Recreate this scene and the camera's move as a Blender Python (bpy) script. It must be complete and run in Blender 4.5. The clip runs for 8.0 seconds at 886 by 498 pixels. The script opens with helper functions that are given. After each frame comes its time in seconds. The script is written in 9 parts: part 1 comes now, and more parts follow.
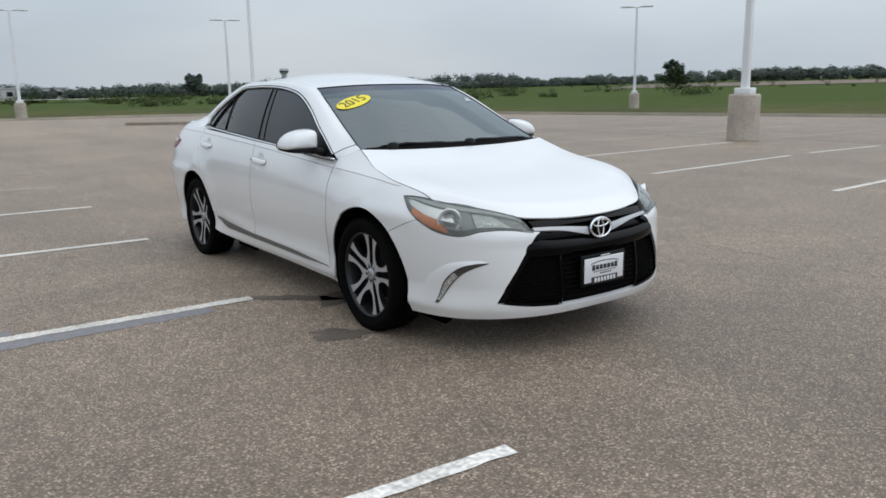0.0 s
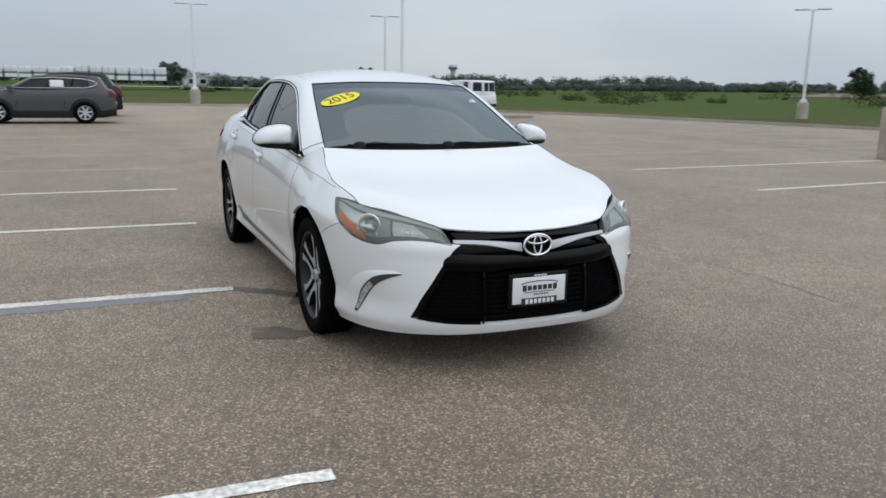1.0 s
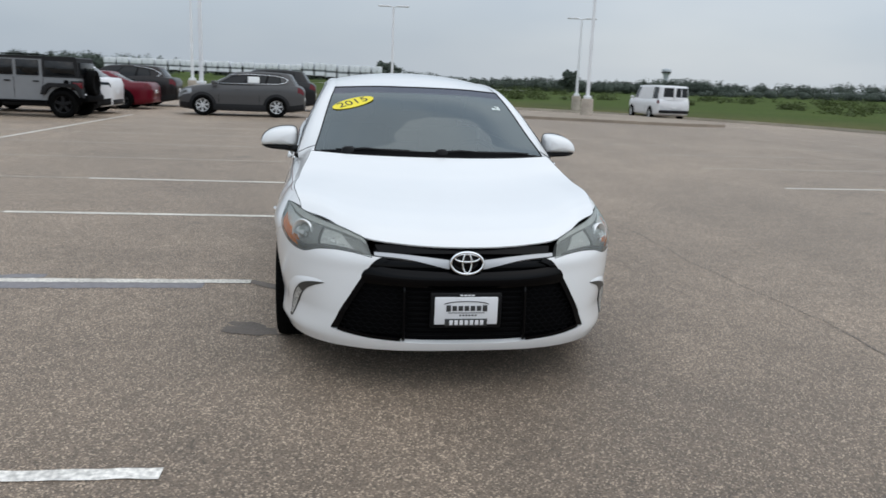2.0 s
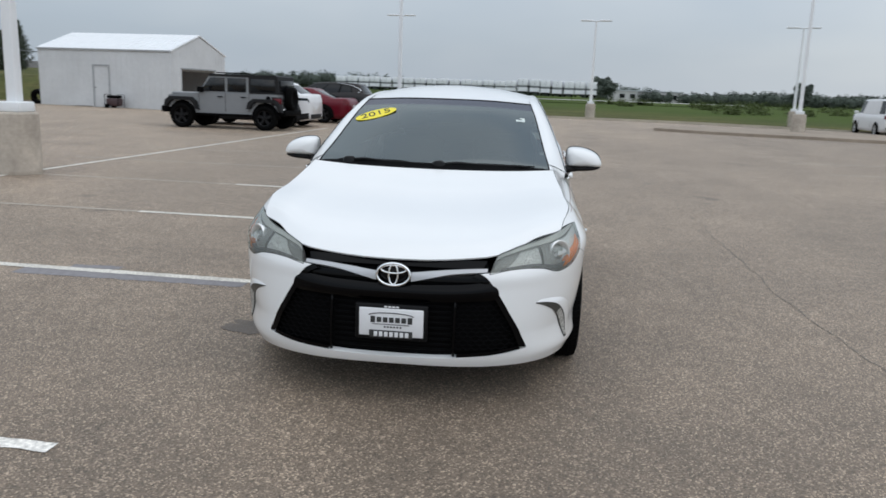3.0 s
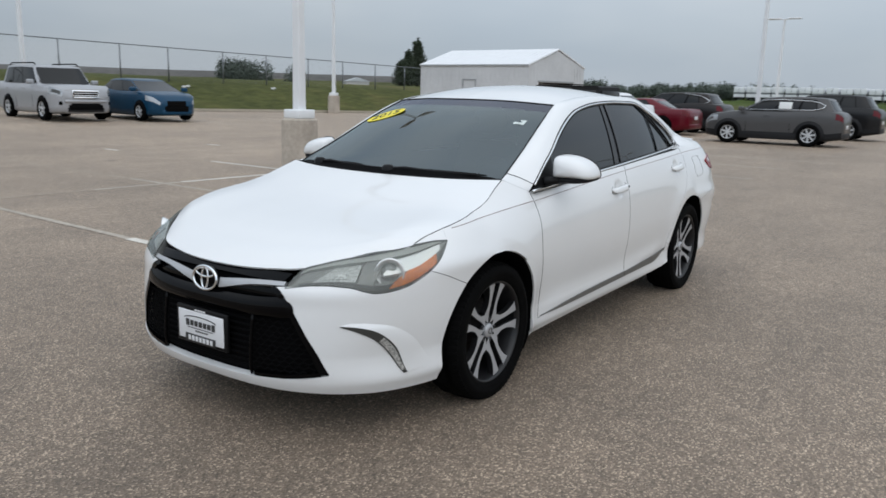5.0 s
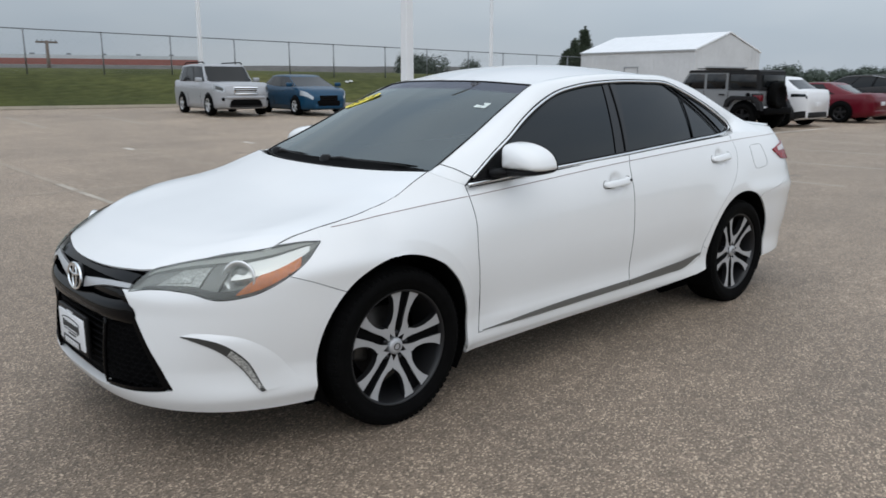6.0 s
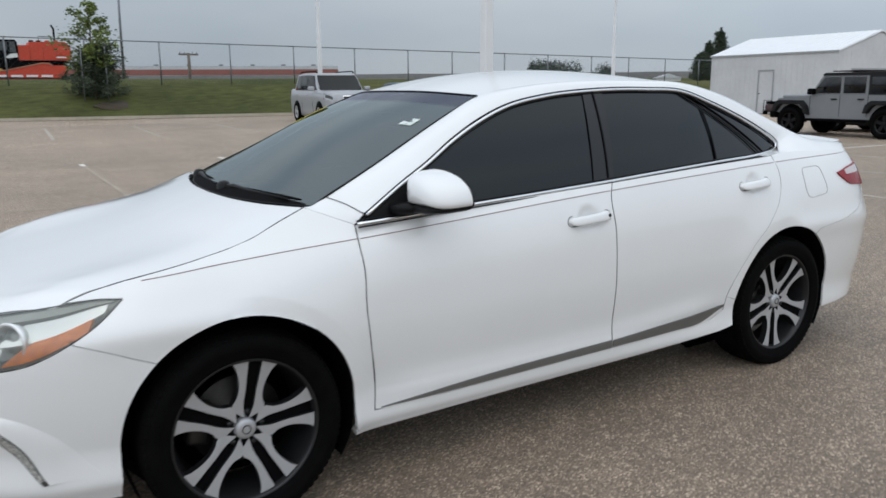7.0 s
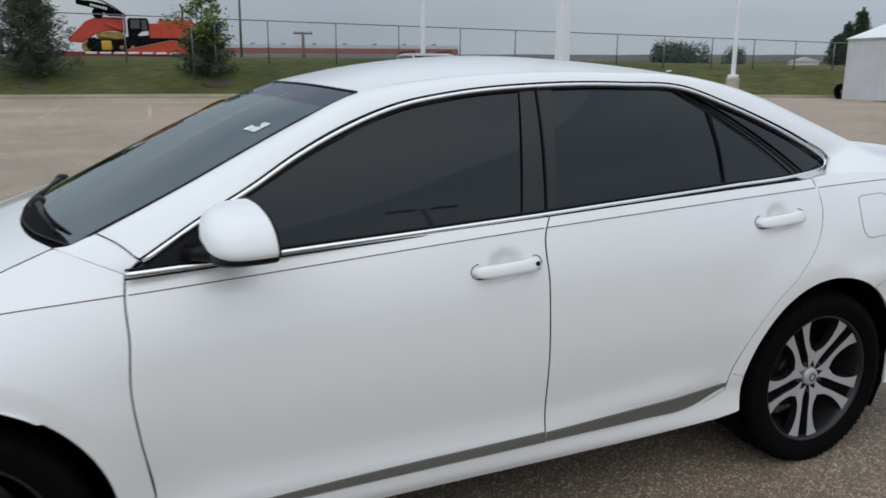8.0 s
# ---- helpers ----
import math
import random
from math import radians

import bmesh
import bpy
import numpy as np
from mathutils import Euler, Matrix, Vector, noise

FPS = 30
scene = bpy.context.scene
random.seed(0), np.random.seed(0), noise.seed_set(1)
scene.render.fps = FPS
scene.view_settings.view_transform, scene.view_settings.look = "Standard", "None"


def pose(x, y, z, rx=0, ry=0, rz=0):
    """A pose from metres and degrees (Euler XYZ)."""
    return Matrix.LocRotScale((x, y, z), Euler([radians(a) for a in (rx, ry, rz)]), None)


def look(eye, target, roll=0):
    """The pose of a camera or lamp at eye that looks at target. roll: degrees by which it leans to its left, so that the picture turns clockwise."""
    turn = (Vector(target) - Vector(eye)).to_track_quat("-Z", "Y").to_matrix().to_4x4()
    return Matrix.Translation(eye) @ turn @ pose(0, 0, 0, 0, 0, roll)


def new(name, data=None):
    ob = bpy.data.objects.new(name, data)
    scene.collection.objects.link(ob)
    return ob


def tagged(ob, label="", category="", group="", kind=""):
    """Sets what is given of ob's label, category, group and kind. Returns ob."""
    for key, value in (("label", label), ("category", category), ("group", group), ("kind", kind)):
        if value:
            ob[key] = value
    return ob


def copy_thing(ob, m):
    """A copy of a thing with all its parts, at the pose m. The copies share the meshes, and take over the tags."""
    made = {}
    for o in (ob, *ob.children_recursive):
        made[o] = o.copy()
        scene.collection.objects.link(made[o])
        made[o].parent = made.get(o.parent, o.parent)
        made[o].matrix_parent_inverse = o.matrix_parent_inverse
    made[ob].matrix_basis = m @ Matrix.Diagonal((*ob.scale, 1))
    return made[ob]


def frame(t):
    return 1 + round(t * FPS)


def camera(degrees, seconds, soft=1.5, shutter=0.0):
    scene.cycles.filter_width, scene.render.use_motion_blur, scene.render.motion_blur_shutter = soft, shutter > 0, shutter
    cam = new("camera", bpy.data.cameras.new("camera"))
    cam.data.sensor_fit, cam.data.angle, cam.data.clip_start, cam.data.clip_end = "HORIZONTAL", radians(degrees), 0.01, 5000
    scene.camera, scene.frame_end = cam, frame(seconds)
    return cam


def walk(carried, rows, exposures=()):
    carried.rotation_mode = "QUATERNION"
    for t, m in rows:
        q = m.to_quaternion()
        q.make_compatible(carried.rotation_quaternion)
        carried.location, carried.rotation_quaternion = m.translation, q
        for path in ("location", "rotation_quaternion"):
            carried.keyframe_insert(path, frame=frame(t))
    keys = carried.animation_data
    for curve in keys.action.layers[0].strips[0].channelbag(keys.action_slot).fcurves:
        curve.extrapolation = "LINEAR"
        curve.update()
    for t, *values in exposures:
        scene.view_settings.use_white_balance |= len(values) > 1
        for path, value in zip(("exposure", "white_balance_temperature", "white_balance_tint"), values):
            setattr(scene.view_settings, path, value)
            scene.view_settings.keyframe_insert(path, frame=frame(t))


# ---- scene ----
cam = camera(59.2, 8.0, soft=1.6, shutter=0.25)
PATH = [
    (0, (5.158, -3.069, 1.364), (3.572, -1.92, 0.959), -1.0),
    (0.5, (5.372, -2.529, 1.356), (3.689, -1.528, 0.95), -0.1),
    (1, (5.56, -1.95, 1.372), (3.774, -1.146, 0.964), 1.0),
    (1.5, (5.718, -1.306, 1.404), (3.845, -0.738, 0.994), 2.0),
    (1.7, (5.78, -1.063, 1.425), (3.882, -0.59, 1.010), 2.25),
    (2.8, (5.77, 0.35, 1.445), (3.814, 0.239, 1.043), 2.0),
    (3, (5.745, 0.597, 1.452), (3.797, 0.382, 1.053), 2.0),
    (3.5, (5.566, 1.214, 1.45), (3.661, 0.747, 1.06), 1.9),
    (4, (5.308, 1.825, 1.457), (3.478, 1.117, 1.068), 1.7),
    (4.5, (4.916, 2.302, 1.438), (3.185, 1.378, 1.051), 1.7),
    (4.7, (4.741, 2.478, 1.44), (3.055, 1.475, 1.05), 1.65),
    (5.8, (3.54, 3.163, 1.42), (2.167, 1.771, 1.002), 0.4),
    (6, (3.295, 3.252, 1.395), (1.984, 1.802, 0.973), 0.1),
    (6.5, (2.734, 3.29, 1.392), (1.566, 1.723, 0.97), -0.3),
    (7, (2.107, 3.204, 1.408), (1.061, 1.549, 1.003), -0.5),
    (7.5, (1.522, 3.093, 1.446), (0.597, 1.366, 1.042), -0.1),
    (8, (0.976, 2.804, 1.443), (0.191, 1.021, 0.992), 0.2),
]
EXPOSURES = [(0, -0.06), (1.5, -0.05), (3.5, -0.07), (4.5, -0.08), (6.0, -0.02), (6.5, 0.0), (7.5, -0.10), (8, -0.18)]
walk(cam, [(t, look(eye, target, roll)) for t, eye, target, roll in PATH], EXPOSURES)

# ---- sky and sun: a bright overcast afternoon ----
SUN_ELEVATION, SUN_ROTATION = 64.0, 35.0
world = bpy.data.worlds.new("world")
scene.world = world
world.use_nodes = True
wn, wl = world.node_tree.nodes, world.node_tree.links
wn.clear()
w_out, w_bg = wn.new("ShaderNodeOutputWorld"), wn.new("ShaderNodeBackground")
w_sky = wn.new("ShaderNodeTexSky")
w_sky.sky_type, w_sky.sun_disc = "NISHITA", False
w_sky.sun_elevation, w_sky.sun_rotation = radians(SUN_ELEVATION), radians(SUN_ROTATION)
w_sky.air_density, w_sky.dust_density = 1.0, 2.0
w_xyz, w_map = wn.new("ShaderNodeTexCoord"), wn.new("ShaderNodeMapping")
w_map.inputs["Scale"].default_value = (1.0, 1.0, 3.2)
w_cloud = wn.new("ShaderNodeTexNoise")
w_cloud.inputs["Scale"].default_value, w_cloud.inputs["Detail"].default_value = 1.6, 4.0
w_cloud.inputs["Roughness"].default_value = 0.45
w_ramp = wn.new("ShaderNodeValToRGB")
w_ramp.color_ramp.elements[0].position, w_ramp.color_ramp.elements[1].position = 0.34, 0.66
w_ramp.color_ramp.elements[0].color = (4.24, 4.93, 5.74, 1)
w_ramp.color_ramp.elements[1].color = (6.02, 6.48, 6.90, 1)
w_mix = wn.new("ShaderNodeMixRGB")
w_mix.inputs[0].default_value = 0.86
wl.new(w_xyz.outputs["Generated"], w_map.inputs["Vector"])
wl.new(w_map.outputs["Vector"], w_cloud.inputs["Vector"])
wl.new(w_cloud.outputs["Fac"], w_ramp.inputs["Fac"])
wl.new(w_sky.outputs["Color"], w_mix.inputs[1])
wl.new(w_ramp.outputs["Color"], w_mix.inputs[2])
# an overcast dome: about twice as bright overhead as at the horizon, duller to the south, brightest to the east
w_sep = wn.new("ShaderNodeSeparateXYZ")
wl.new(w_xyz.outputs["Generated"], w_sep.inputs[0])
w_up = wn.new("ShaderNodeMapRange")
w_up.inputs["From Min"].default_value, w_up.inputs["From Max"].default_value = 0.05, 0.65
w_up.inputs["To Min"].default_value, w_up.inputs["To Max"].default_value = 0.96, 1.66
wl.new(w_sep.outputs["Z"], w_up.inputs["Value"])
w_dome = w_up.outputs["Result"]
for way, y0, y1, low, high in (("Y", -0.95, -0.50, 0.82, 1.0), ("Y", 0.0, 0.8, 1.0, 1.10), ("X", 0.0, 0.9, 1.0, 1.30)):
    w_way, w_times = wn.new("ShaderNodeMapRange"), wn.new("ShaderNodeMath")
    w_way.inputs["From Min"].default_value, w_way.inputs["From Max"].default_value = y0, y1
    w_way.inputs["To Min"].default_value, w_way.inputs["To Max"].default_value = low, high
    wl.new(w_sep.outputs[way], w_way.inputs["Value"])
    w_times.operation = "MULTIPLY"
    wl.new(w_dome, w_times.inputs[0])
    wl.new(w_way.outputs["Result"], w_times.inputs[1])
    w_dome = w_times.outputs[0]
w_scale = wn.new("ShaderNodeVectorMath")
w_scale.operation = "SCALE"
wl.new(w_mix.outputs["Color"], w_scale.inputs[0])
wl.new(w_dome, w_scale.inputs["Scale"])
wl.new(w_scale.outputs[0], w_bg.inputs["Color"])
w_bg.inputs["Strength"].default_value = 0.1125
wl.new(w_bg.outputs["Background"], w_out.inputs["Surface"])

sun = new("sun", bpy.data.lights.new("sun", "SUN"))
sun.data.energy, sun.data.angle, sun.data.color = 0.55, radians(100), (1.0, 0.945, 0.87)
az = radians(90 - SUN_ROTATION)
sun.matrix_world = look((0, 0, 0), (-math.cos(radians(SUN_ELEVATION)) * math.cos(az), -math.cos(radians(SUN_ELEVATION)) * math.sin(az), -math.sin(radians(SUN_ELEVATION))))


# ---- materials ----
def material(name, color, rough=0.5, metal=0.0, spec=0.5, coat=0.0, var=0.0, scale=6.0, bump=0.0, bump_scale=60.0, stain=0.0, stain_scale=0.8, obj_random=0.0, emit=0.0):
    """A principled surface with two scales of colour variation and a fine relief."""
    m = bpy.data.materials.new(name)
    m.use_nodes = True
    n, l = m.node_tree.nodes, m.node_tree.links
    p = n["Principled BSDF"]
    p.inputs["Roughness"].default_value, p.inputs["Metallic"].default_value = rough, metal
    p.inputs["Specular IOR Level"].default_value, p.inputs["Coat Weight"].default_value = spec, coat
    p.inputs["Coat Roughness"].default_value = 0.05
    p.inputs["Base Color"].default_value = (*color, 1)
    if emit:
        p.inputs["Emission Color"].default_value, p.inputs["Emission Strength"].default_value = (*color, 1), emit
    co = n.new("ShaderNodeTexCoord")
    if var or stain or obj_random:
        last = n.new("ShaderNodeRGB")
        last.outputs[0].default_value = (*color, 1)
        last = last.outputs[0]
        for amount, size, detail in ((var, scale, 8.0), (stain, stain_scale, 4.0)):
            if amount:
                t = n.new("ShaderNodeTexNoise")
                t.inputs["Scale"].default_value, t.inputs["Detail"].default_value = size, detail
                l.new(co.outputs["Object"], t.inputs["Vector"])
                r = n.new("ShaderNodeMapRange")
                r.inputs["From Min"].default_value, r.inputs["From Max"].default_value = 0.28, 0.72
                r.inputs["To Min"].default_value, r.inputs["To Max"].default_value = 1 - amount, 1 + amount
                l.new(t.outputs["Fac"], r.inputs["Value"])
                x = n.new("ShaderNodeVectorMath")
                x.operation = "SCALE"
                l.new(last, x.inputs[0])
                l.new(r.outputs["Result"], x.inputs["Scale"])
                last = x.outputs[0]
        if obj_random:
            o = n.new("ShaderNodeObjectInfo")
            r = n.new("ShaderNodeMapRange")
            r.inputs["To Min"].default_value, r.inputs["To Max"].default_value = 1 - obj_random, 1 + obj_random
            l.new(o.outputs["Random"], r.inputs["Value"])
            x = n.new("ShaderNodeVectorMath")
            x.operation = "SCALE"
            l.new(last, x.inputs[0])
            l.new(r.outputs["Result"], x.inputs["Scale"])
            last = x.outputs[0]
        l.new(last, p.inputs["Base Color"])
    if bump:
        t = n.new("ShaderNodeTexNoise")
        t.inputs["Scale"].default_value, t.inputs["Detail"].default_value = bump_scale, 6.0
        l.new(co.outputs["Object"], t.inputs["Vector"])
        b = n.new("ShaderNodeBump")
        b.inputs["Strength"].default_value, b.inputs["Distance"].default_value = bump, 0.01
        l.new(t.outputs["Fac"], b.inputs["Height"])
        l.new(b.outputs["Normal"], p.inputs["Normal"])
    return m


def glass(name, tint, gloss_ior=1.5, rough=0.0, haze=0.0):
    """Thin glass: tinted see-through, with a Fresnel gloss."""
    m = bpy.data.materials.new(name)
    m.use_nodes = True
    n, l = m.node_tree.nodes, m.node_tree.links
    n.clear()
    out, mix = n.new("ShaderNodeOutputMaterial"), n.new("ShaderNodeMixShader")
    tr, gl, fr = n.new("ShaderNodeBsdfTransparent"), n.new("ShaderNodeBsdfGlossy"), n.new("ShaderNodeFresnel")
    tr.inputs["Color"].default_value = (*tint, 1)
    gl.inputs["Roughness"].default_value = rough
    gl.inputs["Color"].default_value = (0.88, 0.97, 0.985, 1)
    fr.inputs["IOR"].default_value = gloss_ior
    l.new(fr.outputs["Fac"], mix.inputs[0])
    l.new(tr.outputs[0], mix.inputs[1])
    l.new(gl.outputs[0], mix.inputs[2])
    last = mix
    if haze:
        last, cloud = n.new("ShaderNodeMixShader"), n.new("ShaderNodeBsdfDiffuse")
        cloud.inputs["Color"].default_value = (0.80, 0.80, 0.74, 1)
        last.inputs[0].default_value = haze
        l.new(mix.outputs[0], last.inputs[1])
        l.new(cloud.outputs[0], last.inputs[2])
    l.new(last.outputs[0], out.inputs["Surface"])
    return m


def shade_film(tint):
    """A clear coloured film with no gloss of its own."""
    m = bpy.data.materials.new("shade band")
    m.use_nodes = True
    n, l = m.node_tree.nodes, m.node_tree.links
    n.clear()
    out, tr = n.new("ShaderNodeOutputMaterial"), n.new("ShaderNodeBsdfTransparent")
    tr.inputs["Color"].default_value = (*tint, 1)
    l.new(tr.outputs[0], out.inputs["Surface"])
    return m


def asphalt_material():
    """Weathered asphalt: pale aggregate in a grey binder, blotches, tyre sheen and oil spots."""
    m = bpy.data.materials.new("asphalt")
    m.use_nodes = True
    n, l = m.node_tree.nodes, m.node_tree.links
    p = n["Principled BSDF"]
    p.inputs["Roughness"].default_value, p.inputs["Specular IOR Level"].default_value = 0.62, 0.5
    p.inputs["Sheen Weight"].default_value, p.inputs["Sheen Roughness"].default_value = 0.10, 0.40
    p.inputs["Sheen Tint"].default_value = (1.0, 0.90, 0.78, 1)
    co = n.new("ShaderNodeTexCoord")

    def noise_tex(size, detail, rough=0.5, lo=0.3, hi=0.7, a=0.0, b=1.0):
        t = n.new("ShaderNodeTexNoise")
        t.inputs["Scale"].default_value, t.inputs["Detail"].default_value, t.inputs["Roughness"].default_value = size, detail, rough
        l.new(co.outputs["Object"], t.inputs["Vector"])
        r = n.new("ShaderNodeMapRange")
        r.inputs["From Min"].default_value, r.inputs["From Max"].default_value = lo, hi
        r.inputs["To Min"].default_value, r.inputs["To Max"].default_value = a, b
        l.new(t.outputs["Fac"], r.inputs["Value"])
        return r.outputs["Result"]

    v = n.new("ShaderNodeTexVoronoi")
    v.inputs["Scale"].default_value = 138.0
    l.new(co.outputs["Object"], v.inputs["Vector"])
    ramp = n.new("ShaderNodeValToRGB")
    e = ramp.color_ramp.elements
    e[0].position, e[0].color = 0.0, (0.094, 0.070, 0.049, 1)
    e[1].position, e[1].color = 1.0, (0.61, 0.476, 0.35, 1)
    e.new(0.45).color = (0.194, 0.144, 0.1025, 1)
    e.new(0.80).color = (0.257, 0.193, 0.139, 1)
    sep = n.new("ShaderNodeSeparateColor")
    l.new(v.outputs["Color"], sep.inputs[0])
    l.new(sep.outputs[0], ramp.inputs["Fac"])
    last = ramp.outputs["Color"]
    for factor in (noise_tex(9.0, 6, 0.6, a=0.86, b=1.14), noise_tex(1.1, 6, 0.65, a=0.84, b=1.12), noise_tex(0.30, 4, 0.55, a=0.88, b=1.10), noise_tex(0.09, 4, 0.55, a=0.86, b=1.12)):
        x = n.new("ShaderNodeVectorMath")
        x.operation = "SCALE"
        l.new(last, x.inputs[0])
        l.new(factor, x.inputs["Scale"])
        last = x.outputs[0]
    # long faint bands left by traffic along the aisles
    lane, band, shade = n.new("ShaderNodeMapping"), n.new("ShaderNodeTexNoise"), n.new("ShaderNodeMapRange")
    lane.inputs["Scale"].default_value = (0.05, 0.55, 1.0)
    band.inputs["Scale"].default_value, band.inputs["Detail"].default_value = 1.0, 5.0
    l.new(co.outputs["Object"], lane.inputs["Vector"])
    l.new(lane.outputs["Vector"], band.inputs["Vector"])
    shade.inputs["From Min"].default_value, shade.inputs["From Max"].default_value = 0.32, 0.68
    shade.inputs["To Min"].default_value, shade.inputs["To Max"].default_value = 0.88, 1.08
    l.new(band.outputs["Fac"], shade.inputs["Value"])
    x = n.new("ShaderNodeVectorMath")
    x.operation = "SCALE"
    l.new(last, x.inputs[0])
    l.new(shade.outputs["Result"], x.inputs["Scale"])
    last = x.outputs[0]
    # base colour darkened round a point ahead of the stalls, with a wavering edge
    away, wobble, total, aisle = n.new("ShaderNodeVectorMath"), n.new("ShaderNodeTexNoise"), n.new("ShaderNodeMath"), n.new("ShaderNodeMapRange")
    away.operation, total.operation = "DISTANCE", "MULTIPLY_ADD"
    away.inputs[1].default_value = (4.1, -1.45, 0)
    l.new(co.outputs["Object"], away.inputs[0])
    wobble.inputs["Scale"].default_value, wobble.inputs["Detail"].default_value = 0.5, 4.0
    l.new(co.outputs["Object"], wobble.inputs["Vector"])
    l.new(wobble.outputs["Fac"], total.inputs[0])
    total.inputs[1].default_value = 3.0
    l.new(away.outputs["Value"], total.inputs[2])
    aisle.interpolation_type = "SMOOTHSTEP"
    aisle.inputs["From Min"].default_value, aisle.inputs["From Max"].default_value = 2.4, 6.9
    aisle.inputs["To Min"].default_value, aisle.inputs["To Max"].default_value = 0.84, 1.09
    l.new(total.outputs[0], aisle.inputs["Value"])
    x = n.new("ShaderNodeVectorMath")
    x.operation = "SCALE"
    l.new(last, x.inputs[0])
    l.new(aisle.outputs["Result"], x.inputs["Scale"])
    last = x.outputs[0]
    # base colour lightened gradually towards the south-west
    along, sw_tone = n.new("ShaderNodeVectorMath"), n.new("ShaderNodeMapRange")
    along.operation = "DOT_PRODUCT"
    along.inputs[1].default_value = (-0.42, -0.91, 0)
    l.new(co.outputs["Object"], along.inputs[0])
    sw_tone.inputs["From Min"].default_value, sw_tone.inputs["From Max"].default_value = 3.0, 15.0
    sw_tone.inputs["To Min"].default_value, sw_tone.inputs["To Max"].default_value = 1.0, 1.26
    l.new(along.outputs["Value"], sw_tone.inputs["Value"])
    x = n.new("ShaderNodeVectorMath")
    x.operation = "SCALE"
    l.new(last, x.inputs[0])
    l.new(sw_tone.outputs["Result"], x.inputs["Scale"])
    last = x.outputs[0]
    # dark drips
    d = n.new("ShaderNodeMixRGB")
    d.inputs[2].default_value = (0.055, 0.046, 0.039, 1)
    spot = noise_tex(1.35, 2, 0.4, lo=0.70, hi=0.78, a=0.0, b=0.55)
    l.new(spot, d.inputs[0])
    l.new(last, d.inputs[1])
    l.new(d.outputs["Color"], p.inputs["Base Color"])
    b = n.new("ShaderNodeBump")
    b.inputs["Strength"].default_value, b.inputs["Distance"].default_value = 0.55, 0.006
    l.new(v.outputs["Distance"], b.inputs["Height"])
    l.new(b.outputs["Normal"], p.inputs["Normal"])
    return m


def grass_material():
    m = bpy.data.materials.new("grass")
    m.use_nodes = True
    n, l = m.node_tree.nodes, m.node_tree.links
    p = n["Principled BSDF"]
    p.inputs["Roughness"].default_value, p.inputs["Specular IOR Level"].default_value = 0.95, 0.1
    co = n.new("ShaderNodeTexCoord")
    ramp = n.new("ShaderNodeValToRGB")
    e = ramp.color_ramp.elements
    e[0].position, e[0].color = 0.32, (0.044, 0.051, 0.018, 1)
    e[1].position, e[1].color = 0.70, (0.150, 0.122, 0.050, 1)
    e.new(0.5).color = (0.078, 0.084, 0.028, 1)
    t = n.new("ShaderNodeTexNoise")
    t.inputs["Scale"].default_value, t.inputs["Detail"].default_value, t.inputs["Roughness"].default_value = 0.07, 10, 0.72
    l.new(co.outputs["Object"], t.inputs["Vector"])
    l.new(t.outputs["Fac"], ramp.inputs["Fac"])
    g = n.new("ShaderNodeTexNoise")
    g.inputs["Scale"].default_value, g.inputs["Detail"].default_value = 3.0, 8
    streak = n.new("ShaderNodeMapping")
    streak.inputs["Scale"].default_value = (0.5, 1.0, 1.0)
    l.new(co.outputs["Object"], streak.inputs["Vector"])
    l.new(streak.outputs["Vector"], g.inputs["Vector"])
    r = n.new("ShaderNodeMapRange")
    r.inputs["From Min"].default_value, r.inputs["From Max"].default_value = 0.3, 0.7
    r.inputs["To Min"].default_value, r.inputs["To Max"].default_value = 0.74, 1.26
    l.new(g.outputs["Fac"], r.inputs["Value"])
    x = n.new("ShaderNodeVectorMath")
    x.operation = "SCALE"
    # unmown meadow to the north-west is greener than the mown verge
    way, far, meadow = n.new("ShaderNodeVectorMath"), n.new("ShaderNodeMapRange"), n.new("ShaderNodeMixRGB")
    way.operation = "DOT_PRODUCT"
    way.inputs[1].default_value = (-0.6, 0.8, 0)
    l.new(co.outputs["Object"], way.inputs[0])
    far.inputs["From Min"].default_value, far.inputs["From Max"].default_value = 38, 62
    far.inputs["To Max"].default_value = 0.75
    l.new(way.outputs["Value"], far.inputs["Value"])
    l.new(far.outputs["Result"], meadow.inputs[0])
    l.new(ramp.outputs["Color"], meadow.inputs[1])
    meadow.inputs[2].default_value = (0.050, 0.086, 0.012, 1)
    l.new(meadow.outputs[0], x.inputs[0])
    l.new(r.outputs["Result"], x.inputs["Scale"])
    l.new(x.outputs[0], p.inputs["Base Color"])
    b = n.new("ShaderNodeBump")
    b.inputs["Strength"].default_value, b.inputs["Distance"].default_value = 0.9, 0.12
    l.new(g.outputs["Fac"], b.inputs["Height"])
    l.new(b.outputs["Normal"], p.inputs["Normal"])
    return m


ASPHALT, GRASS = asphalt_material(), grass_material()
BRIGHT_PAINT = material("chipped white paint", (0.76, 0.725, 0.67), 0.85, var=0.42, scale=38, stain=0.22, stain_scale=2.5, bump=0.5, bump_scale=120)
LINE_PAINT = material("worn line paint", (0.64, 0.605, 0.54), 0.85, var=0.30, scale=45, stain=0.16, stain_scale=3, bump=0.4, bump_scale=120)
FADED_PAINT = material("faded line paint", (0.40, 0.35, 0.29), 0.85, var=0.2, scale=25, stain=0.15, stain_scale=2, bump=0.4, bump_scale=120)
FAINT_PAINT = material("nearly worn-off paint", (0.345, 0.287, 0.226), 0.85, var=0.16, scale=18, stain=0.12, stain_scale=1.5, bump=0.4, bump_scale=120)
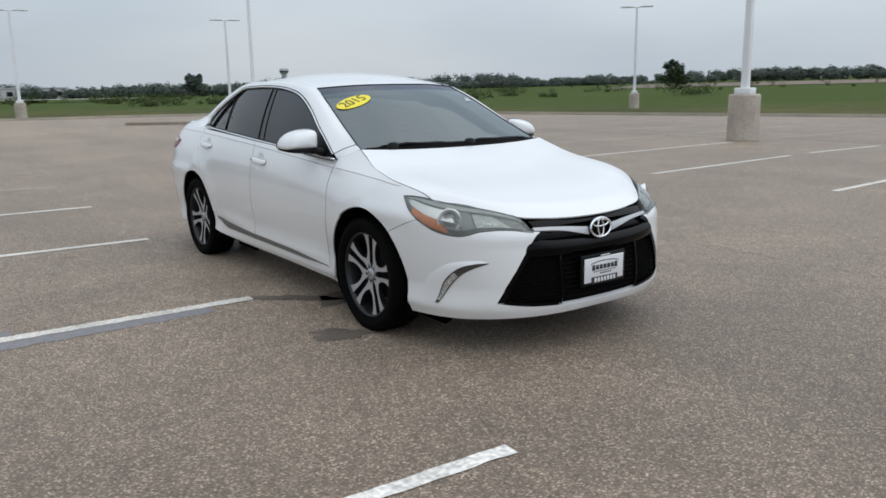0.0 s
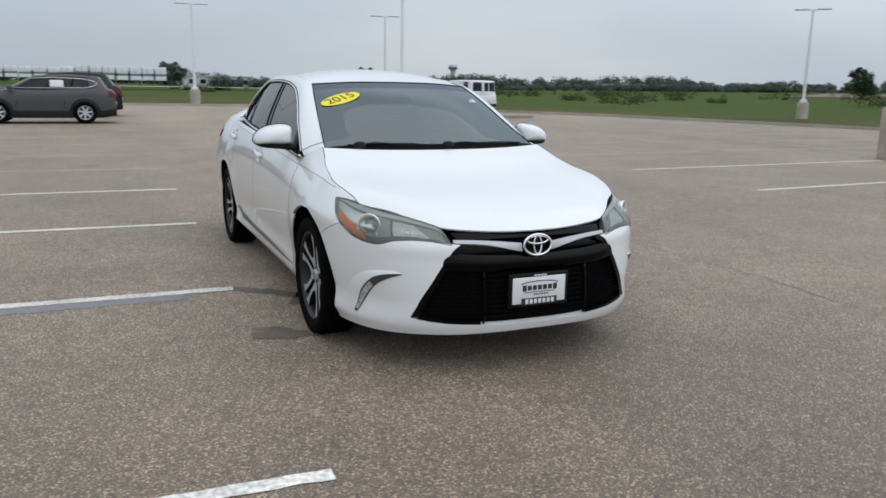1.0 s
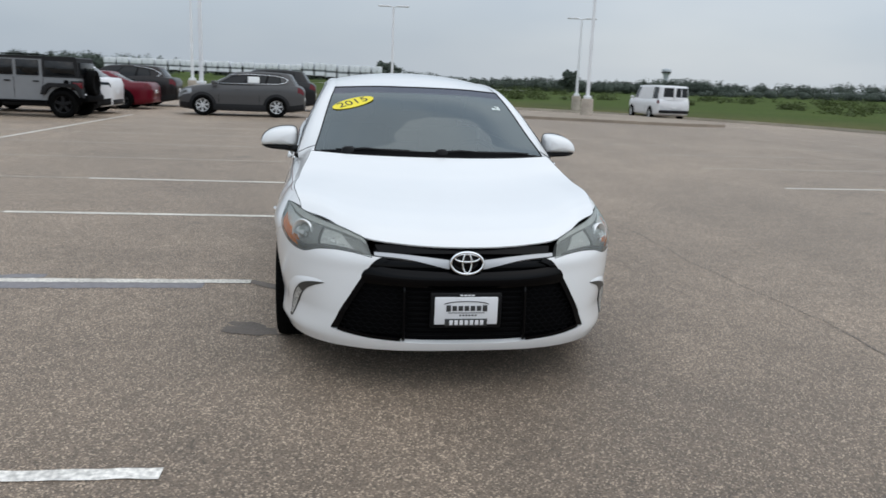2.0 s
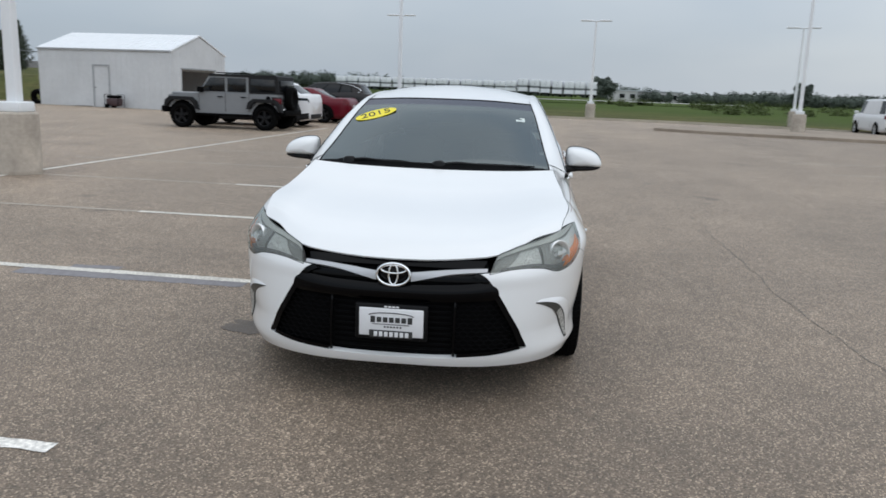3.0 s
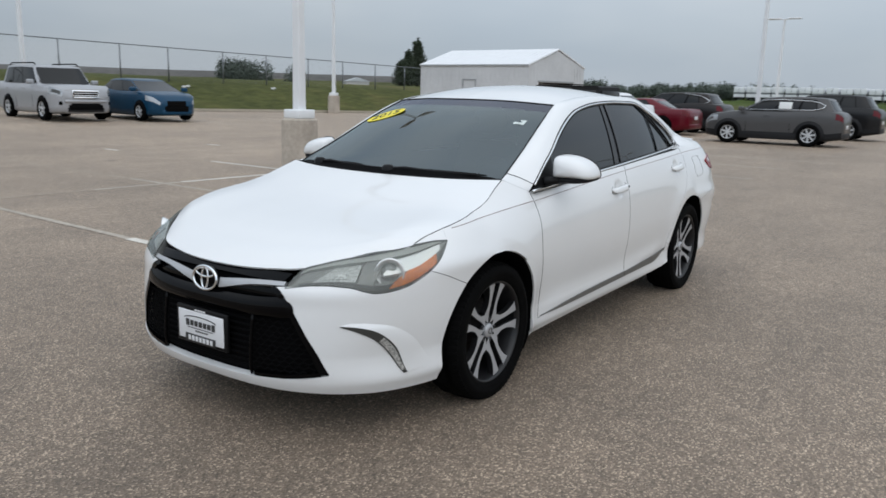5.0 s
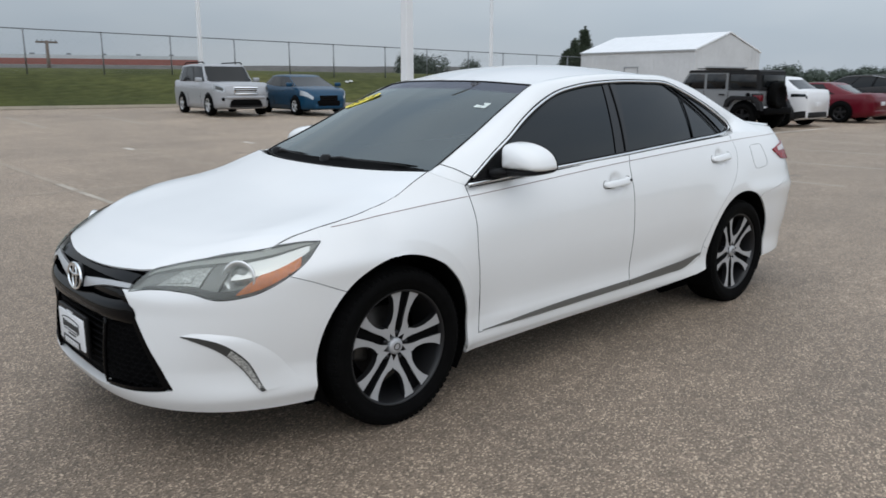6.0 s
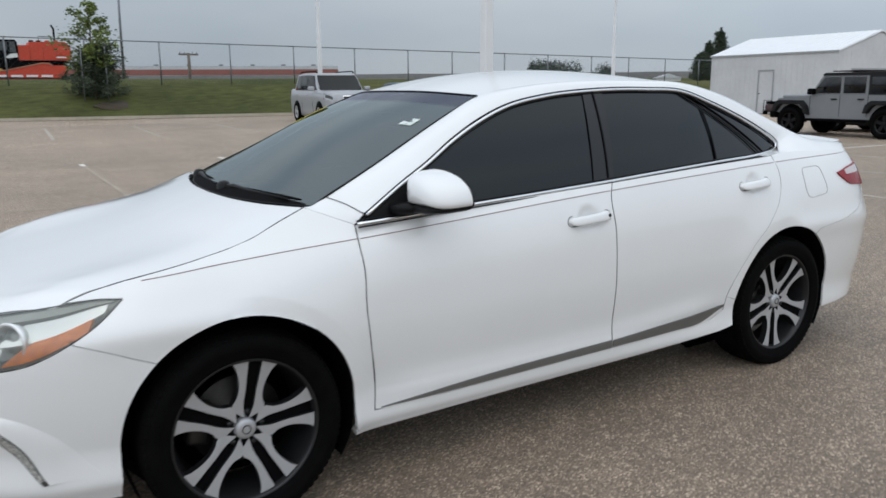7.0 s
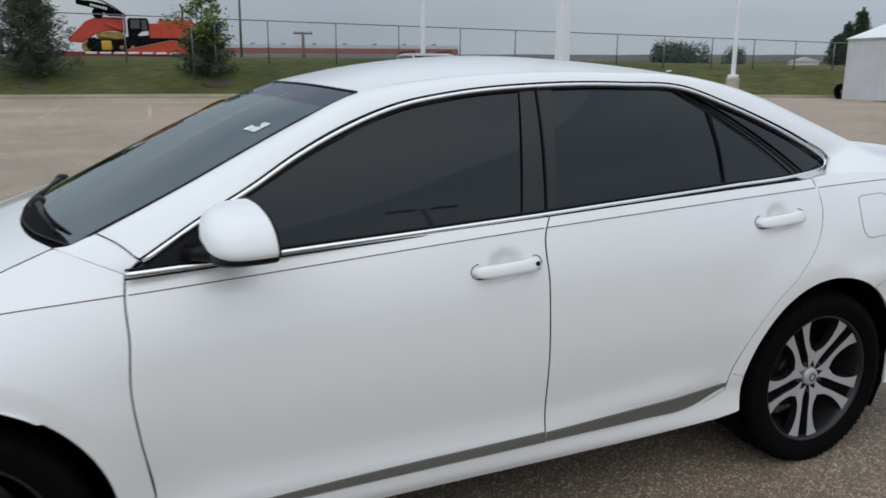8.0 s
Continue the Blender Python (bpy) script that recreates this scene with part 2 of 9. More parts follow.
SEALER = material("crack sealer", (0.12, 0.105, 0.09), 0.6, var=0.2, scale=12)
PATCH = material("grey over-painted line", (0.225, 0.212, 0.218), 0.8, var=0.15, scale=20)
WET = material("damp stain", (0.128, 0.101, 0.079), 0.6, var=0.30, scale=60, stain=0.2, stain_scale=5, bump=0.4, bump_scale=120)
CONCRETE = material("concrete", (0.43, 0.375, 0.315), 0.9, var=0.12, scale=14, stain=0.20, stain_scale=2.2, bump=0.3, bump_scale=60)
KERB = material("kerb concrete", (0.40, 0.355, 0.285), 0.9, var=0.12, scale=8, stain=0.15, stain_scale=0.6, bump=0.3)
POLE_PAINT = material("white pole paint", (0.74, 0.75, 0.76), 0.42, var=0.03, scale=3, stain=0.05)
PEARL = material("white car paint", (0.77, 0.772, 0.768), 0.30, coat=1.0, var=0.012, scale=3.0, spec=0.5)
GLOSS_BLACK = material("gloss black plastic", (0.0016, 0.0016, 0.002), 0.10, spec=0.12)
MATT_BLACK = material("matt black plastic", (0.003, 0.003, 0.0033), 0.75, spec=0.05, var=0.2, scale=40)
SATIN_BLACK = material("black trim", (0.006, 0.006, 0.0065), 0.42, spec=0.15)
RUBBER = material("tyre rubber", (0.003, 0.003, 0.003), 0.8, spec=0.05, var=0.25, scale=20)
CHROME = material("chrome", (0.82, 0.83, 0.84), 0.12, metal=1.0)
SATIN_SILVER = material("machined alloy", (0.43, 0.435, 0.445), 0.33, metal=0.35, var=0.04, scale=8)
DARK_ALLOY = material("dark painted alloy", (0.012, 0.012, 0.013), 0.35, spec=0.4)
BRAKE = material("brake disc", (0.07, 0.066, 0.062), 0.5, metal=0.9, var=0.2, scale=18)
TRIM_GREY = material("grey side trim", (0.125, 0.122, 0.112), 0.42, var=0.05, scale=9)
STICKER = material("faded sticker", (0.62, 0.68, 0.65), 0.5, var=0.3, scale=60)
FACET = material("lamp facet", (0.46, 0.465, 0.45), 0.34, metal=0.3, var=0.55, scale=150)
FOG_LENS = material("clear ribbed lens", (0.50, 0.505, 0.49), 0.3, metal=0.35, var=0.75, scale=110)
REFLECTOR = material("lamp reflector", (0.80, 0.80, 0.79), 0.20, metal=0.55)
LAMP_GREY = material("lamp housing", (0.20, 0.203, 0.195), 0.30, metal=0.4, var=0.10, scale=9)
LAMP_HAZE = material("hazed lamp bezel", (0.40, 0.405, 0.385), 0.4, var=0.12, scale=9)
LAMP_DARK = material("dark lamp bezel", (0.06, 0.061, 0.058), 0.35, var=0.12, scale=9)
LAMP_BALL = material("projector glass", (0.17, 0.18, 0.17), 0.06, spec=0.9, coat=0.6)
PIN_LINE = material("dark pin line", (0.17, 0.085, 0.075), 0.5)
AMBER = material("amber reflector", (0.66, 0.175, 0.016), 0.25, coat=0.4, var=0.25, scale=60)
RED_LENS = material("red lamp lens", (0.24, 0.003, 0.008), 0.25, spec=0.22, coat=0.10, var=0.1, scale=30)
WHITE_LENS = material("clear lamp lens", (0.56, 0.46, 0.45), 0.15, coat=1.0)
FILM = material("pillar film", (0.010, 0.010, 0.011), 0.22, spec=0.42)
SEAT = material("grey seat cloth", (0.085, 0.083, 0.072), 0.9, var=0.12, scale=40)
DASH = material("dashboard vinyl", (0.022, 0.024, 0.024), 0.7, var=0.1, scale=60)
YELLOW = material("yellow sticker", (0.86, 0.72, 0.03), 0.5)
INK = material("black ink", (0.03, 0.03, 0.03), 0.6)
PAPER = material("white paper", (0.72, 0.73, 0.72), 0.6)
PLATE_WHITE = material("white plate", (0.72, 0.72, 0.73), 0.4, var=0.03, scale=30)
SCREEN = glass("windscreen glass", (0.17, 0.205, 0.19), 2.15)
LENS = glass("lamp lens", (0.92, 0.93, 0.91), 1.34, 0.05, 0.09)
TINT = material("dark tinted glass", (0.006, 0.0075, 0.009), 0.03, spec=0.42, coat=0.0)
TINT.node_tree.nodes["Principled BSDF"].inputs["Specular Tint"].default_value = (0.90, 0.96, 0.98, 1)


# ---- building helpers ----
def part(name, bm, mat, parent=None, label="", smooth=True):
    """Links a bmesh as one mesh object, under a thing or a part where given."""
    me = bpy.data.meshes.new(name)
    bm.to_mesh(me)
    bm.free()
    for poly in me.polygons:
        poly.use_smooth = smooth
    for one in (mat if isinstance(mat, (list, tuple)) else [mat]):
        me.materials.append(one)
    ob = new(name, me)
    if parent:
        ob.parent = parent
    if label:
        ob["label"] = label
    return ob


def grid_bm(points, close=False):
    """A sheet of quads through a grid of points, shape (rows, columns, 3)."""
    bm = bmesh.new()
    rows, cols = points.shape[:2]
    v = [[bm.verts.new(points[i, j]) for j in range(cols)] for i in range(rows)]
    for i in range(rows - 1):
        for j in range(cols - 1 + close):
            k = (j + 1) % cols
            bm.faces.new((v[i][j], v[i][k], v[i + 1][k], v[i + 1][j]))
    return bm


def resample(pts, n):
    """n points evenly along a smooth line through pts (any dimension)."""
    p = np.array(pts, float)
    if len(p) == 2:
        return p[0] + np.linspace(0, 1, n)[:, None] * (p[1] - p[0])
    s = np.concatenate(([0], np.cumsum(np.maximum(np.linalg.norm(np.diff(p, axis=0), axis=1), 1e-6))))
    fs = [knots(s, p[:, k]) for k in range(p.shape[1])]
    d = np.linspace(0, s[-1], n * 8)
    q = np.stack([f(d) for f in fs], 1)
    c = np.concatenate(([0], np.cumsum(np.linalg.norm(np.diff(q, axis=0), axis=1))))
    want = np.linspace(0, c[-1], n)
    return np.stack([np.interp(want, c, q[:, k]) for k in range(p.shape[1])], 1)


def polyline(pts, n):
    """n points evenly along a line with its corners kept sharp."""
    p = np.array(pts, float)
    c = np.concatenate(([0], np.cumsum(np.linalg.norm(np.diff(p, axis=0), axis=1))))
    want = np.linspace(0, c[-1], n)
    return np.stack([np.interp(want, c, p[:, k]) for k in range(p.shape[1])], 1)


def coons(bottom, top, left, right):
    """Fills the field between four border lines; bottom and top run left to right, left and right run upwards."""
    n, m = len(bottom), len(left)
    u, v = np.linspace(0, 1, n)[None, :, None], np.linspace(0, 1, m)[:, None, None]
    b, t, l, r = bottom[None], top[None], left[:, None], right[:, None]
    return ((1 - v) * b + v * t + (1 - u) * l + u * r
            - (1 - u) * (1 - v) * bottom[0] - u * (1 - v) * bottom[-1] - (1 - u) * v * top[0] - u * v * top[-1])


def normals(p):
    du, dv = np.gradient(p, axis=1), np.gradient(p, axis=0)
    n = np.cross(du, dv)
    return n / np.maximum(np.linalg.norm(n, axis=2, keepdims=True), 1e-9)


def sheet(points, outward, gap=0.0, edge=0.014, lift=0.0, flip_y=False):
    """A panel: a sheet with its border drawn in by gap and turned inwards by edge. outward: a direction it faces."""
    p = np.array(points, float)
    nrm = normals(p)
    if (nrm * np.array(outward)).sum() < 0:
        nrm = -nrm
    p = p + nrm * lift
    if gap:
        q = p.copy()
        for sl, inn in (((0,), (1,)), ((-1,), (-2,))):
            d = p[inn[0]] - p[sl[0]]
            q[sl[0]] += d / np.maximum(np.linalg.norm(d, axis=1, keepdims=True), 1e-6) * gap
        for sl, inn in ((0, 1), (-1, -2)):
            d = p[:, inn] - p[:, sl]
            q[:, sl] += d / np.maximum(np.linalg.norm(d, axis=1, keepdims=True), 1e-6) * gap
        p = q
    rows, cols = p.shape[:2]
    if flip_y:
        p, nrm = p * (1, -1, 1), nrm * (1, -1, 1)
    bm = bmesh.new()
    v = [[bm.verts.new(p[i, j]) for j in range(cols)] for i in range(rows)]
    faces = []
    for i in range(rows - 1):
        for j in range(cols - 1):
            quad = (v[i][j], v[i][j + 1], v[i + 1][j + 1], v[i + 1][j])
            faces.append(bm.faces.new(quad))
    if edge:
        ring = [(0, j) for j in range(cols)] + [(i, cols - 1) for i in range(1, rows)] + [(rows - 1, j) for j in range(cols - 2, -1, -1)] + [(i, 0) for i in range(rows - 2, 0, -1)]
        low = [bm.verts.new(p[i, j] - nrm[i, j] * edge) for i, j in ring]
        for k in range(len(ring)):
            a, b = ring[k], ring[(k + 1) % len(ring)]
            bm.faces.new((v[b[0]][b[1]], v[a[0]][a[1]], low[k], low[(k + 1) % len(ring)]))
            e = bm.edges.get((v[b[0]][b[1]], v[a[0]][a[1]]))
            e.smooth = False
    bmesh.ops.remove_doubles(bm, verts=bm.verts, dist=1e-6)
    bm.normal_update()
    mid = faces[len(faces) // 2]
    want = nrm[rows // 2, cols // 2]
    if mid.is_valid and mid.normal.dot(Vector(want)) < 0:
        bmesh.ops.reverse_faces(bm, faces=bm.faces)
    return bm


def box_bm(x0, x1, y0, y1, z0, z1, bevel=0.0, seg=2, bm=None):
    """A box with eased edges, added to bm where given."""
    own = bmesh.new()
    v = [own.verts.new((x, y, z)) for x in (x0, x1) for y in (y0, y1) for z in (z0, z1)]
    for f in ((0, 1, 3, 2), (4, 6, 7, 5), (0, 4, 5, 1), (2, 3, 7, 6), (0, 2, 6, 4), (1, 5, 7, 3)):
        own.faces.new([v[i] for i in f])
    if bevel:
        bmesh.ops.bevel(own, geom=own.edges[:], offset=bevel, segments=seg, affect="EDGES", profile=0.5)
    return join_bm(bm, own)


def join_bm(bm, own):
    if bm is None:
        return own
    me = bpy.data.meshes.new("join")
    own.to_mesh(me)
    own.free()
    bm.from_mesh(me)
    bpy.data.meshes.remove(me)
    return bm


def tube_bm(path, radius, sides=8, bm=None, caps=True):
    """A round bar along a line of points; radius: one number or one for each point."""
    own = bmesh.new()
    pts = [Vector(p) for p in path]
    radii = radius if isinstance(radius, (list, tuple)) else [radius] * len(pts)
    rings, side_dir = [], None
    for i, p in enumerate(pts):
        d = (pts[min(i + 1, len(pts) - 1)] - pts[max(i - 1, 0)]).normalized()
        if side_dir is None:
            side_dir = d.orthogonal().normalized()
        side_dir = (side_dir - d * side_dir.dot(d)).normalized()
        up = d.cross(side_dir)
        rings.append([own.verts.new(p + (side_dir * math.cos(a) + up * math.sin(a)) * radii[i]) for a in (2 * math.pi * k / sides for k in range(sides))])
    for a, b in zip(rings, rings[1:]):
        for k in range(sides):
            own.faces.new((a[k], a[(k + 1) % sides], b[(k + 1) % sides], b[k]))
    if caps:
        own.faces.new(rings[0][::-1])
        own.faces.new(rings[-1])
    return join_bm(bm, own)


def lathe_bm(profile, sides=48, axis="y", bm=None):
    """A turned body. profile: (radius, along) pairs."""
    own = bmesh.new()
    rings = []
    for r, h in profile:
        ring = []
        for k in range(sides):
            a = 2 * math.pi * k / sides
            c, s = r * math.cos(a), r * math.sin(a)
            ring.append(own.verts.new((c, h, s) if axis == "y" else (c, s, h)))
        rings.append(ring)
    for a, b in zip(rings, rings[1:]):
        for k in range(sides):
            own.faces.new((a[k], a[(k + 1) % sides], b[(k + 1) % sides], b[k]))
    bmesh.ops.remove_doubles(own, verts=own.verts, dist=1e-5)
    bmesh.ops.recalc_face_normals(own, faces=own.faces)
    return join_bm(bm, own)


def prism_bm(outline, depth, place, bevel=0.0, bm=None):
    """A flat outline (2D points) given thickness; place(u, v, w) lays it into the world."""
    own = bmesh.new()
    low, high = [own.verts.new(place(u, v, 0)) for u, v in outline], [own.verts.new(place(u, v, depth)) for u, v in outline]
    own.faces.new(low[::-1])
    top = own.faces.new(high)
    n = len(outline)
    for k in range(n):
        own.faces.new((low[k], low[(k + 1) % n], high[(k + 1) % n], high[k]))
    bmesh.ops.recalc_face_normals(own, faces=own.faces)
    if bevel:
        bmesh.ops.bevel(own, geom=list(top.edges), offset=bevel, segments=2, affect="EDGES")
    return join_bm(bm, own)


def empty(name, m, label, category, group="", kind=""):
    ob = new(name)
    ob.matrix_world = m
    return tagged(ob, label, category, group, kind)


# ---- the shape of the car: curves and surfaces ----
# smooth curve through knots
def knots(xs, ys):
    xs, ys = np.array(xs, float), np.array(ys, float)
    h, d = np.diff(xs), np.diff(ys) / np.diff(xs)
    m = np.concatenate(([d[0]], [(d[i - 1] * h[i] + d[i] * h[i - 1]) / (h[i - 1] + h[i]) for i in range(1, len(d))], [d[-1]]))
    def f(x):
        x = np.clip(np.asarray(x, float), xs[0], xs[-1])
        i = np.clip(np.searchsorted(xs, x) - 1, 0, len(h) - 1)
        s = (x - xs[i]) / h[i]
        return ((1 + 2 * s) * (1 - s) ** 2 * ys[i] + s * (1 - s) ** 2 * h[i] * m[i] + s * s * (3 - 2 * s) * ys[i + 1] + s * s * (s - 1) * h[i] * m[i + 1])
    return f


HUB_X, HUB_Z, AXLE_Z = 1.3875, 0.333, 0.325      # arch centre, and the axle under load
XE, XR = 1.45, -1.50                     # where the nose and tail begin to close in
crease_z = knots((-2.3, -2.0, -1.37, -0.24, 0.95, 1.2, 1.81), (1.045, 1.045, 1.032, 0.980, 0.903, 0.888, 0.838))
crease_y = knots((-1.5, -1.0, 0.0, 0.95, 1.45), (0.800, 0.825, 0.832, 0.830, 0.815))
widest = knots((-1.5, -1.0, -0.3, 0.6, 1.0, 1.45), (0.905, 0.900, 0.893, 0.893, 0.896, 0.900))
nose = knots((0.15, 0.20, 0.27, 0.36, 0.48, 0.56, 0.64, 0.70, 0.76, 0.82, 0.90), (2.30, 2.345, 2.372, 2.375, 2.362, 2.350, 2.335, 2.275, 2.175, 2.07, 1.95))
tail = knots((0.20, 0.30, 0.50, 0.70, 0.85, 1.00, 1.06), (-2.36, -2.42, -2.455, -2.455, -2.42, -2.37, -2.34))
NX, NY, RX, RY = 2.6, 3.1, 4.0, 3.4


def side_section(x, z):
    """Half width of the body side between the wheels."""
    x, z = np.asarray(x, float), np.asarray(z, float)
    w, cz, cy = widest(x), crease_z(x), crease_y(x)
    t = np.clip((z - 0.62) / (cz - 0.62), 0, None)
    up = w - (w - cy) * np.where(t < 1, t ** 2.6, 1 + 3.4 * (t - 1))
    low = w - 0.034 * np.clip((0.62 - z) / 0.26, 0, 1) ** 1.6
    sill = 0.008 * np.exp(-((z - 0.26) / 0.04) ** 2) - 0.35 * np.clip((0.245 - z), 0, None)
    y = np.where(z > 0.62, up, low + sill)
    # the doors sweep out again above the sill
    foot_z = 0.335 + 0.055 * np.clip((-x - 0.2) / 0.7, 0, 1)
    y = y + 0.016 * np.exp(-((z - foot_z) / 0.055) ** 2) * np.clip((1.02 - np.abs(x)) / 0.30, 0, 1)
    for hx in (HUB_X, -HUB_X):           # flared wheel arches
        r = np.hypot(x - hx, z - HUB_Z)
        lean = np.clip((z - HUB_Z - 0.10) / 0.20, 0, 1)
        lip = np.where(r > 0.440, np.exp(-((r - 0.440) / 0.085) ** 2), 1 - 0.75 * (0.440 - r) / 0.06)
        ends = np.clip((XE - x) / 0.12, 0, 1) * np.clip((x - XR) / 0.12, 0, 1)
        y = y + 0.016 * (1 - 0.5 * lean * ends) * np.exp(-((r - 0.385) / 0.055) ** 2) + 0.010 * ends * lean * np.clip(lip, 0, 1)
    return y


def side(x, z):
    """Half width of the whole body at x, z, closing in at nose and tail."""
    x, z = np.asarray(x, float), np.asarray(z, float)
    core = side_section(np.clip(x, XR, XE), z)
    f = np.clip((x - XE) / (nose(z) - XE), 0, 1)
    r = np.clip((x - XR) / (tail(z) - XR), 0, 1)
    return core * (1 - f ** NX) ** (1 / NY) * (1 - r ** RX) ** (1 / RY)


def front(y, z):
    """How far forward the body reaches at y, z."""
    f = np.clip(np.abs(y) / side_section(XE, z), 0, 1)
    return XE + (nose(z) - XE) * (1 - f ** NY) ** (1 / NX)


glass_y = knots((-1.75, -1.5, -1.0, 0.0, 0.95), (0.665, 0.730, 0.785, 0.800, 0.800))


def cabin(x, z):
    """Half width of the side glass and pillars above the belt."""
    d = np.clip(np.asarray(z, float) - 0.98, -0.1, None)
    return glass_y(x) - 0.30 * d - 0.34 * d * d




# ---- the ground ----
def rise(x, y):
    """Height of the lot and the fields: the lot climbs a little to the south, a grass bank rises behind its kerb."""
    line = -31.6 - 0.175 * x                       # the south kerb
    s = np.clip(line + 17.0 - y, 0, None)
    lot = 0.0155 * np.minimum(s, 17.0) * np.clip((x + 40) / 25, 0, 1)
    beyond = np.clip(line - y, 0, None)
    bank = 1.75 * (1 - np.exp(-((beyond / 3.6) ** 1.6))) * np.clip((x + 75) / 25, 0.2, 1.0)
    bank = bank + 0.002 * np.clip(beyond - 8, 0, 50) + 0.006 * np.clip(beyond - 57, 0, 260)
    north = -0.004 * np.clip(y - 12, 0, 40) + 0.013 * np.clip(y - 75, 0, 250)
    return lot + bank + north


KERB_LINE = [(75, -44.7), (30, -36.8), (4, -32.3), (-20, -28.1), (-33.0, -25.8), (-45.5, -23.6), (-47.5, -20), (-45.5, -8), (-43.6, 2), (-42, 9), (-40, 14), (-36, 19), (-31, 22.6), (-22, 25.6), (-9, 29.4), (20, 37.5), (75, 53)]


def inside(poly, x, y):
    hit = np.zeros(np.shape(x), bool)
    for (x0, y0), (x1, y1) in zip(poly, poly[1:] + poly[:1]):
        if y0 != y1:
            hit ^= ((y0 > y) != (y1 > y)) & (x < (x1 - x0) * (y - y0) / (y1 - y0) + x0)
    return hit


def build_ground():
    # one sheet out to the horizon, finer near the middle
    def axis(limit):
        a = np.concatenate((np.arange(0, 60, 2.0), np.geomspace(60, limit, 34)))
        return np.concatenate((-a[:0:-1], a))
    xs, ys = axis(3200), axis(3200)
    X, Y = np.meshgrid(xs, ys)
    Z = rise(X, Y)
    Z = Z - np.where(inside(KERB_LINE, X, Y), 0.12, 0.0) - 0.02
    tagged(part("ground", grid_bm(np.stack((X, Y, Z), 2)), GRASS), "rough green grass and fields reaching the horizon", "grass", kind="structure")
    # the paved lot: rows of a fan cut to the kerb line
    line = polyline(KERB_LINE + KERB_LINE[:1], 240)
    v = np.linspace(0.0, 1.0, 60) ** 0.8
    mid = np.array((6.0, -1.0))
    P = mid + (line[None] - mid) * v[:, None, None]
    Pz = rise(P[..., 0], P[..., 1])
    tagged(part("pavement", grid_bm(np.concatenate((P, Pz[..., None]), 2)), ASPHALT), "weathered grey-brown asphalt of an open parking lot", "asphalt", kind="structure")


def kerb_strip(name, line, label, closed=False, high=0.13, wide=0.16, gutter=True):
    """A concrete kerb with an eased top and a gutter pan, along a line on the lot. The land lies on the line's right side."""
    p = np.array(line, float)
    d = np.gradient(p, axis=0)
    if closed:
        d[0] = d[-1] = p[1] - p[-2]
    d /= np.linalg.norm(d, axis=1, keepdims=True)
    right = np.stack((d[:, 1], -d[:, 0]), 1)
    z = rise(p[:, 0], p[:, 1])
    prof = [(-0.45 if gutter else 0.0, 0.004), (0.0, 0.006), (0.02, high * 0.75), (0.045, high), (wide, high + 0.005), (wide + 0.01, high - 0.12)]
    rows = [np.stack((p[:, 0] + right[:, 0] * o, p[:, 1] + right[:, 1] * o, z + h), 1) for o, h in prof]
    bm = grid_bm(np.array(rows))
    bmesh.ops.recalc_face_normals(bm, faces=bm.faces)
    return tagged(part(name, bm, KERB, smooth=False), label, "kerb", kind="structure")


build_ground()
kerb_strip("kerb", resample([(a, b) for a, b in KERB_LINE[::1]], 160)[::1], "pale concrete kerb and gutter between asphalt and grass")


def lay(name, pts, width, mat, label, category, lift=0.004, kind="structure", ragged=0.0, seed=1):
    """A painted or sealed strip along a line on the lot, with worn edges."""
    rng = random.Random(seed)
    p = np.array(pts, float)
    length = np.linalg.norm(np.diff(p, axis=0), axis=1).sum()
    p = polyline(p, max(4, int(length / (0.05 if ragged else 0.6))))
    d = np.gradient(p, axis=0)
    d /= np.linalg.norm(d, axis=1, keepdims=True)
    side_dir = np.stack((-d[:, 1], d[:, 0]), 1)
    w = np.array([width / 2 + rng.uniform(-ragged, ragged) for _ in p])
    w2 = np.array([width / 2 + rng.uniform(-ragged, ragged) for _ in p])
    a, b = p + side_dir * w[:, None], p - side_dir * w2[:, None]
    rows = [np.concatenate((q, (rise(q[:, 0], q[:, 1]) + lift)[:, None]), 1) for q in (b, a)]
    return tagged(part(name, grid_bm(np.array(rows)), mat, smooth=False), label, category, kind=kind)


GRID_TURN = 0.030                        # the stalls lie slightly askew to the car


def stall(u, v):
    """A place in the parking grid: u along the rows (to the west), v across them (to the south)."""
    return (0.29 - u * math.cos(GRID_TURN) - v * math.sin(GRID_TURN), -1.14 + u * math.sin(GRID_TURN) - v * math.cos(GRID_TURN))


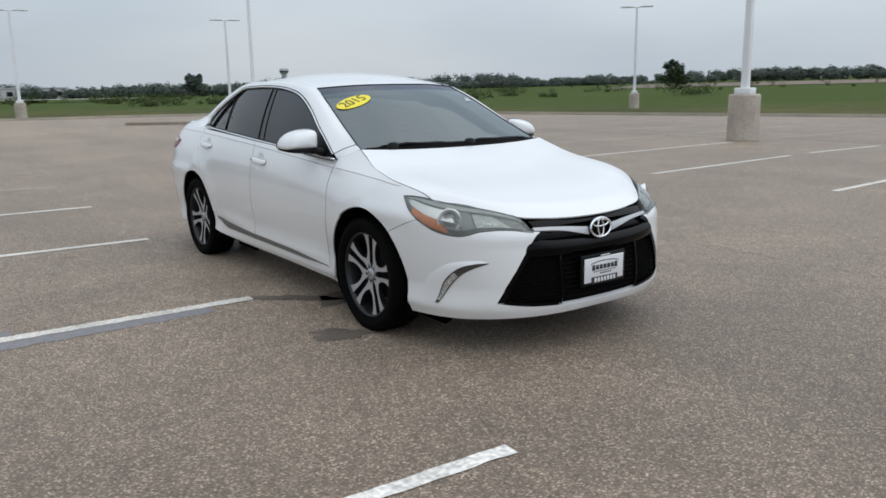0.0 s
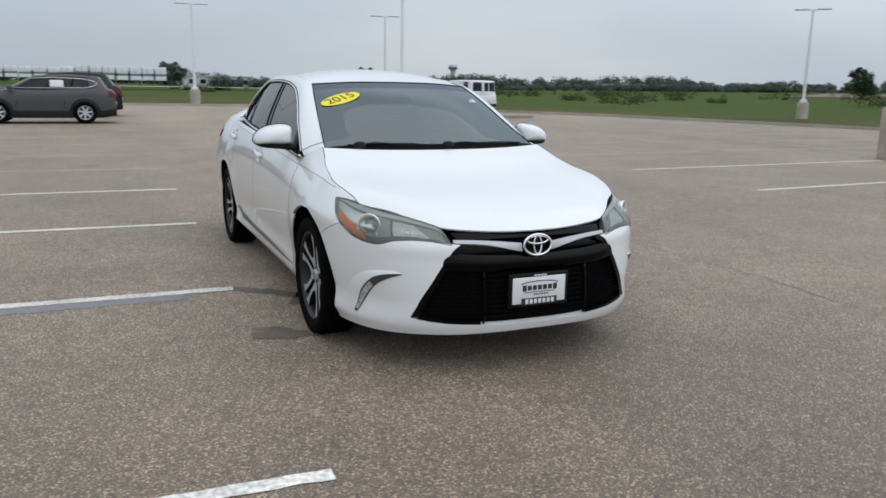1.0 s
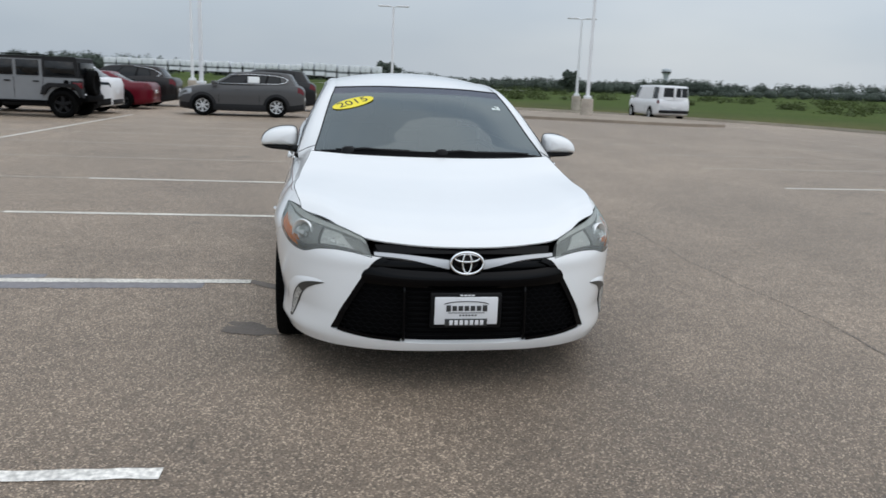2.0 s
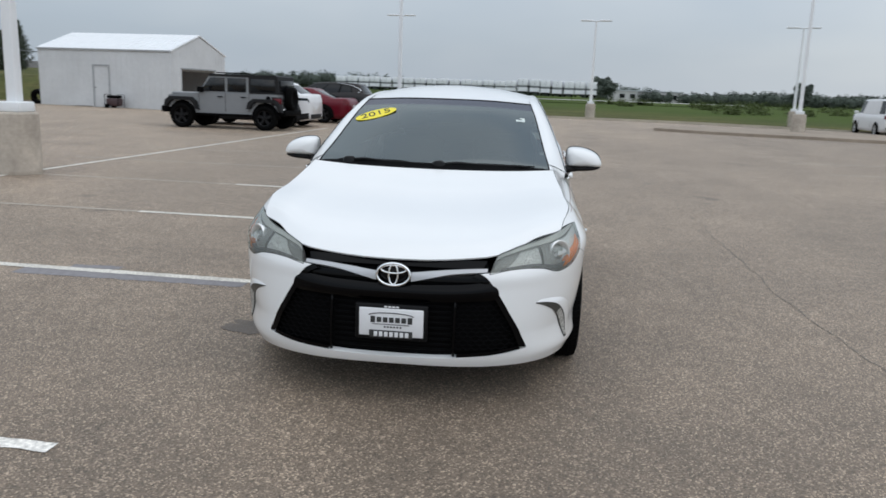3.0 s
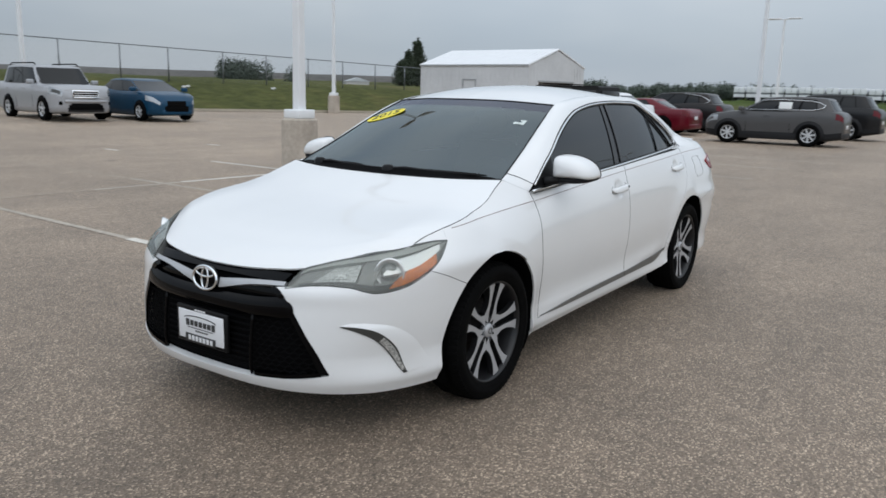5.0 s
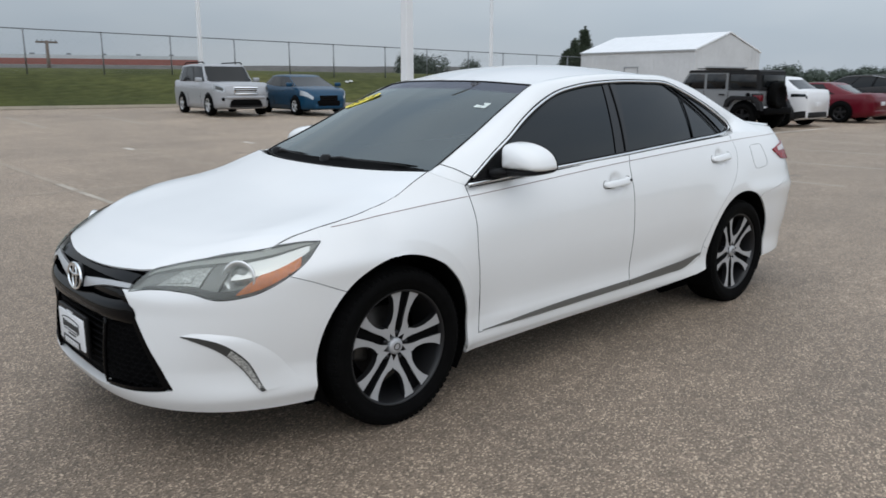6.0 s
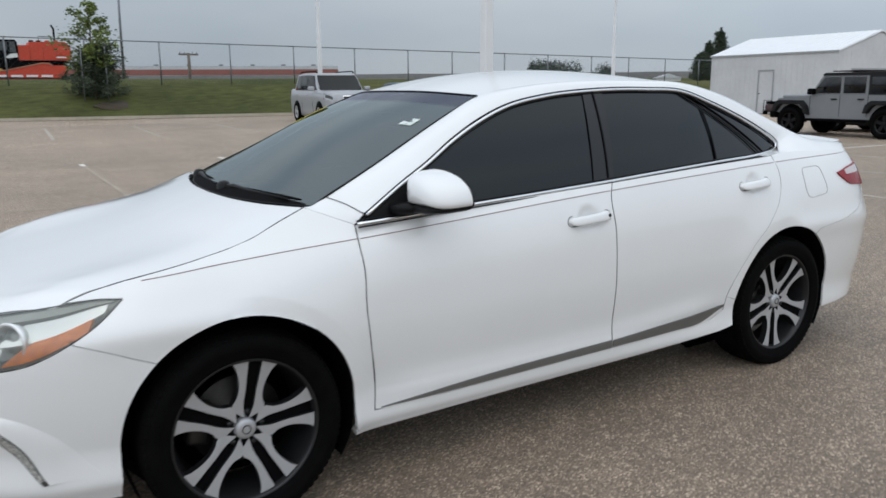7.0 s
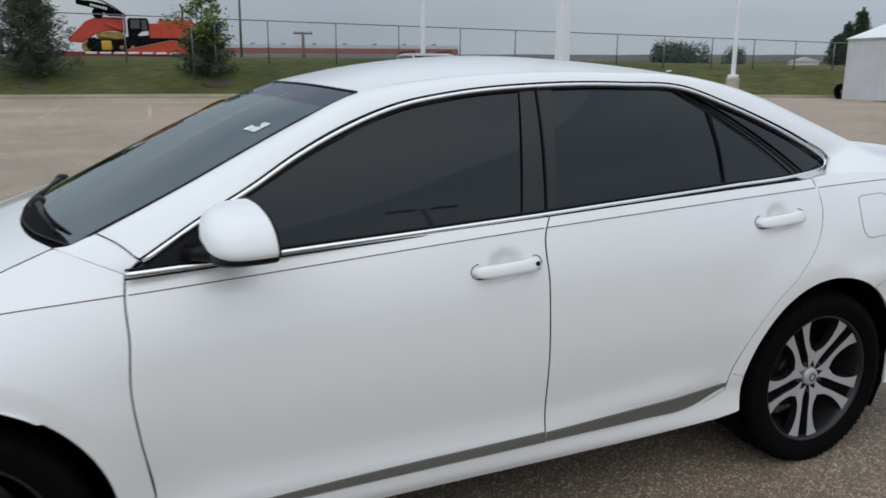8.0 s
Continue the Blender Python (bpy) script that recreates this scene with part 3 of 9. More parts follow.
near_label = "worn white parking line on weathered asphalt"
lay("parking_line", [stall(-2.765, 0.015), stall(-2.74, 2.7)], 0.078, BRIGHT_PAINT, "chipped bright white parking line on weathered asphalt", "parking line", ragged=0.005, seed=2)
for k in range(8):
    lay("parking_line", [stall(2.69 * k, 0), stall(2.69 * k, 2.7)], 0.100, LINE_PAINT if k < 3 else FADED_PAINT, near_label, "parking line", ragged=0.006 if k < 3 else 0.0, seed=k + 3)
    faded = "faded white parking line on weathered asphalt"
    lay("parking_line", [stall(2.69 * k, 2.7), stall(2.69 * k, 6.08)], 0.080, FADED_PAINT, faded, "parking line", ragged=0.008 if k < 3 else 0.0, seed=k + 23)
    lay("parking_line", [stall(2.69 * k, 6.22), stall(2.69 * k, 7.0 if k != 2 else 8.6)], 0.09, FADED_PAINT if k != 2 else LINE_PAINT, faded, "parking line")
    lay("parking_line", [stall(2.69 * k, 7.0 if k != 2 else 8.6), stall(2.69 * k, 11.85)], 0.085, FAINT_PAINT, "nearly worn-off parking line on weathered asphalt", "parking line", ragged=0.01 if k < 3 else 0.0, seed=k + 43)
    lay("parking_line", [stall(2.69 * k, 11.85), stall(2.69 * k, 12.35)], 0.10, LINE_PAINT if k < 4 else FADED_PAINT, near_label, "parking line")
lay("parking_line", [stall(-2.7, 6.15), stall(1.6, 6.15)], 0.09, FAINT_PAINT, "nearly worn-off long line between two rows of stalls", "parking line", ragged=0.008, seed=61)
lay("parking_line", [stall(1.6, 6.15), stall(3.0, 6.15)], 0.10, FADED_PAINT, "faded long line between two rows of stalls", "parking line")
lay("parking_line", [stall(3.0, 6.15), stall(21.5, 6.15)], 0.10, LINE_PAINT, "long white line between two rows of stalls", "parking line")
for k in range(-3, 6):
    lay("parking_line", [(0.15 - 2.85 * k, 6.68), (-0.06 - 2.85 * k, 10.9 if k != 2 else 13.3)], 0.10, LINE_PAINT if k < 3 else FADED_PAINT, near_label, "parking line")
    lay("parking_line", [(-0.10 - 2.85 * k, 11.65 if k != 2 else 13.4), (-0.05 - 2.85 * k, 14.35)], 0.10, LINE_PAINT if k < 2 else FADED_PAINT, near_label, "parking line")
    lay("parking_line", [(-0.05 - 2.85 * k, 14.6), (-0.2 - 2.85 * k, 21.0)], 0.10, FADED_PAINT, "faded white parking line on weathered asphalt", "parking line")
lay("parking_line", [(9.0, 13.2), (-2.7, 14.2), (-6.0, 14.75), (-17.0, 16.0)], 0.10, FADED_PAINT, "faded long line between two rows of stalls", "parking line")
for k in range(-3, 8):
    x0 = 2.35 - 2.75 * k
    lay("parking_line", [(x0, -20.9 + 0.30 * k), (x0 - 0.35, -26.6 + 0.36 * k)], 0.10, FADED_PAINT, "faded white parking line near the kerb", "parking line")


# ---- light poles ----
def light_pole(x, y, height, base_h=0.92, base_r=0.305, heads=2, turn=0.0, label="tall white steel light pole on a round concrete base"):
    z = float(rise(x, y))
    ob = empty("light_pole", pose(x, y, z, 0, 0, turn), label, "light pole", "parking lot lights")
    prof = [(0.0, -0.15), (base_r * 1.03, -0.15), (base_r * 1.02, 0.05)] + [(base_r * (1.018 - 0.018 * k / 44) + (0.0022 if k % 3 == 0 else -0.0008 * (k % 2)), 0.06 + (base_h - 0.10) * k / 44) for k in range(45)] + [(base_r, base_h - 0.03), (base_r - 0.025, base_h), (0.0, base_h + 0.004)]
    part("concrete_base", lathe_bm(prof, 32, "z"), CONCRETE, ob, "stained round concrete base")
    s = 0.088
    part("base_plate", box_bm(-0.19, 0.19, -0.19, 0.19, base_h, base_h + 0.15, 0.02), POLE_PAINT, ob, "white square base cover")
    bm = bmesh.new()
    rings = []
    for h, w in ((base_h + 0.14, s), (height * 0.5, s * 0.86), (height, s * 0.62)):
        c = w * 0.25
        pts = [(w - c, w), (-w + c, w), (-w, w - c), (-w, -w + c), (-w + c, -w), (w - c, -w), (w, -w + c), (w, w - c)]
        rings.append([bm.verts.new((a, b, h)) for a, b in pts])
    for a, b in zip(rings, rings[1:]):
        for k in range(8):
            bm.faces.new((a[k], a[(k + 1) % 8], b[(k + 1) % 8], b[k]))
    bm.faces.new(rings[-1])
    part("pole", bm, POLE_PAINT, ob, smooth=False)
    for sgn in ((1, -1) if heads == 2 else (1,)):
        arm = part("lamp_head", box_bm(sgn * 0.22, sgn * 0.95, -0.15, 0.15, height - 0.02, height + 0.07, 0.02), POLE_PAINT, ob, "flat rectangular lamp head")
        part("arm", tube_bm([(0, 0, height - 0.03), (sgn * 0.3, 0, height + 0.02)], 0.035), POLE_PAINT, arm)
    return ob


for x, y, h, turn in ((-5.25, -7.1, 7.6, 0), (-5.9, 13.9, 7.9, 10), (-27.7, 35.6, 6.05, 40), (-45.3, 4.05, 5.98, 80), (-45.5, 16.5, 5.9, 75), (-32.7, 12.8, 7.4, 75), (-47.5, -8.6, 6.22, 85), (-31.2, -5.8, 7.4, 88), (-26.9, -26.4, 7.2, 20), (-12.8, -30.8, 8.5, 10)):
    light_pole(x, y, h, 1.10 if y == 13.9 else 0.92, 0.36 if y == 13.9 else 0.305, turn=turn)


# ---- the white sedan ----
def arch(sgn, a0, a1, n=28):
    """Points along a wheel opening, from angle a0 to a1 (degrees, 0 is to the front, 90 is up)."""
    out = []
    for a in np.linspace(a0, a1, n):
        c, s = math.cos(radians(a)), math.sin(radians(a))
        out.append((sgn * HUB_X - (0.0 if sgn > 0 else 0.005) + 0.381 * c, HUB_Z + 0.006 + (0.381 * s if s > 0 else 0.5 * 0.381 * s)))
    return out


HANDLES = ((-0.082, 0.880), (-1.150, 0.943))


def on_side(pts):
    """Body side with the hollows behind the door handles."""
    p = np.asarray(pts, float)
    x, z = p[..., 0], p[..., 1]
    hollow = sum(0.016 * np.exp(-(((x - hx) / 0.052) ** 2 + ((z - hz) / 0.042) ** 2) ** 2) for hx, hz in HANDLES)
    return np.stack((x, side(x, z) - hollow, z), -1)


def on_cabin(pts, lift=0.0):
    p = np.asarray(pts, float)
    x, z = p[..., 0], p[..., 1]
    return np.stack((x, cabin(x, z) + lift, z), -1)


def nose_a(y, z):
    """Angle round the nose of a place at y, z (0 at the middle, pi/2 at the side)."""
    return float(np.arcsin(np.clip((y / side_section(XE, z)) ** (NY / 2), 0, 1)))


def nose_x(x, z):
    return float(np.arccos(np.clip(((x - XE) / (nose(z) - XE)) ** (NX / 2), 0, 1)))


def scoop(a, z):
    """The hollow cheek between the grille and the fog lamp."""
    return 0.016 * np.exp(-((a - 0.92) / 0.16) ** 2 - ((z - 0.36) / 0.085) ** 2)


def on_nose(pts):
    p = np.asarray(pts, float)
    a, z = p[..., 0], p[..., 1]
    sign = np.where(a < 0, -1.0, 1.0)
    b = np.abs(a)
    x = XE + (nose(z) - XE) * np.clip(np.cos(b), 0, 1) ** (2 / NX)
    y = side_section(XE, z) * np.sin(b) ** (2 / NY)
    x = x - scoop(b, z)
    return np.stack((x, sign * y, z), -1)


def tail_a(y, z):
    return float(np.arcsin(np.clip((y / side_section(XR, z)) ** (RY / 2), 0, 1)))


def tail_x(x, z):
    return float(np.arccos(np.clip(((x - XR) / (tail(z) - XR)) ** (RX / 2), 0, 1)))


def on_tail(pts):
    p = np.asarray(pts, float)
    a, z = p[..., 0], p[..., 1]
    sign, b = np.where(a < 0, -1.0, 1.0), np.abs(a)
    x = XR + (tail(z) - XR) * np.clip(np.cos(b), 0, 1) ** (2 / RX)
    y = side_section(XR, z) * np.sin(b) ** (2 / RY)
    return np.stack((x, sign * y, z), -1)


def ny(*pts):
    """Places on the nose given as (y, z)."""
    return [(nose_a(y, z), z) for y, z in pts]


def nx(*pts):
    """Places on the nose given as (x, z)."""
    return [(nose_x(x, z), z) for x, z in pts]


# lines shared by neighbouring panels, as (x, z) on the body side
DOOR_FRONT = [(0.925, 0.288), (0.921, 0.37), (0.945, 0.55), (0.957, 0.68), (0.950, 0.80), (0.951, 0.90), (0.945, 0.948)]
DOOR_MID = [(-0.226, 0.298), (-0.222, 0.55), (-0.221, 0.82), (-0.228, 0.97), (-0.250, 1.010)]
DOOR_REAR = [(-0.950, 0.352), (-0.958, 0.42), (-1.003, 0.52), (-1.090, 0.637), (-1.225, 0.757), (-1.325, 0.871), (-1.364, 0.967), (-1.367, 1.015), (-1.362, 1.0625)]
BELT = [(0.945, 0.948), (0.759, 0.957), (0.557, 0.969), (0.135, 0.990), (-0.250, 1.010), (-0.533, 1.027), (-0.978, 1.049), (-1.362, 1.0625)]
HOOD_GAP = [(1.862, 0.806), (1.798, 0.830), (1.71, 0.853), (1.62, 0.869), (1.50, 0.888), (1.40, 0.907), (1.30, 0.934), (1.20, 0.974), (1.10, 1.012)]
ROOF_GAP = [(0.908, 0.985), (0.747, 1.079), (0.625, 1.143), (0.494, 1.219), (0.358, 1.284), (0.178, 1.345), (-0.01, 1.377), (-0.306, 1.400), (-0.635, 1.402), (-0.898, 1.387), (-1.063, 1.336), (-1.237, 1.272), (-1.43, 1.190), (-1.565, 1.118)]
PILLAR_IN = [(1.005, 0.691, 1.036), (0.895, 0.672, 1.085), (0.760, 0.650, 1.148), (0.610, 0.625, 1.222), (0.450, 0.597, 1.298), (0.268, 0.562, 1.374), (0.02, 0.548, 1.412), (-0.30, 0.543, 1.432), (-0.64, 0.540, 1.430), (-0.93, 0.538, 1.422), (-1.09, 0.542, 1.400), (-1.28, 0.556, 1.351), (-1.50, 0.580, 1.268), (-1.755, 0.612, 1.164)]


SEAM = [(HUB_X + 0.381 * math.cos(radians(46)), HUB_Z + 0.006 + 0.381 * math.sin(radians(46))), (1.70, 0.633), (1.78, 0.668), (1.83, 0.687), (1.875, 0.703)]


def body_panels(car):
    up = (0, 0, 1)
    for s, flip in ((1, False), (-1, True)):
        out = (0, 1, 0.1)
        # front fender
        bottom = resample(arch(1, 46, 178, 30) + [(1.000, 0.235), (0.998, 0.225)], 48)
        left = polyline([bottom[0]] + SEAM[1:] + [(1.79, 0.753), (1.722, 0.8085), (1.71, 0.853)], 52)
        top = polyline(HOOD_GAP[2:] + [(1.02, 0.979), (0.945, 0.948)], 48)
        right = polyline([(0.998, 0.225), (0.955, 0.232), (0.932, 0.26)] + DOOR_FRONT, 52)
        part("fender", sheet(on_side(coons(bottom, top, left, right)), out, 0.0018, flip_y=flip), PEARL, car)
        # tip of the fender between hood and headlight
        a = resample([(1.712, 0.8085), (1.79, 0.812), (1.862, 0.805)], 16)
        b = resample([(1.700, 0.8545), (1.798, 0.8295), (1.864, 0.8065)], 16)
        part("fender_tip", sheet(on_side(coons(a, b, polyline([a[0], b[0]], 5), polyline([a[-1], b[-1]], 5))), out, 0.0, edge=0.012, lift=-0.0008, flip_y=flip), PEARL, car)
        # corner of the fender under the windscreen pillar
        a = on_side(resample([(0.945, 0.948), (1.02, 0.979), (1.10, 1.012)], 14))
        b = resample([tuple(on_cabin([(0.912, 0.982)])[0]), (0.955, 0.742, 1.014), (1.005, 0.691, 1.036), (1.06, 0.700, 1.010)], 14)
        v = np.linspace(0, 1, 6)[:, None, None]
        part("fender_corner", sheet((1 - v) * a[None] + v * b[None], (0.2, 1, 1), 0.0, edge=0.010, flip_y=flip), PEARL, car)
        # liner behind the bumper seam
        line_a = polyline([(x, z - 0.012) for x, z in SEAM], 14)
        line_b = line_a + (0, 0.024)
        part("seam_liner", sheet(on_side(coons(line_a, line_b, polyline([line_a[0], line_b[0]], 4), polyline([line_a[-1], line_b[-1]], 4))), out, 0.0, edge=0.0, lift=-0.006, flip_y=flip), SATIN_BLACK, car)
        # dark gap along the hood
        pts = on_side(resample(HOOD_GAP, 40)) * (1, s, 1) + np.array((0, -0.002 * s, -0.0012))
        part("hood_gap", tube_bm(pts, 0.0021, 6), SATIN_BLACK, car)
        # doors
        bottom = resample([(0.925, 0.288), (0.90, 0.283), (0.6, 0.284), (-0.226, 0.298)], 110)
        top = resample(BELT[:5], 110)
        fd = part("front_door", sheet(on_side(coons(bottom, top, resample(DOOR_FRONT, 72), resample(DOOR_MID, 72))), out, 0.0026, flip_y=flip), PEARL, car)
        bottom = resample([(-0.226, 0.298), (-0.60, 0.303), (-0.86, 0.312), (-0.950, 0.352)], 110)
        top = resample(BELT[4:], 110)
        rd = part("rear_door", sheet(on_side(coons(bottom, top, resample(DOOR_MID, 72), resample(DOOR_REAR, 72))), out, 0.0026, flip_y=flip), PEARL, car)
        # rocker sill
        bottom = resample([(0.998, 0.206), (0.93, 0.207), (0.6, 0.213), (0.3, 0.219), (-0.1, 0.223), (-0.4, 0.228), (-0.7, 0.238), (-0.93, 0.250)], 50)
        top = polyline([(0.955, 0.286), (0.90, 0.283), (0.6, 0.284), (-0.226, 0.298), (-0.60, 0.303), (-0.86, 0.312), (-0.905, 0.328)], 50)
        bm = sheet(on_side(coons(bottom, top, polyline([bottom[0], top[0]], 8), polyline([bottom[-1], top[-1]], 8))), out, 0.0, edge=0.03, flip_y=flip)
        a = polyline([(-0.93, 0.250), (-0.905, 0.328), (-0.950, 0.352), (-0.958, 0.418)], 16)
        b = polyline([(-1.010, 0.272), (-1.014, 0.34), (-1.0165, 0.397)], 16)
        v = np.linspace(0, 1, 6)[:, None, None]
        join_bm(bm, sheet(on_side((1 - v) * a[None] + v * b[None]), out, 0.0, edge=0.02, flip_y=flip))
        part("sill", bm, PEARL, car)
        # grey strip along the foot of the doors
        for owner, a, b in ((fd, [(0.90, 0.290), (0.6, 0.291), (-0.222, 0.303)], [(0.90, 0.292), (0.6, 0.312), (-0.222, 0.337)]),
                            (rd, [(-0.230, 0.304), (-0.60, 0.307), (-0.80, 0.316), (-0.945, 0.372)], [(-0.230, 0.334), (-0.55, 0.352), (-0.80, 0.368), (-0.948, 0.383)])):
            a, b = resample(a, 26), resample(b, 26)
            part("lower_trim", sheet(on_side(coons(a, b, polyline([a[0], b[0]], 5), polyline([a[-1], b[-1]], 5))), out, 0.0, edge=0.006, lift=0.005, flip_y=flip), TRIM_GREY, owner, "grey moulded strip")
        # pin line under the belt
        for owner, x0, x1 in ((fd, 0.942, -0.222), (rd, -0.229, -1.355)):
            line = [(x, float(crease_z(x))) for x in np.linspace(x0, x1, 24)]
            pts = on_side(line) * (1, s, 1) + (0, 0.0008 * s, 0)
            part("crease_line", tube_bm(pts, 0.0014, 6), PIN_LINE, owner)
        pts = on_side([(x, float(crease_z(x)) + 0.001) for x in np.linspace(1.66, 0.953, 22)]) * (1, s, 1) + (0, 0.0006 * s, 0)
        part("crease_line", tube_bm(pts, 0.0014, 6), PIN_LINE, car)
        # rear quarter, fanning out from the wheel opening
        rim = lambda a0, a1, n: [(-HUB_X - 0.005 + 0.381 * math.cos(radians(a)), HUB_Z + 0.006 + 0.381 * math.sin(radians(a))) for a in np.linspace(a0, a1, n)]
        bottom = np.array(rim(9, 94, 28) + rim(96, 122, 17))
        belt = polyline([(-1.362, 1.0625), (-1.44, 1.070), (-1.60, 1.072), (-1.80, 1.064), (-1.90, 1.060)], 18)
        top = np.concatenate((resample(DOOR_REAR[1:], 28), belt[1:]))
        v = np.linspace(0, 1, 30)[:, None, None]
        bm = sheet(on_side((1 - v) * bottom[None] + v * top[None]), out, 0.0, flip_y=flip)
        seam = polyline([bottom[-1], (-1.62, 0.686), (-1.72, 0.701), (-1.834, 0.715), (-2.02, 0.755), (-2.13, 0.83)], 24)
        far = polyline([(-1.90, 1.060), (-2.00, 1.056), (-2.17, 1.050)], 24)
        join_bm(bm, sheet(on_side(coons(seam, far, polyline([seam[0], far[0]], 30), polyline([seam[-1], far[-1]], 30))), out, 0.0, flip_y=flip))
        bmesh.ops.remove_doubles(bm, verts=bm.verts, dist=1e-5)
        part("quarter_panel", bm, PEARL, car)
        # dark shut lines of the doors
        for owner, line, r in ((fd, DOOR_FRONT, 0.0024), (fd, DOOR_MID, 0.0016), (rd, DOOR_REAR, 0.0012)):
            pts = on_side(resample(line, 40)) * (1, s, 1) - (0, 0.0012 * s, 0)
            part("shut_line", tube_bm(pts, r, 6), SATIN_BLACK, owner)
        # windscreen pillar, roof rail and rear pillar in one pressing
        g, q = on_cabin(resample(ROOF_GAP, 60)), resample(PILLAR_IN, 60)
        v = np.linspace(0, 1, 10)[:, None, None]
        ring = (1 - v) * g[None] + v * q[None]
        along = np.linspace(0, 1, 60)[None, :, None]
        bulge = np.sin(v * math.pi) * 0.014 * np.clip(along / 0.10, 0, 1) ** 0.7
        nr = normals(ring)
        nr = nr if (nr[..., 2] > 0).mean() > 0.5 else -nr
        pressing = ring + nr * bulge
        pillar = sheet(pressing, (0, 1, 0.6), 0.0, edge=0.0, flip_y=flip)
        # shoulder behind the rear door
        a = on_side(resample([(-1.355, 1.063), (-1.40, 1.0665), (-1.44, 1.0695)], 14))
        b = on_cabin(resample([(-1.345, 1.060), (-1.44, 1.068), (-1.51, 1.077), (-1.560, 1.089), (-1.575, 1.102), (-1.566, 1.117)], 14), 0.004)
        v = np.linspace(0, 1, 6)[:, None, None]
        part("shoulder", sheet((1 - v) * a[None] + v * b[None], (0, 1, 1), 0.0, edge=0.006, flip_y=flip), PEARL, car)
        # foot of the rear pillar, running into the quarter panel
        foot_a = on_side(resample([(-1.44, 1.068), (-1.60, 1.070), (-1.80, 1.064), (-2.00, 1.056), (-2.17, 1.050)], 27))
        foot_b = np.concatenate((pressing[:, -1], resample([(-1.755, 0.612, 1.164), (-1.87, 0.642, 1.121), (-2.05, 0.648, 1.098), (-2.22, 0.62, 1.082)], 18)[1:]))
        v = np.linspace(0, 1, 8)[:, None, None]
        foot = (1 - v) * foot_a[None] + v * foot_b[None]
        foot[..., 2] += np.interp(np.arange(foot.shape[1]), [0, 3, 12], [-0.012, -0.006, 0.010])[None, :] * np.sin(v[..., 0] * math.pi)
        join_bm(pillar, sheet(foot, (0, 1, 1), 0.0, edge=0.0, flip_y=flip))
        bmesh.ops.remove_doubles(pillar, verts=pillar.verts, dist=4e-4)
        bmesh.ops.recalc_face_normals(pillar, faces=pillar.faces)
        part("roof_pillar", pillar, PEARL, car)
        pts = on_side([(x, float(crease_z(x))) for x in np.linspace(-1.372, -2.12, 22)]) * (1, s, 1) + (0, 0.0006 * s, 0)
        part("crease_line", tube_bm(pts, 0.0014, 6), PIN_LINE, car)
        # seam from windscreen to door over the fender
        line = resample([tuple(on_cabin([(0.912, 0.982)])[0]), (0.955, 0.742, 1.014), (1.005, 0.691, 1.036)], 10) * (1, s, 1) + (0, 0.001 * s, 0.001)
        part("seam", tube_bm(line, 0.0018, 5), SATIN_BLACK, car)

    # hood
    edge = on_side(resample(HOOD_GAP[::-1] + [(1.90, 0.790)], 40))          # from the screen forwards, left side
    lead = resample([tuple(edge[-1]), (2.02, 0.640, 0.771), (2.13, 0.550, 0.737), (2.215, 0.455, 0.712), (2.262, 0.31, 0.698), (2.290, 0.15, 0.690), (2.298, 0.0, 0.688)], 26)
    lead = np.concatenate((lead, lead[-2::-1] * (1, -1, 1)))
    cowl = resample([tuple(edge[0]), (1.165, 0.50, 1.003), (1.205, 0.25, 0.999), (1.215, 0.0, 0.998)], 26)
    cowl = np.concatenate((cowl, cowl[-2::-1] * (1, -1, 1)))
    left, right = edge, edge * (1, -1, 1)
    hood = coons(cowl, lead, left, right)
    u = np.linspace(-1, 1, hood.shape[1])[None, :]
    vv = np.linspace(0, 1, hood.shape[0])[:, None]
    crown = (1 - np.abs(u) ** 2.4) * np.sin(np.clip(vv, 0, 1) * math.pi) ** 0.75
    hood[..., 2] += 0.026 * crown * (0.25 + 0.75 * vv) + 0.003 * np.exp(-((np.abs(u) - 0.72) / 0.20) ** 2) * np.sin(vv * math.pi)
    nosedrop = np.clip((vv - 0.80) / 0.2, 0, 1)
    hood[..., 2] += 0.006 * np.sin(math.pi * nosedrop) ** 2 * (1 - 0.3 * np.abs(u))
    part("hood", sheet(hood, up, 0.0022, edge=0.008), PEARL, car, "white hood with soft side creases")

    # roof
    roof_l = resample(PILLAR_IN[5:10], 40)
    front_line = resample([tuple(PILLAR_IN[5]), (0.335, 0.30, 1.392), (0.36, 0.0, 1.396)], 20)
    front_line = np.concatenate((front_line, front_line[-2::-1] * (1, -1, 1)))
    rear_line = resample([tuple(PILLAR_IN[9]), (-1.03, 0.28, 1.436), (-1.06, 0.0, 1.446)], 20)
    rear_line = np.concatenate((rear_line, rear_line[-2::-1] * (1, -1, 1)))
    roof = coons(front_line, rear_line, roof_l, roof_l * (1, -1, 1))
    u = np.linspace(-1, 1, roof.shape[1])[None, :]
    vv = np.linspace(0, 1, roof.shape[0])[:, None]
    roof[..., 2] += 0.036 * (1 - np.abs(u) ** 2.2) * np.sin(vv * math.pi) ** 0.8
    part("roof", sheet(roof, up, 0.0, edge=0.01), PEARL, car)

    # trunk lid with a lip
    base = resample([(-1.755, 0.612, 1.164), (-1.82, 0.30, 1.134), (-1.85, 0.0, 1.129)], 18)
    base = np.concatenate((base, base[-2::-1] * (1, -1, 1)))
    lip = resample([(-2.22, 0.62, 1.082), (-2.31, 0.35, 1.093), (-2.335, 0.0, 1.096)], 18)
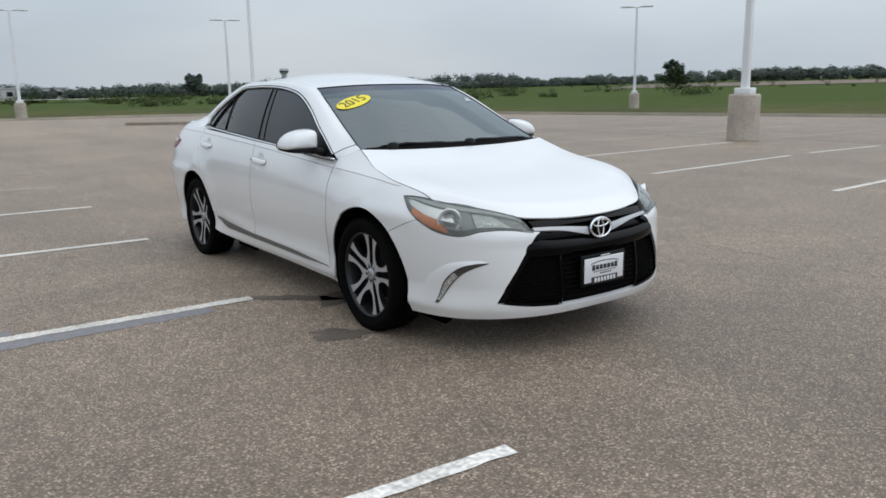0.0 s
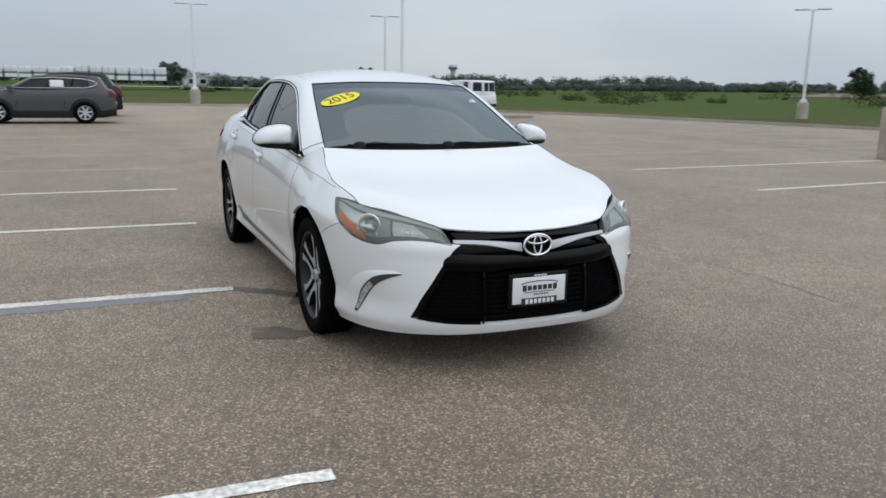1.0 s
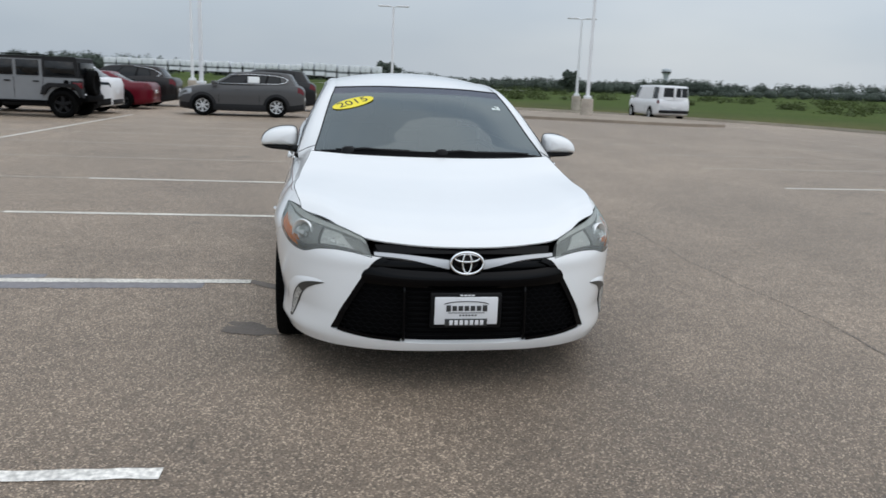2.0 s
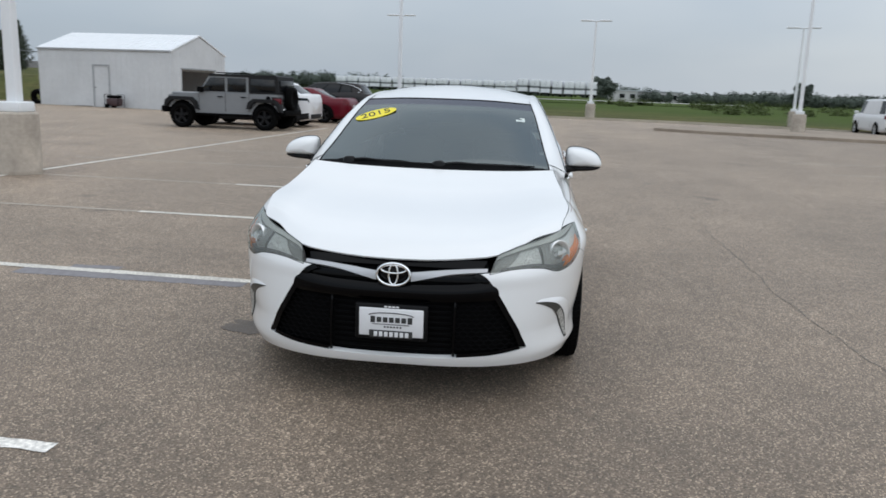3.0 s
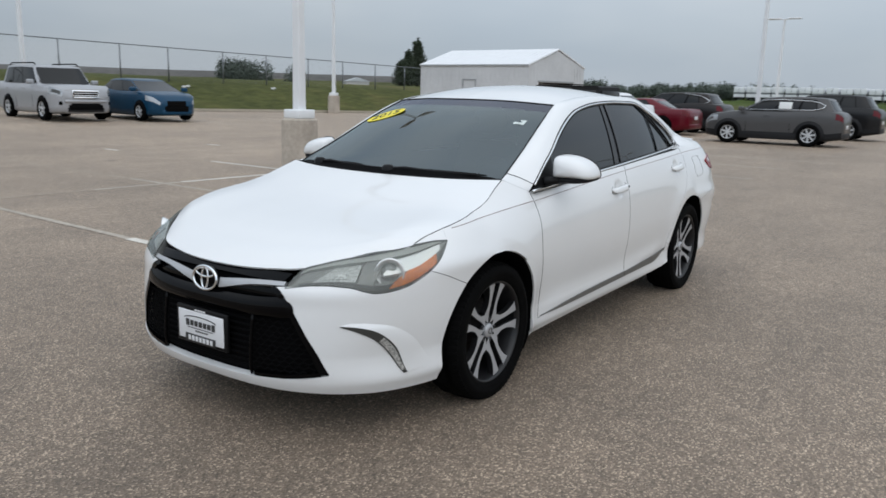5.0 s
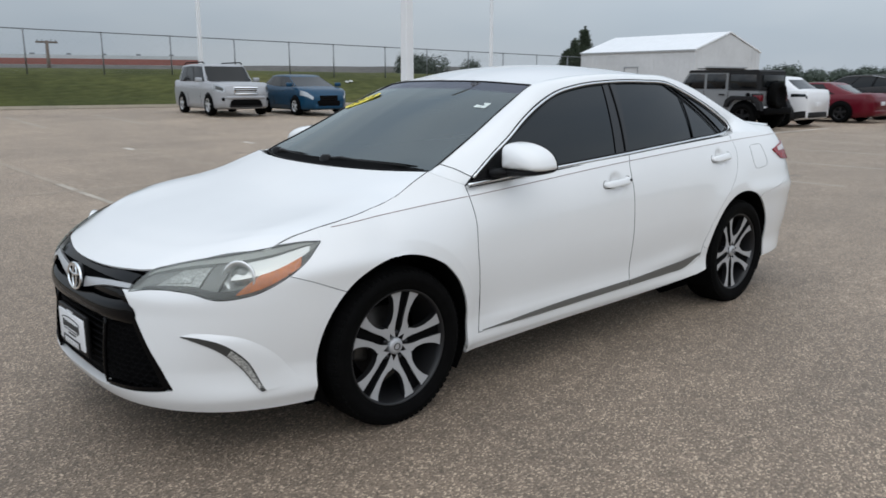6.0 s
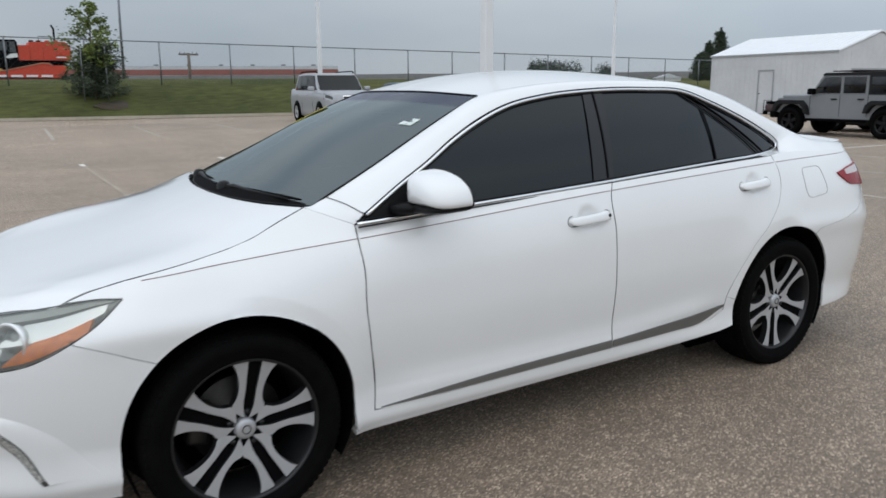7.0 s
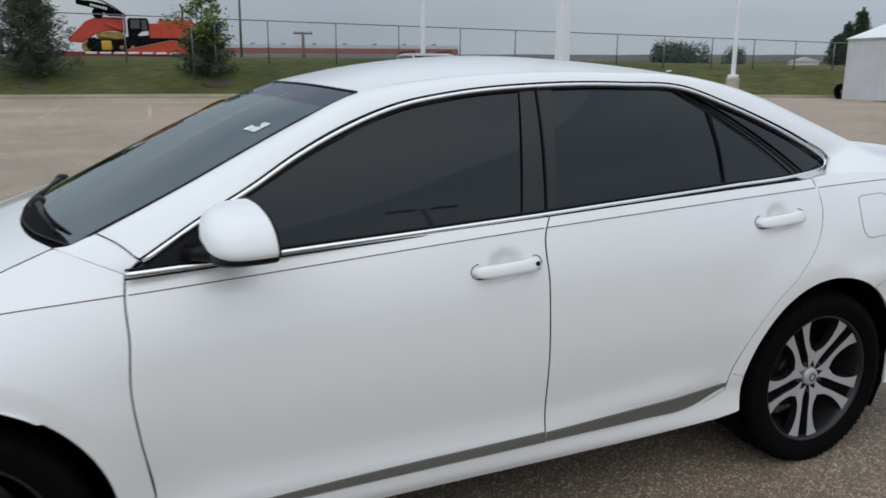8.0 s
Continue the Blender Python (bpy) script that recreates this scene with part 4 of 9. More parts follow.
    lip = np.concatenate((lip, lip[-2::-1] * (1, -1, 1)))
    edge_l = resample([(-1.755, 0.612, 1.164), (-1.87, 0.642, 1.121), (-2.05, 0.648, 1.098), (-2.22, 0.62, 1.082)], 20)
    lid = coons(base, lip, edge_l, edge_l * (1, -1, 1))
    vv = np.linspace(0, 1, 20)[:, None]
    lid[..., 2] += 0.016 * np.clip((vv - 0.7) / 0.3, 0, 1) ** 2
    part("trunk_lid", sheet(lid, up, 0.002, edge=0.03), PEARL, car)
    # tail
    zs = np.linspace(0.30, 1.072, 22)
    am = tail_a(0.70, 0.7)
    rear = on_tail(np.stack(np.meshgrid(np.linspace(-am, am, 50), zs), -1))
    part("tail_panel", sheet(rear, (-1, 0, 0), 0.0, edge=0.02), PEARL, car)
    for s, flip in ((1, False), (-1, True)):
        arc = [(-HUB_X - 0.005 + 0.381 * math.cos(radians(a)), HUB_Z + 0.006 + 0.381 * math.sin(radians(a))) for a in np.linspace(195, 122, 20)]
        outer = [(tail_x(x, z), z) for x, z in arc]
        top_line = polyline([outer[-1], (tail_x(-1.62, 0.686), 0.686), (tail_x(-1.67, 0.694), 0.694), (tail_x(-1.72, 0.701), 0.701), (tail_x(-1.78, 0.708), 0.708), (tail_x(-1.834, 0.715), 0.715), (tail_x(-1.93, 0.735), 0.735), (tail_x(-2.02, 0.755), 0.755), (tail_x(-2.13, 0.83), 0.83), (tail_a(0.60, 0.86), 0.86)], 34)
        inner = polyline([(tail_a(0.60, 0.24), 0.24), (tail_a(0.60, 0.86), 0.86)], 20)
        low_line = polyline([outer[0], (tail_x(-2.0, 0.25), 0.25), (tail_a(0.60, 0.24), 0.24)], 34)
        part("rear_bumper", sheet(on_tail(coons(low_line, top_line, resample(outer, 20), inner)), (-0.6, 1, 0), 0.002, edge=0.02, flip_y=flip), PEARL, car)
        # tail lamp
        b = resample([(tail_x(-1.862, 0.936), 0.936), (tail_x(-1.94, 0.892), 0.892), (tail_x(-2.03, 0.878), 0.878), (tail_x(-2.15, 0.868), 0.868), (tail_a(0.55, 0.87), 0.87)], 24)
        t = resample([(tail_x(-1.848, 0.952), 0.952), (tail_x(-1.96, 0.972), 0.972), (tail_x(-2.09, 0.984), 0.984), (tail_x(-2.2, 0.992), 0.992), (tail_a(0.55, 1.0), 1.0)], 24)
        l = resample([tuple(b[0]), tuple(t[0])], 10)
        lamp = part("tail_lamp", sheet(on_tail(coons(b, t, l, polyline([b[-1], t[-1]], 10))), (-0.6, 1, 0), 0.0, edge=0.012, lift=0.008, flip_y=flip), RED_LENS, car, "wrap-round red tail lamp")
        mid_b = b * 0.40 + t * 0.60
        mid_t = b * 0.08 + t * 0.92
        cut = slice(2, 24)
        part("clear_band", sheet(on_tail(coons(mid_b[cut], mid_t[cut], polyline([mid_b[2], mid_t[2]], 4), polyline([mid_b[-1], mid_t[-1]], 4))), (-0.6, 1, 0), 0.0, edge=0.004, lift=0.0095, flip_y=flip), WHITE_LENS, lamp)
        # fuel flap on the driver's side
        if s > 0:
            flap = [(-1.545, 0.900), (-1.553, 0.978), (-1.562, 0.990), (-1.580, 0.993), (-1.680, 0.997), (-1.702, 0.992), (-1.712, 0.975), (-1.726, 0.900), (-1.724, 0.872), (-1.705, 0.856), (-1.590, 0.845), (-1.562, 0.852), (-1.548, 0.872), (-1.545, 0.900)]
            ring = on_side(polyline(flap, 50)) + (0, 0.0004, 0)
            part("fuel_flap", tube_bm(ring, 0.0011, 5), TRIM_GREY, car, "shut line of the fuel flap")

    # dark inner shell that closes the gaps, wheel wells included
    zs = np.linspace(0.24, 1.0, 16)
    for s, flip in ((1, False), (-1, True)):
        xs = np.linspace(0.985, -0.99, 40)
        g = np.stack(np.meshgrid(xs, zs), -1)
        inner = on_side(g) - (0, 0.022, 0)
        part("inner_shell", sheet(inner, (0, 1, 0), 0.0, edge=0.0, flip_y=flip), MATT_BLACK, car)
        for hx in (HUB_X, -HUB_X - 0.005):
            a = np.linspace(radians(-30), radians(210), 30)
            rows = []
            r = 0.3785
            xa, za = hx + r * np.cos(a), HUB_Z + 0.006 + 1.002 * r * np.sin(a)
            skin = side(xa, np.maximum(za, 0.24)) - 0.006
            for w in (0.50, 0.72, 0.88, 1.0):
                rows.append(np.stack((xa, 0.45 + (skin - 0.45) * (w - 0.5) * 2, za), 1))
            part("wheel_well", sheet(np.array(rows), (0, 0, -1), 0.0, edge=0.0, flip_y=flip), MATT_BLACK, car)
            disc = [(hx + 0.39 * math.cos(q), HUB_Z + 0.385 * math.sin(q)) for q in np.linspace(0, 2 * math.pi, 30, endpoint=False)]
            part("well_back", prism_bm(disc, 0.01, lambda u, v, w: (u, s * (0.46 + w), v)), MATT_BLACK, car)
    # floor pan and engine bay
    part("floor_pan", box_bm(-2.25, 2.15, -0.62, 0.62, 0.19, 0.24, 0.03), MATT_BLACK, car)
    part("engine_cover", box_bm(1.02, 2.10, -0.60, 0.60, 0.24, 0.66, 0.05), MATT_BLACK, car)
    part("trunk_box", box_bm(-2.22, -0.9, -0.60, 0.60, 0.24, 0.93, 0.05), MATT_BLACK, car)


def front_end(car):
    out = (1, 0.5, 0)
    for s, flip in ((1, False), (-1, True)):
        # bumper cheek
        inner = polyline(ny((0.560, 0.200), (0.612, 0.262), (0.618, 0.292), (0.581, 0.372), (0.531, 0.460), (0.488, 0.533), (0.448, 0.593), (0.431, 0.616), (0.412, 0.632), (0.390, 0.642)), 40)
        arc = [(HUB_X + 0.381 * math.cos(radians(a)), HUB_Z + 0.006 + 0.381 * math.sin(radians(a))) for a in np.linspace(-2, 46, 18)]
        outer = polyline(nx((1.772, 0.190), (1.770, 0.26), *arc), 40)
        seam = polyline(SEAM[::-1], 16)
        top = polyline([tuple(inner[-1])] + ny((0.434, 0.646), (0.520, 0.656), (0.595, 0.661), (0.672, 0.655)) + nx((2.100, 0.632), (2.04, 0.637), (1.97, 0.655), *[tuple(q) for q in seam[:-1]]) + [tuple(outer[-1])], 70)
        low = resample(ny((0.560, 0.200), (0.66, 0.196)) + nx((2.10, 0.193), (1.93, 0.190), (1.772, 0.190)), 70)
        part("front_bumper", sheet(on_nose(coons(low, top, inner, outer)), out, 0.0015, edge=0.02, flip_y=flip), PEARL, car)
        # fog lamp slit under its brow
        brow = resample(ny((0.650, 0.499), (0.700, 0.493)) + nx((2.095, 0.468), (2.03, 0.40), (1.965, 0.276)), 26)
        foot = resample(ny((0.650, 0.497), (0.700, 0.472)) + nx((2.112, 0.440), (2.047, 0.362), (1.980, 0.272)), 26)
        proud = np.interp(np.arange(26), [0, 8, 20, 25], [0.001, 0.009, 0.014, 0.003])[:, None] * np.array((0.35, 0.94, 0.0))
        outer_edge, inner_edge = on_nose(brow) + proud, on_nose(foot)
        v = np.linspace(0, 1, 7)[:, None, None]
        lens_face = (1 - v) * inner_edge[None] + v * outer_edge[None]
        fog = part("fog_light", sheet(lens_face, out, 0.0, edge=0.004, lift=0.003, flip_y=flip), LAMP_DARK, car, "slim curved fog light under a white brow")
        fall = brow + np.stack((np.interp(np.arange(26), [0, 25], [0.06, 0.17]), np.full(26, 0.012)), 1)
        fall[:, 0] = np.minimum(fall[:, 0], 1.56)
        v = np.linspace(0, 1, 6)[:, None, None]
        cheek = (1 - v) * outer_edge[None] + v * (on_nose(fall) - (0.002, 0.002, 0))[None]
        cheek = cheek + np.sin(math.pi * v) * 0.25 * proud[None]
        part("fog_fairing", sheet(cheek, (0.3, 1, 0), 0.0, edge=0.004, lift=0.003, flip_y=flip), PEARL, fog, "white brow over the fog light")
        part("fog_lens", sheet(lens_face[1:6, 13:25], out, 0.0, edge=0.003, lift=0.0045, flip_y=flip), FOG_LENS, fog, "clear ribbed lens")
        headlight(car, s, flip)
    # lip under the grille
    yl = [0.0, 0.226, 0.36, 0.54, 0.618]
    zl = [0.243, 0.246, 0.254, 0.272, 0.288]
    half = ny(*zip(yl[1:], zl[1:]))
    top = resample([(-a, z) for a, z in half[::-1]] + [(0, zl[0])] + half, 60)
    am = nose_a(0.585, 0.20)
    low = np.stack((np.linspace(-am, am, 60), np.full(60, 0.202)), 1)
    lip = on_nose(coons(low, top, polyline([low[0], top[0]], 8), polyline([low[-1], top[-1]], 8)))
    part("front_lip", sheet(lip, (1, 0, 0), 0.0, edge=0.03), PEARL, car)
    grille(car)


def headlight(car, s, flip):
    out = (1, 0.8, 0.2)
    low = resample(ny((0.434, 0.640), (0.520, 0.656), (0.595, 0.661), (0.672, 0.655)) + nx((2.100, 0.632), (2.04, 0.637), (1.97, 0.655), (1.88, 0.700), (1.79, 0.753), (1.722, 0.807)), 48)
    top = resample(ny((0.436, 0.648), (0.462, 0.709), (0.51, 0.730), (0.575, 0.750)) + nx((2.032, 0.769), (1.93, 0.789), (1.853, 0.802), (1.79, 0.811), (1.722, 0.810)), 48)
    g = coons(low, top, polyline([low[0], top[0]], 14), polyline([low[-1], top[-1]], 14))
    face = on_nose(g)
    v, u = np.linspace(0, 1, 14)[:, None, None], np.linspace(0, 1, 48)[None, :, None]
    deep = -0.004 - 0.040 * np.sin(math.pi * v) ** 0.6 * np.sin(math.pi * u ** 0.8) ** 0.6
    lamp = part("headlight", sheet(face, out, 0.0, edge=0.03, lift=deep, flip_y=flip), LAMP_GREY, car, "clouded headlight with an amber corner")
    part("lens", sheet(face, out, 0.0, edge=0.006, lift=0.002, flip_y=flip), LENS, lamp, "clear slightly hazy lens")

    def patch(name, lo, hi, a, b, mat, lift, label="", taper=0):
        p, q = low[lo:hi] * (1 - a) + top[lo:hi] * a, low[lo:hi] * (1 - b) + top[lo:hi] * b
        for k in range(taper):
            q[k] = p[k] + (q[k] - p[k]) * (k + 0.3) / taper
        part(name, sheet(on_nose(coons(p, q, polyline([p[0], q[0]], 6), polyline([p[-1], q[-1]], 6))), out, 0.0, edge=0.02, lift=lift, flip_y=flip), mat, lamp, label)
    # dark rim of the lens
    border = np.concatenate((face[0], face[1:, -1], face[-1, -2::-1], face[-2:0:-1, 0], face[:1, 0])) * (1, s, 1)
    part("lamp_rim", tube_bm(border + (0.0, 0.0, -0.001), 0.0016, 6), SATIN_BLACK, lamp)
    patch("upper_bezel", 3, 46, 0.86, 0.985, LAMP_HAZE, -0.007)
    patch("chrome_wing", 26, 45, 0.46, 0.80, REFLECTOR, -0.009, taper=2)
    patch("side_marker", 29, 43, 0.07, 0.46, AMBER, -0.006, "amber side marker", taper=4)
    patch("lower_bezel", 3, 31, 0.03, 0.20, LAMP_DARK, -0.008)
    patch("turn_lamp", 6, 19, 0.26, 0.84, FACET, -0.020, "silver turn lamp reflector", taper=5)
    patch("turn_reflector", 8, 16, 0.36, 0.60, FOG_LENS, -0.017, "speckled silver reflector", taper=6)
    patch("bezel_wall", 19, 25, 0.14, 0.86, LAMP_GREY, -0.014)
    # projector
    c, c2 = on_nose([nx((2.035, 0.705))[0]])[0], on_nose([nx((2.015, 0.705))[0]])[0]
    along = Vector(c2 - c).normalized()
    facing = Vector((-along.y, along.x, 0.0)) if along.x * 0 + along.y < 0 else Vector((along.y, -along.x, 0.0))
    facing = Vector((abs(facing.x), abs(facing.y), 0.10))
    aim = (facing.normalized() * 0.6 + Vector((0.93, 0.30, 0.05)) * 0.4).normalized()
    aim.y *= s
    turn = aim.to_track_quat("Y", "Z").to_matrix()
    c = Vector(c * (1, s, 1))
    ring = lathe_bm([(0.054, -0.03), (0.063, -0.004), (0.060, 0.001), (0.052, -0.003), (0.043, -0.018), (0.036, -0.024)], 32)
    bmesh.ops.transform(ring, matrix=Matrix.Translation(c - aim * 0.014) @ turn.to_4x4(), verts=ring.verts)
    part("projector_ring", ring, REFLECTOR, lamp)
    ball = lathe_bm([(0.0, -0.002), (0.018, -0.004), (0.030, -0.010), (0.040, -0.024)], 32)
    bmesh.ops.transform(ball, matrix=Matrix.Translation(c - aim * 0.016) @ turn.to_4x4(), verts=ball.verts)
    part("projector_lens", ball, LAMP_BALL, lamp)


def grille(car):
    out = (1, 0, 0)

    def field(zl, zh, yw_l, yw_h, cols=50, rows=10):
        """A field across the nose between two heights, of given half widths."""
        al, ah = nose_a(yw_l, zl), nose_a(yw_h, zh)
        low = np.stack((np.linspace(-al, al, cols), np.full(cols, zl)), 1)
        top = np.stack((np.linspace(-ah, ah, cols), np.full(cols, zh)), 1)
        return coons(low, top, polyline([low[0], top[0]], rows), polyline([low[-1], top[-1]], rows))

    mouth = part("grille", sheet(on_nose(field(0.236, 0.705, 0.630, 0.42, 60, 24)), out, 0.0, edge=0.02, lift=-0.035), MATT_BLACK, car, "wide black mesh grille")
    # gloss surround: brow bar, side posts, foot bar
    bar = field(0.512, 0.592, 0.520, 0.470, 60, 8)
    bar[..., 1] += 0.026 * (np.linspace(-1, 1, 60)[None, :] ** 2) - 0.008
    ends = (1 - np.linspace(-1, 1, 60) ** 6)[None, :, None]
    swell = np.array([-0.010, 0.003, 0.009, 0.012, 0.013, 0.011, 0.005, -0.008])[:, None, None] * ends - 0.006 * (1 - ends)
    part("bumper_bar", sheet(on_nose(bar), out, 0.0, edge=0.03, lift=swell), GLOSS_BLACK, mouth, "gloss black bar across the grille")
    part("upper_slat", sheet(on_nose(field(0.600, 0.636, 0.455, 0.425, 50, 4)), out, 0.0, edge=0.012, lift=-0.024), GLOSS_BLACK, mouth)
    part("top_slat", sheet(on_nose(field(0.668, 0.698, 0.405, 0.42, 50, 4)), out, 0.0, edge=0.02, lift=-0.012), GLOSS_BLACK, mouth)
    for s, flip in ((1, False), (-1, True)):
        a = polyline(ny((0.620, 0.290), (0.583, 0.372), (0.533, 0.460), (0.490, 0.533), (0.450, 0.594), (0.432, 0.618), (0.414, 0.634), (0.380, 0.646)), 30)
        b = polyline(ny((0.585, 0.296), (0.555, 0.368), (0.505, 0.458), (0.462, 0.530), (0.424, 0.586), (0.408, 0.604), (0.394, 0.616), (0.360, 0.630)), 30)
        part("side_post", sheet(on_nose(coons(b, a, polyline([b[0], a[0]], 4), polyline([b[-1], a[-1]], 4))), out, 0.0, edge=0.022, lift=-0.003, flip_y=flip), GLOSS_BLACK, mouth)
        a = polyline(ny((0.300, 0.252), (0.45, 0.262), (0.59, 0.284)), 20)
        b = polyline(ny((0.300, 0.268), (0.45, 0.280), (0.585, 0.300)), 20)
        part("foot_bar", sheet(on_nose(coons(a, b, polyline([a[0], b[0]], 4), polyline([a[-1], b[-1]], 4))), out, 0.0, edge=0.022, lift=-0.003, flip_y=flip), GLOSS_BLACK, mouth)
        # silver wing beside the badge
        a = resample(ny((0.080, 0.596), (0.160, 0.615), (0.243, 0.634), (0.325, 0.644), (0.380, 0.647), (0.424, 0.650)), 26)
        b = resample(ny((0.080, 0.638), (0.180, 0.649), (0.257, 0.656), (0.354, 0.662), (0.424, 0.664)), 26)
        part("grille_wing", sheet(on_nose(coons(a, b, polyline([a[0], b[0]], 6), polyline([a[-1], b[-1]], 6))), out, 0.0, edge=0.02, lift=-0.002, flip_y=flip), SATIN_SILVER, mouth, "brushed silver wing")
        # honeycomb mesh at the sides
        bm = bmesh.new()
        for r in range(11):
            z = 0.292 + r * 0.020
            reach = np.interp(z, [0.29, 0.345, 0.465, 0.52], [0.585, 0.572, 0.512, 0.49])
            ys = np.arange(0.27, reach, 0.019)
            pts = []
            for k, y in enumerate(ys):
                zz = z + (0.0052 if (k + r) % 2 else -0.0052)
                pts.append(on_nose([(nose_a(y, zz), zz)])[0] * (1, s, 1) - (0.018, 0, 0))
            if len(pts) > 2:
                tube_bm(pts, 0.0036, 5, bm)
        part("grille_mesh", bm, MATT_BLACK, mouth, smooth=False)
    bm = bmesh.new()
    for r in range(9):
        z = 0.285 + r * 0.025
        tube_bm([on_nose([(a, z)])[0] - (0.02, 0, 0) for a in np.linspace(-nose_a(0.27, z), nose_a(0.27, z), 12)], 0.005, 5, bm)
    part("centre_slats", bm, MATT_BLACK, mouth)
    for s in (1, -1):
        part("divider", tube_bm([on_nose([(s * nose_a(0.285, z), z)])[0] - (0.008, 0, 0) for z in np.linspace(0.258, 0.515, 10)], 0.007, 6), GLOSS_BLACK, mouth)
    # badge: plain chrome ovals
    badge = part("badge", prism_bm([(0.078 * math.cos(a), 0.052 * math.sin(a)) for a in np.linspace(0, 2 * math.pi, 40, endpoint=False)], 0.016, lambda u, v, w: (2.334 + w - 0.10 * v, u, 0.626 + v)), GLOSS_BLACK, car, "oval chrome badge")

    def oval(ru, rv, cu, cv, r):
        return tube_bm([(2.352 - 0.10 * (cv + rv * math.sin(a)), cu + ru * math.cos(a), 0.626 + cv + rv * math.sin(a)) for a in np.linspace(0, 2 * math.pi, 41)], r, 8, caps=False)
    part("oval_ring", oval(0.076, 0.050, 0, 0, 0.0062), CHROME, badge)
    part("oval_ring", oval(0.021, 0.045, 0, 0, 0.0048), CHROME, badge)
    part("oval_ring", oval(0.058, 0.018, 0, 0.024, 0.0048), CHROME, badge)
    # dealer plate in its holder; the lettering is kept as plain bars
    plate = part("plate_holder", box_bm(2.362, 2.380, -0.167, 0.167, 0.325, 0.492, 0.006), SATIN_BLACK, car, "black plate holder")
    part("plate", box_bm(2.378, 2.386, -0.148, 0.148, 0.343, 0.474, 0.004), PLATE_WHITE, plate, "white dealer plate with dark bars")
    def bar_at(y0, y1, z0, z1, mat):
        part("bar", box_bm(2.385, 2.3885, y0, y1, z0, z1, 0.001), mat, plate)
    for k in range(7):
        y0 = 0.098 - 0.0285 * k
        bar_at(y0 - 0.0215, y0, 0.406 + (0.003 if 0 < k < 6 else 0.0), 0.436 - (0.003 if 0 < k < 6 else 0.0), INK)
    bar_at(-0.085, 0.085, 0.398, 0.401, INK)
    for k in range(6):
        bar_at(0.040 - 0.0145 * k, 0.049 - 0.0145 * k, 0.384, 0.391, INK)
    bar_at(-0.100, 0.100, 0.336, 0.371, INK)
    for k in range(7):
        y0 = 0.082 - 0.0240 * k
        part("bar", box_bm(2.388, 2.390, y0 - 0.0165, y0, 0.342, 0.365, 0.001), PLATE_WHITE, plate)
    for k in range(4):
        bar_at(0.022 - 0.018 * k, 0.036 - 0.018 * k, 0.479, 0.486, PLATE_WHITE)
    arcp = [(2.387, 0.105 * math.cos(a), 0.438 + 0.016 * math.sin(a)) for a in np.linspace(0.15, math.pi - 0.15, 20)]
    part("bar", tube_bm(arcp, 0.0022, 5), INK, plate)


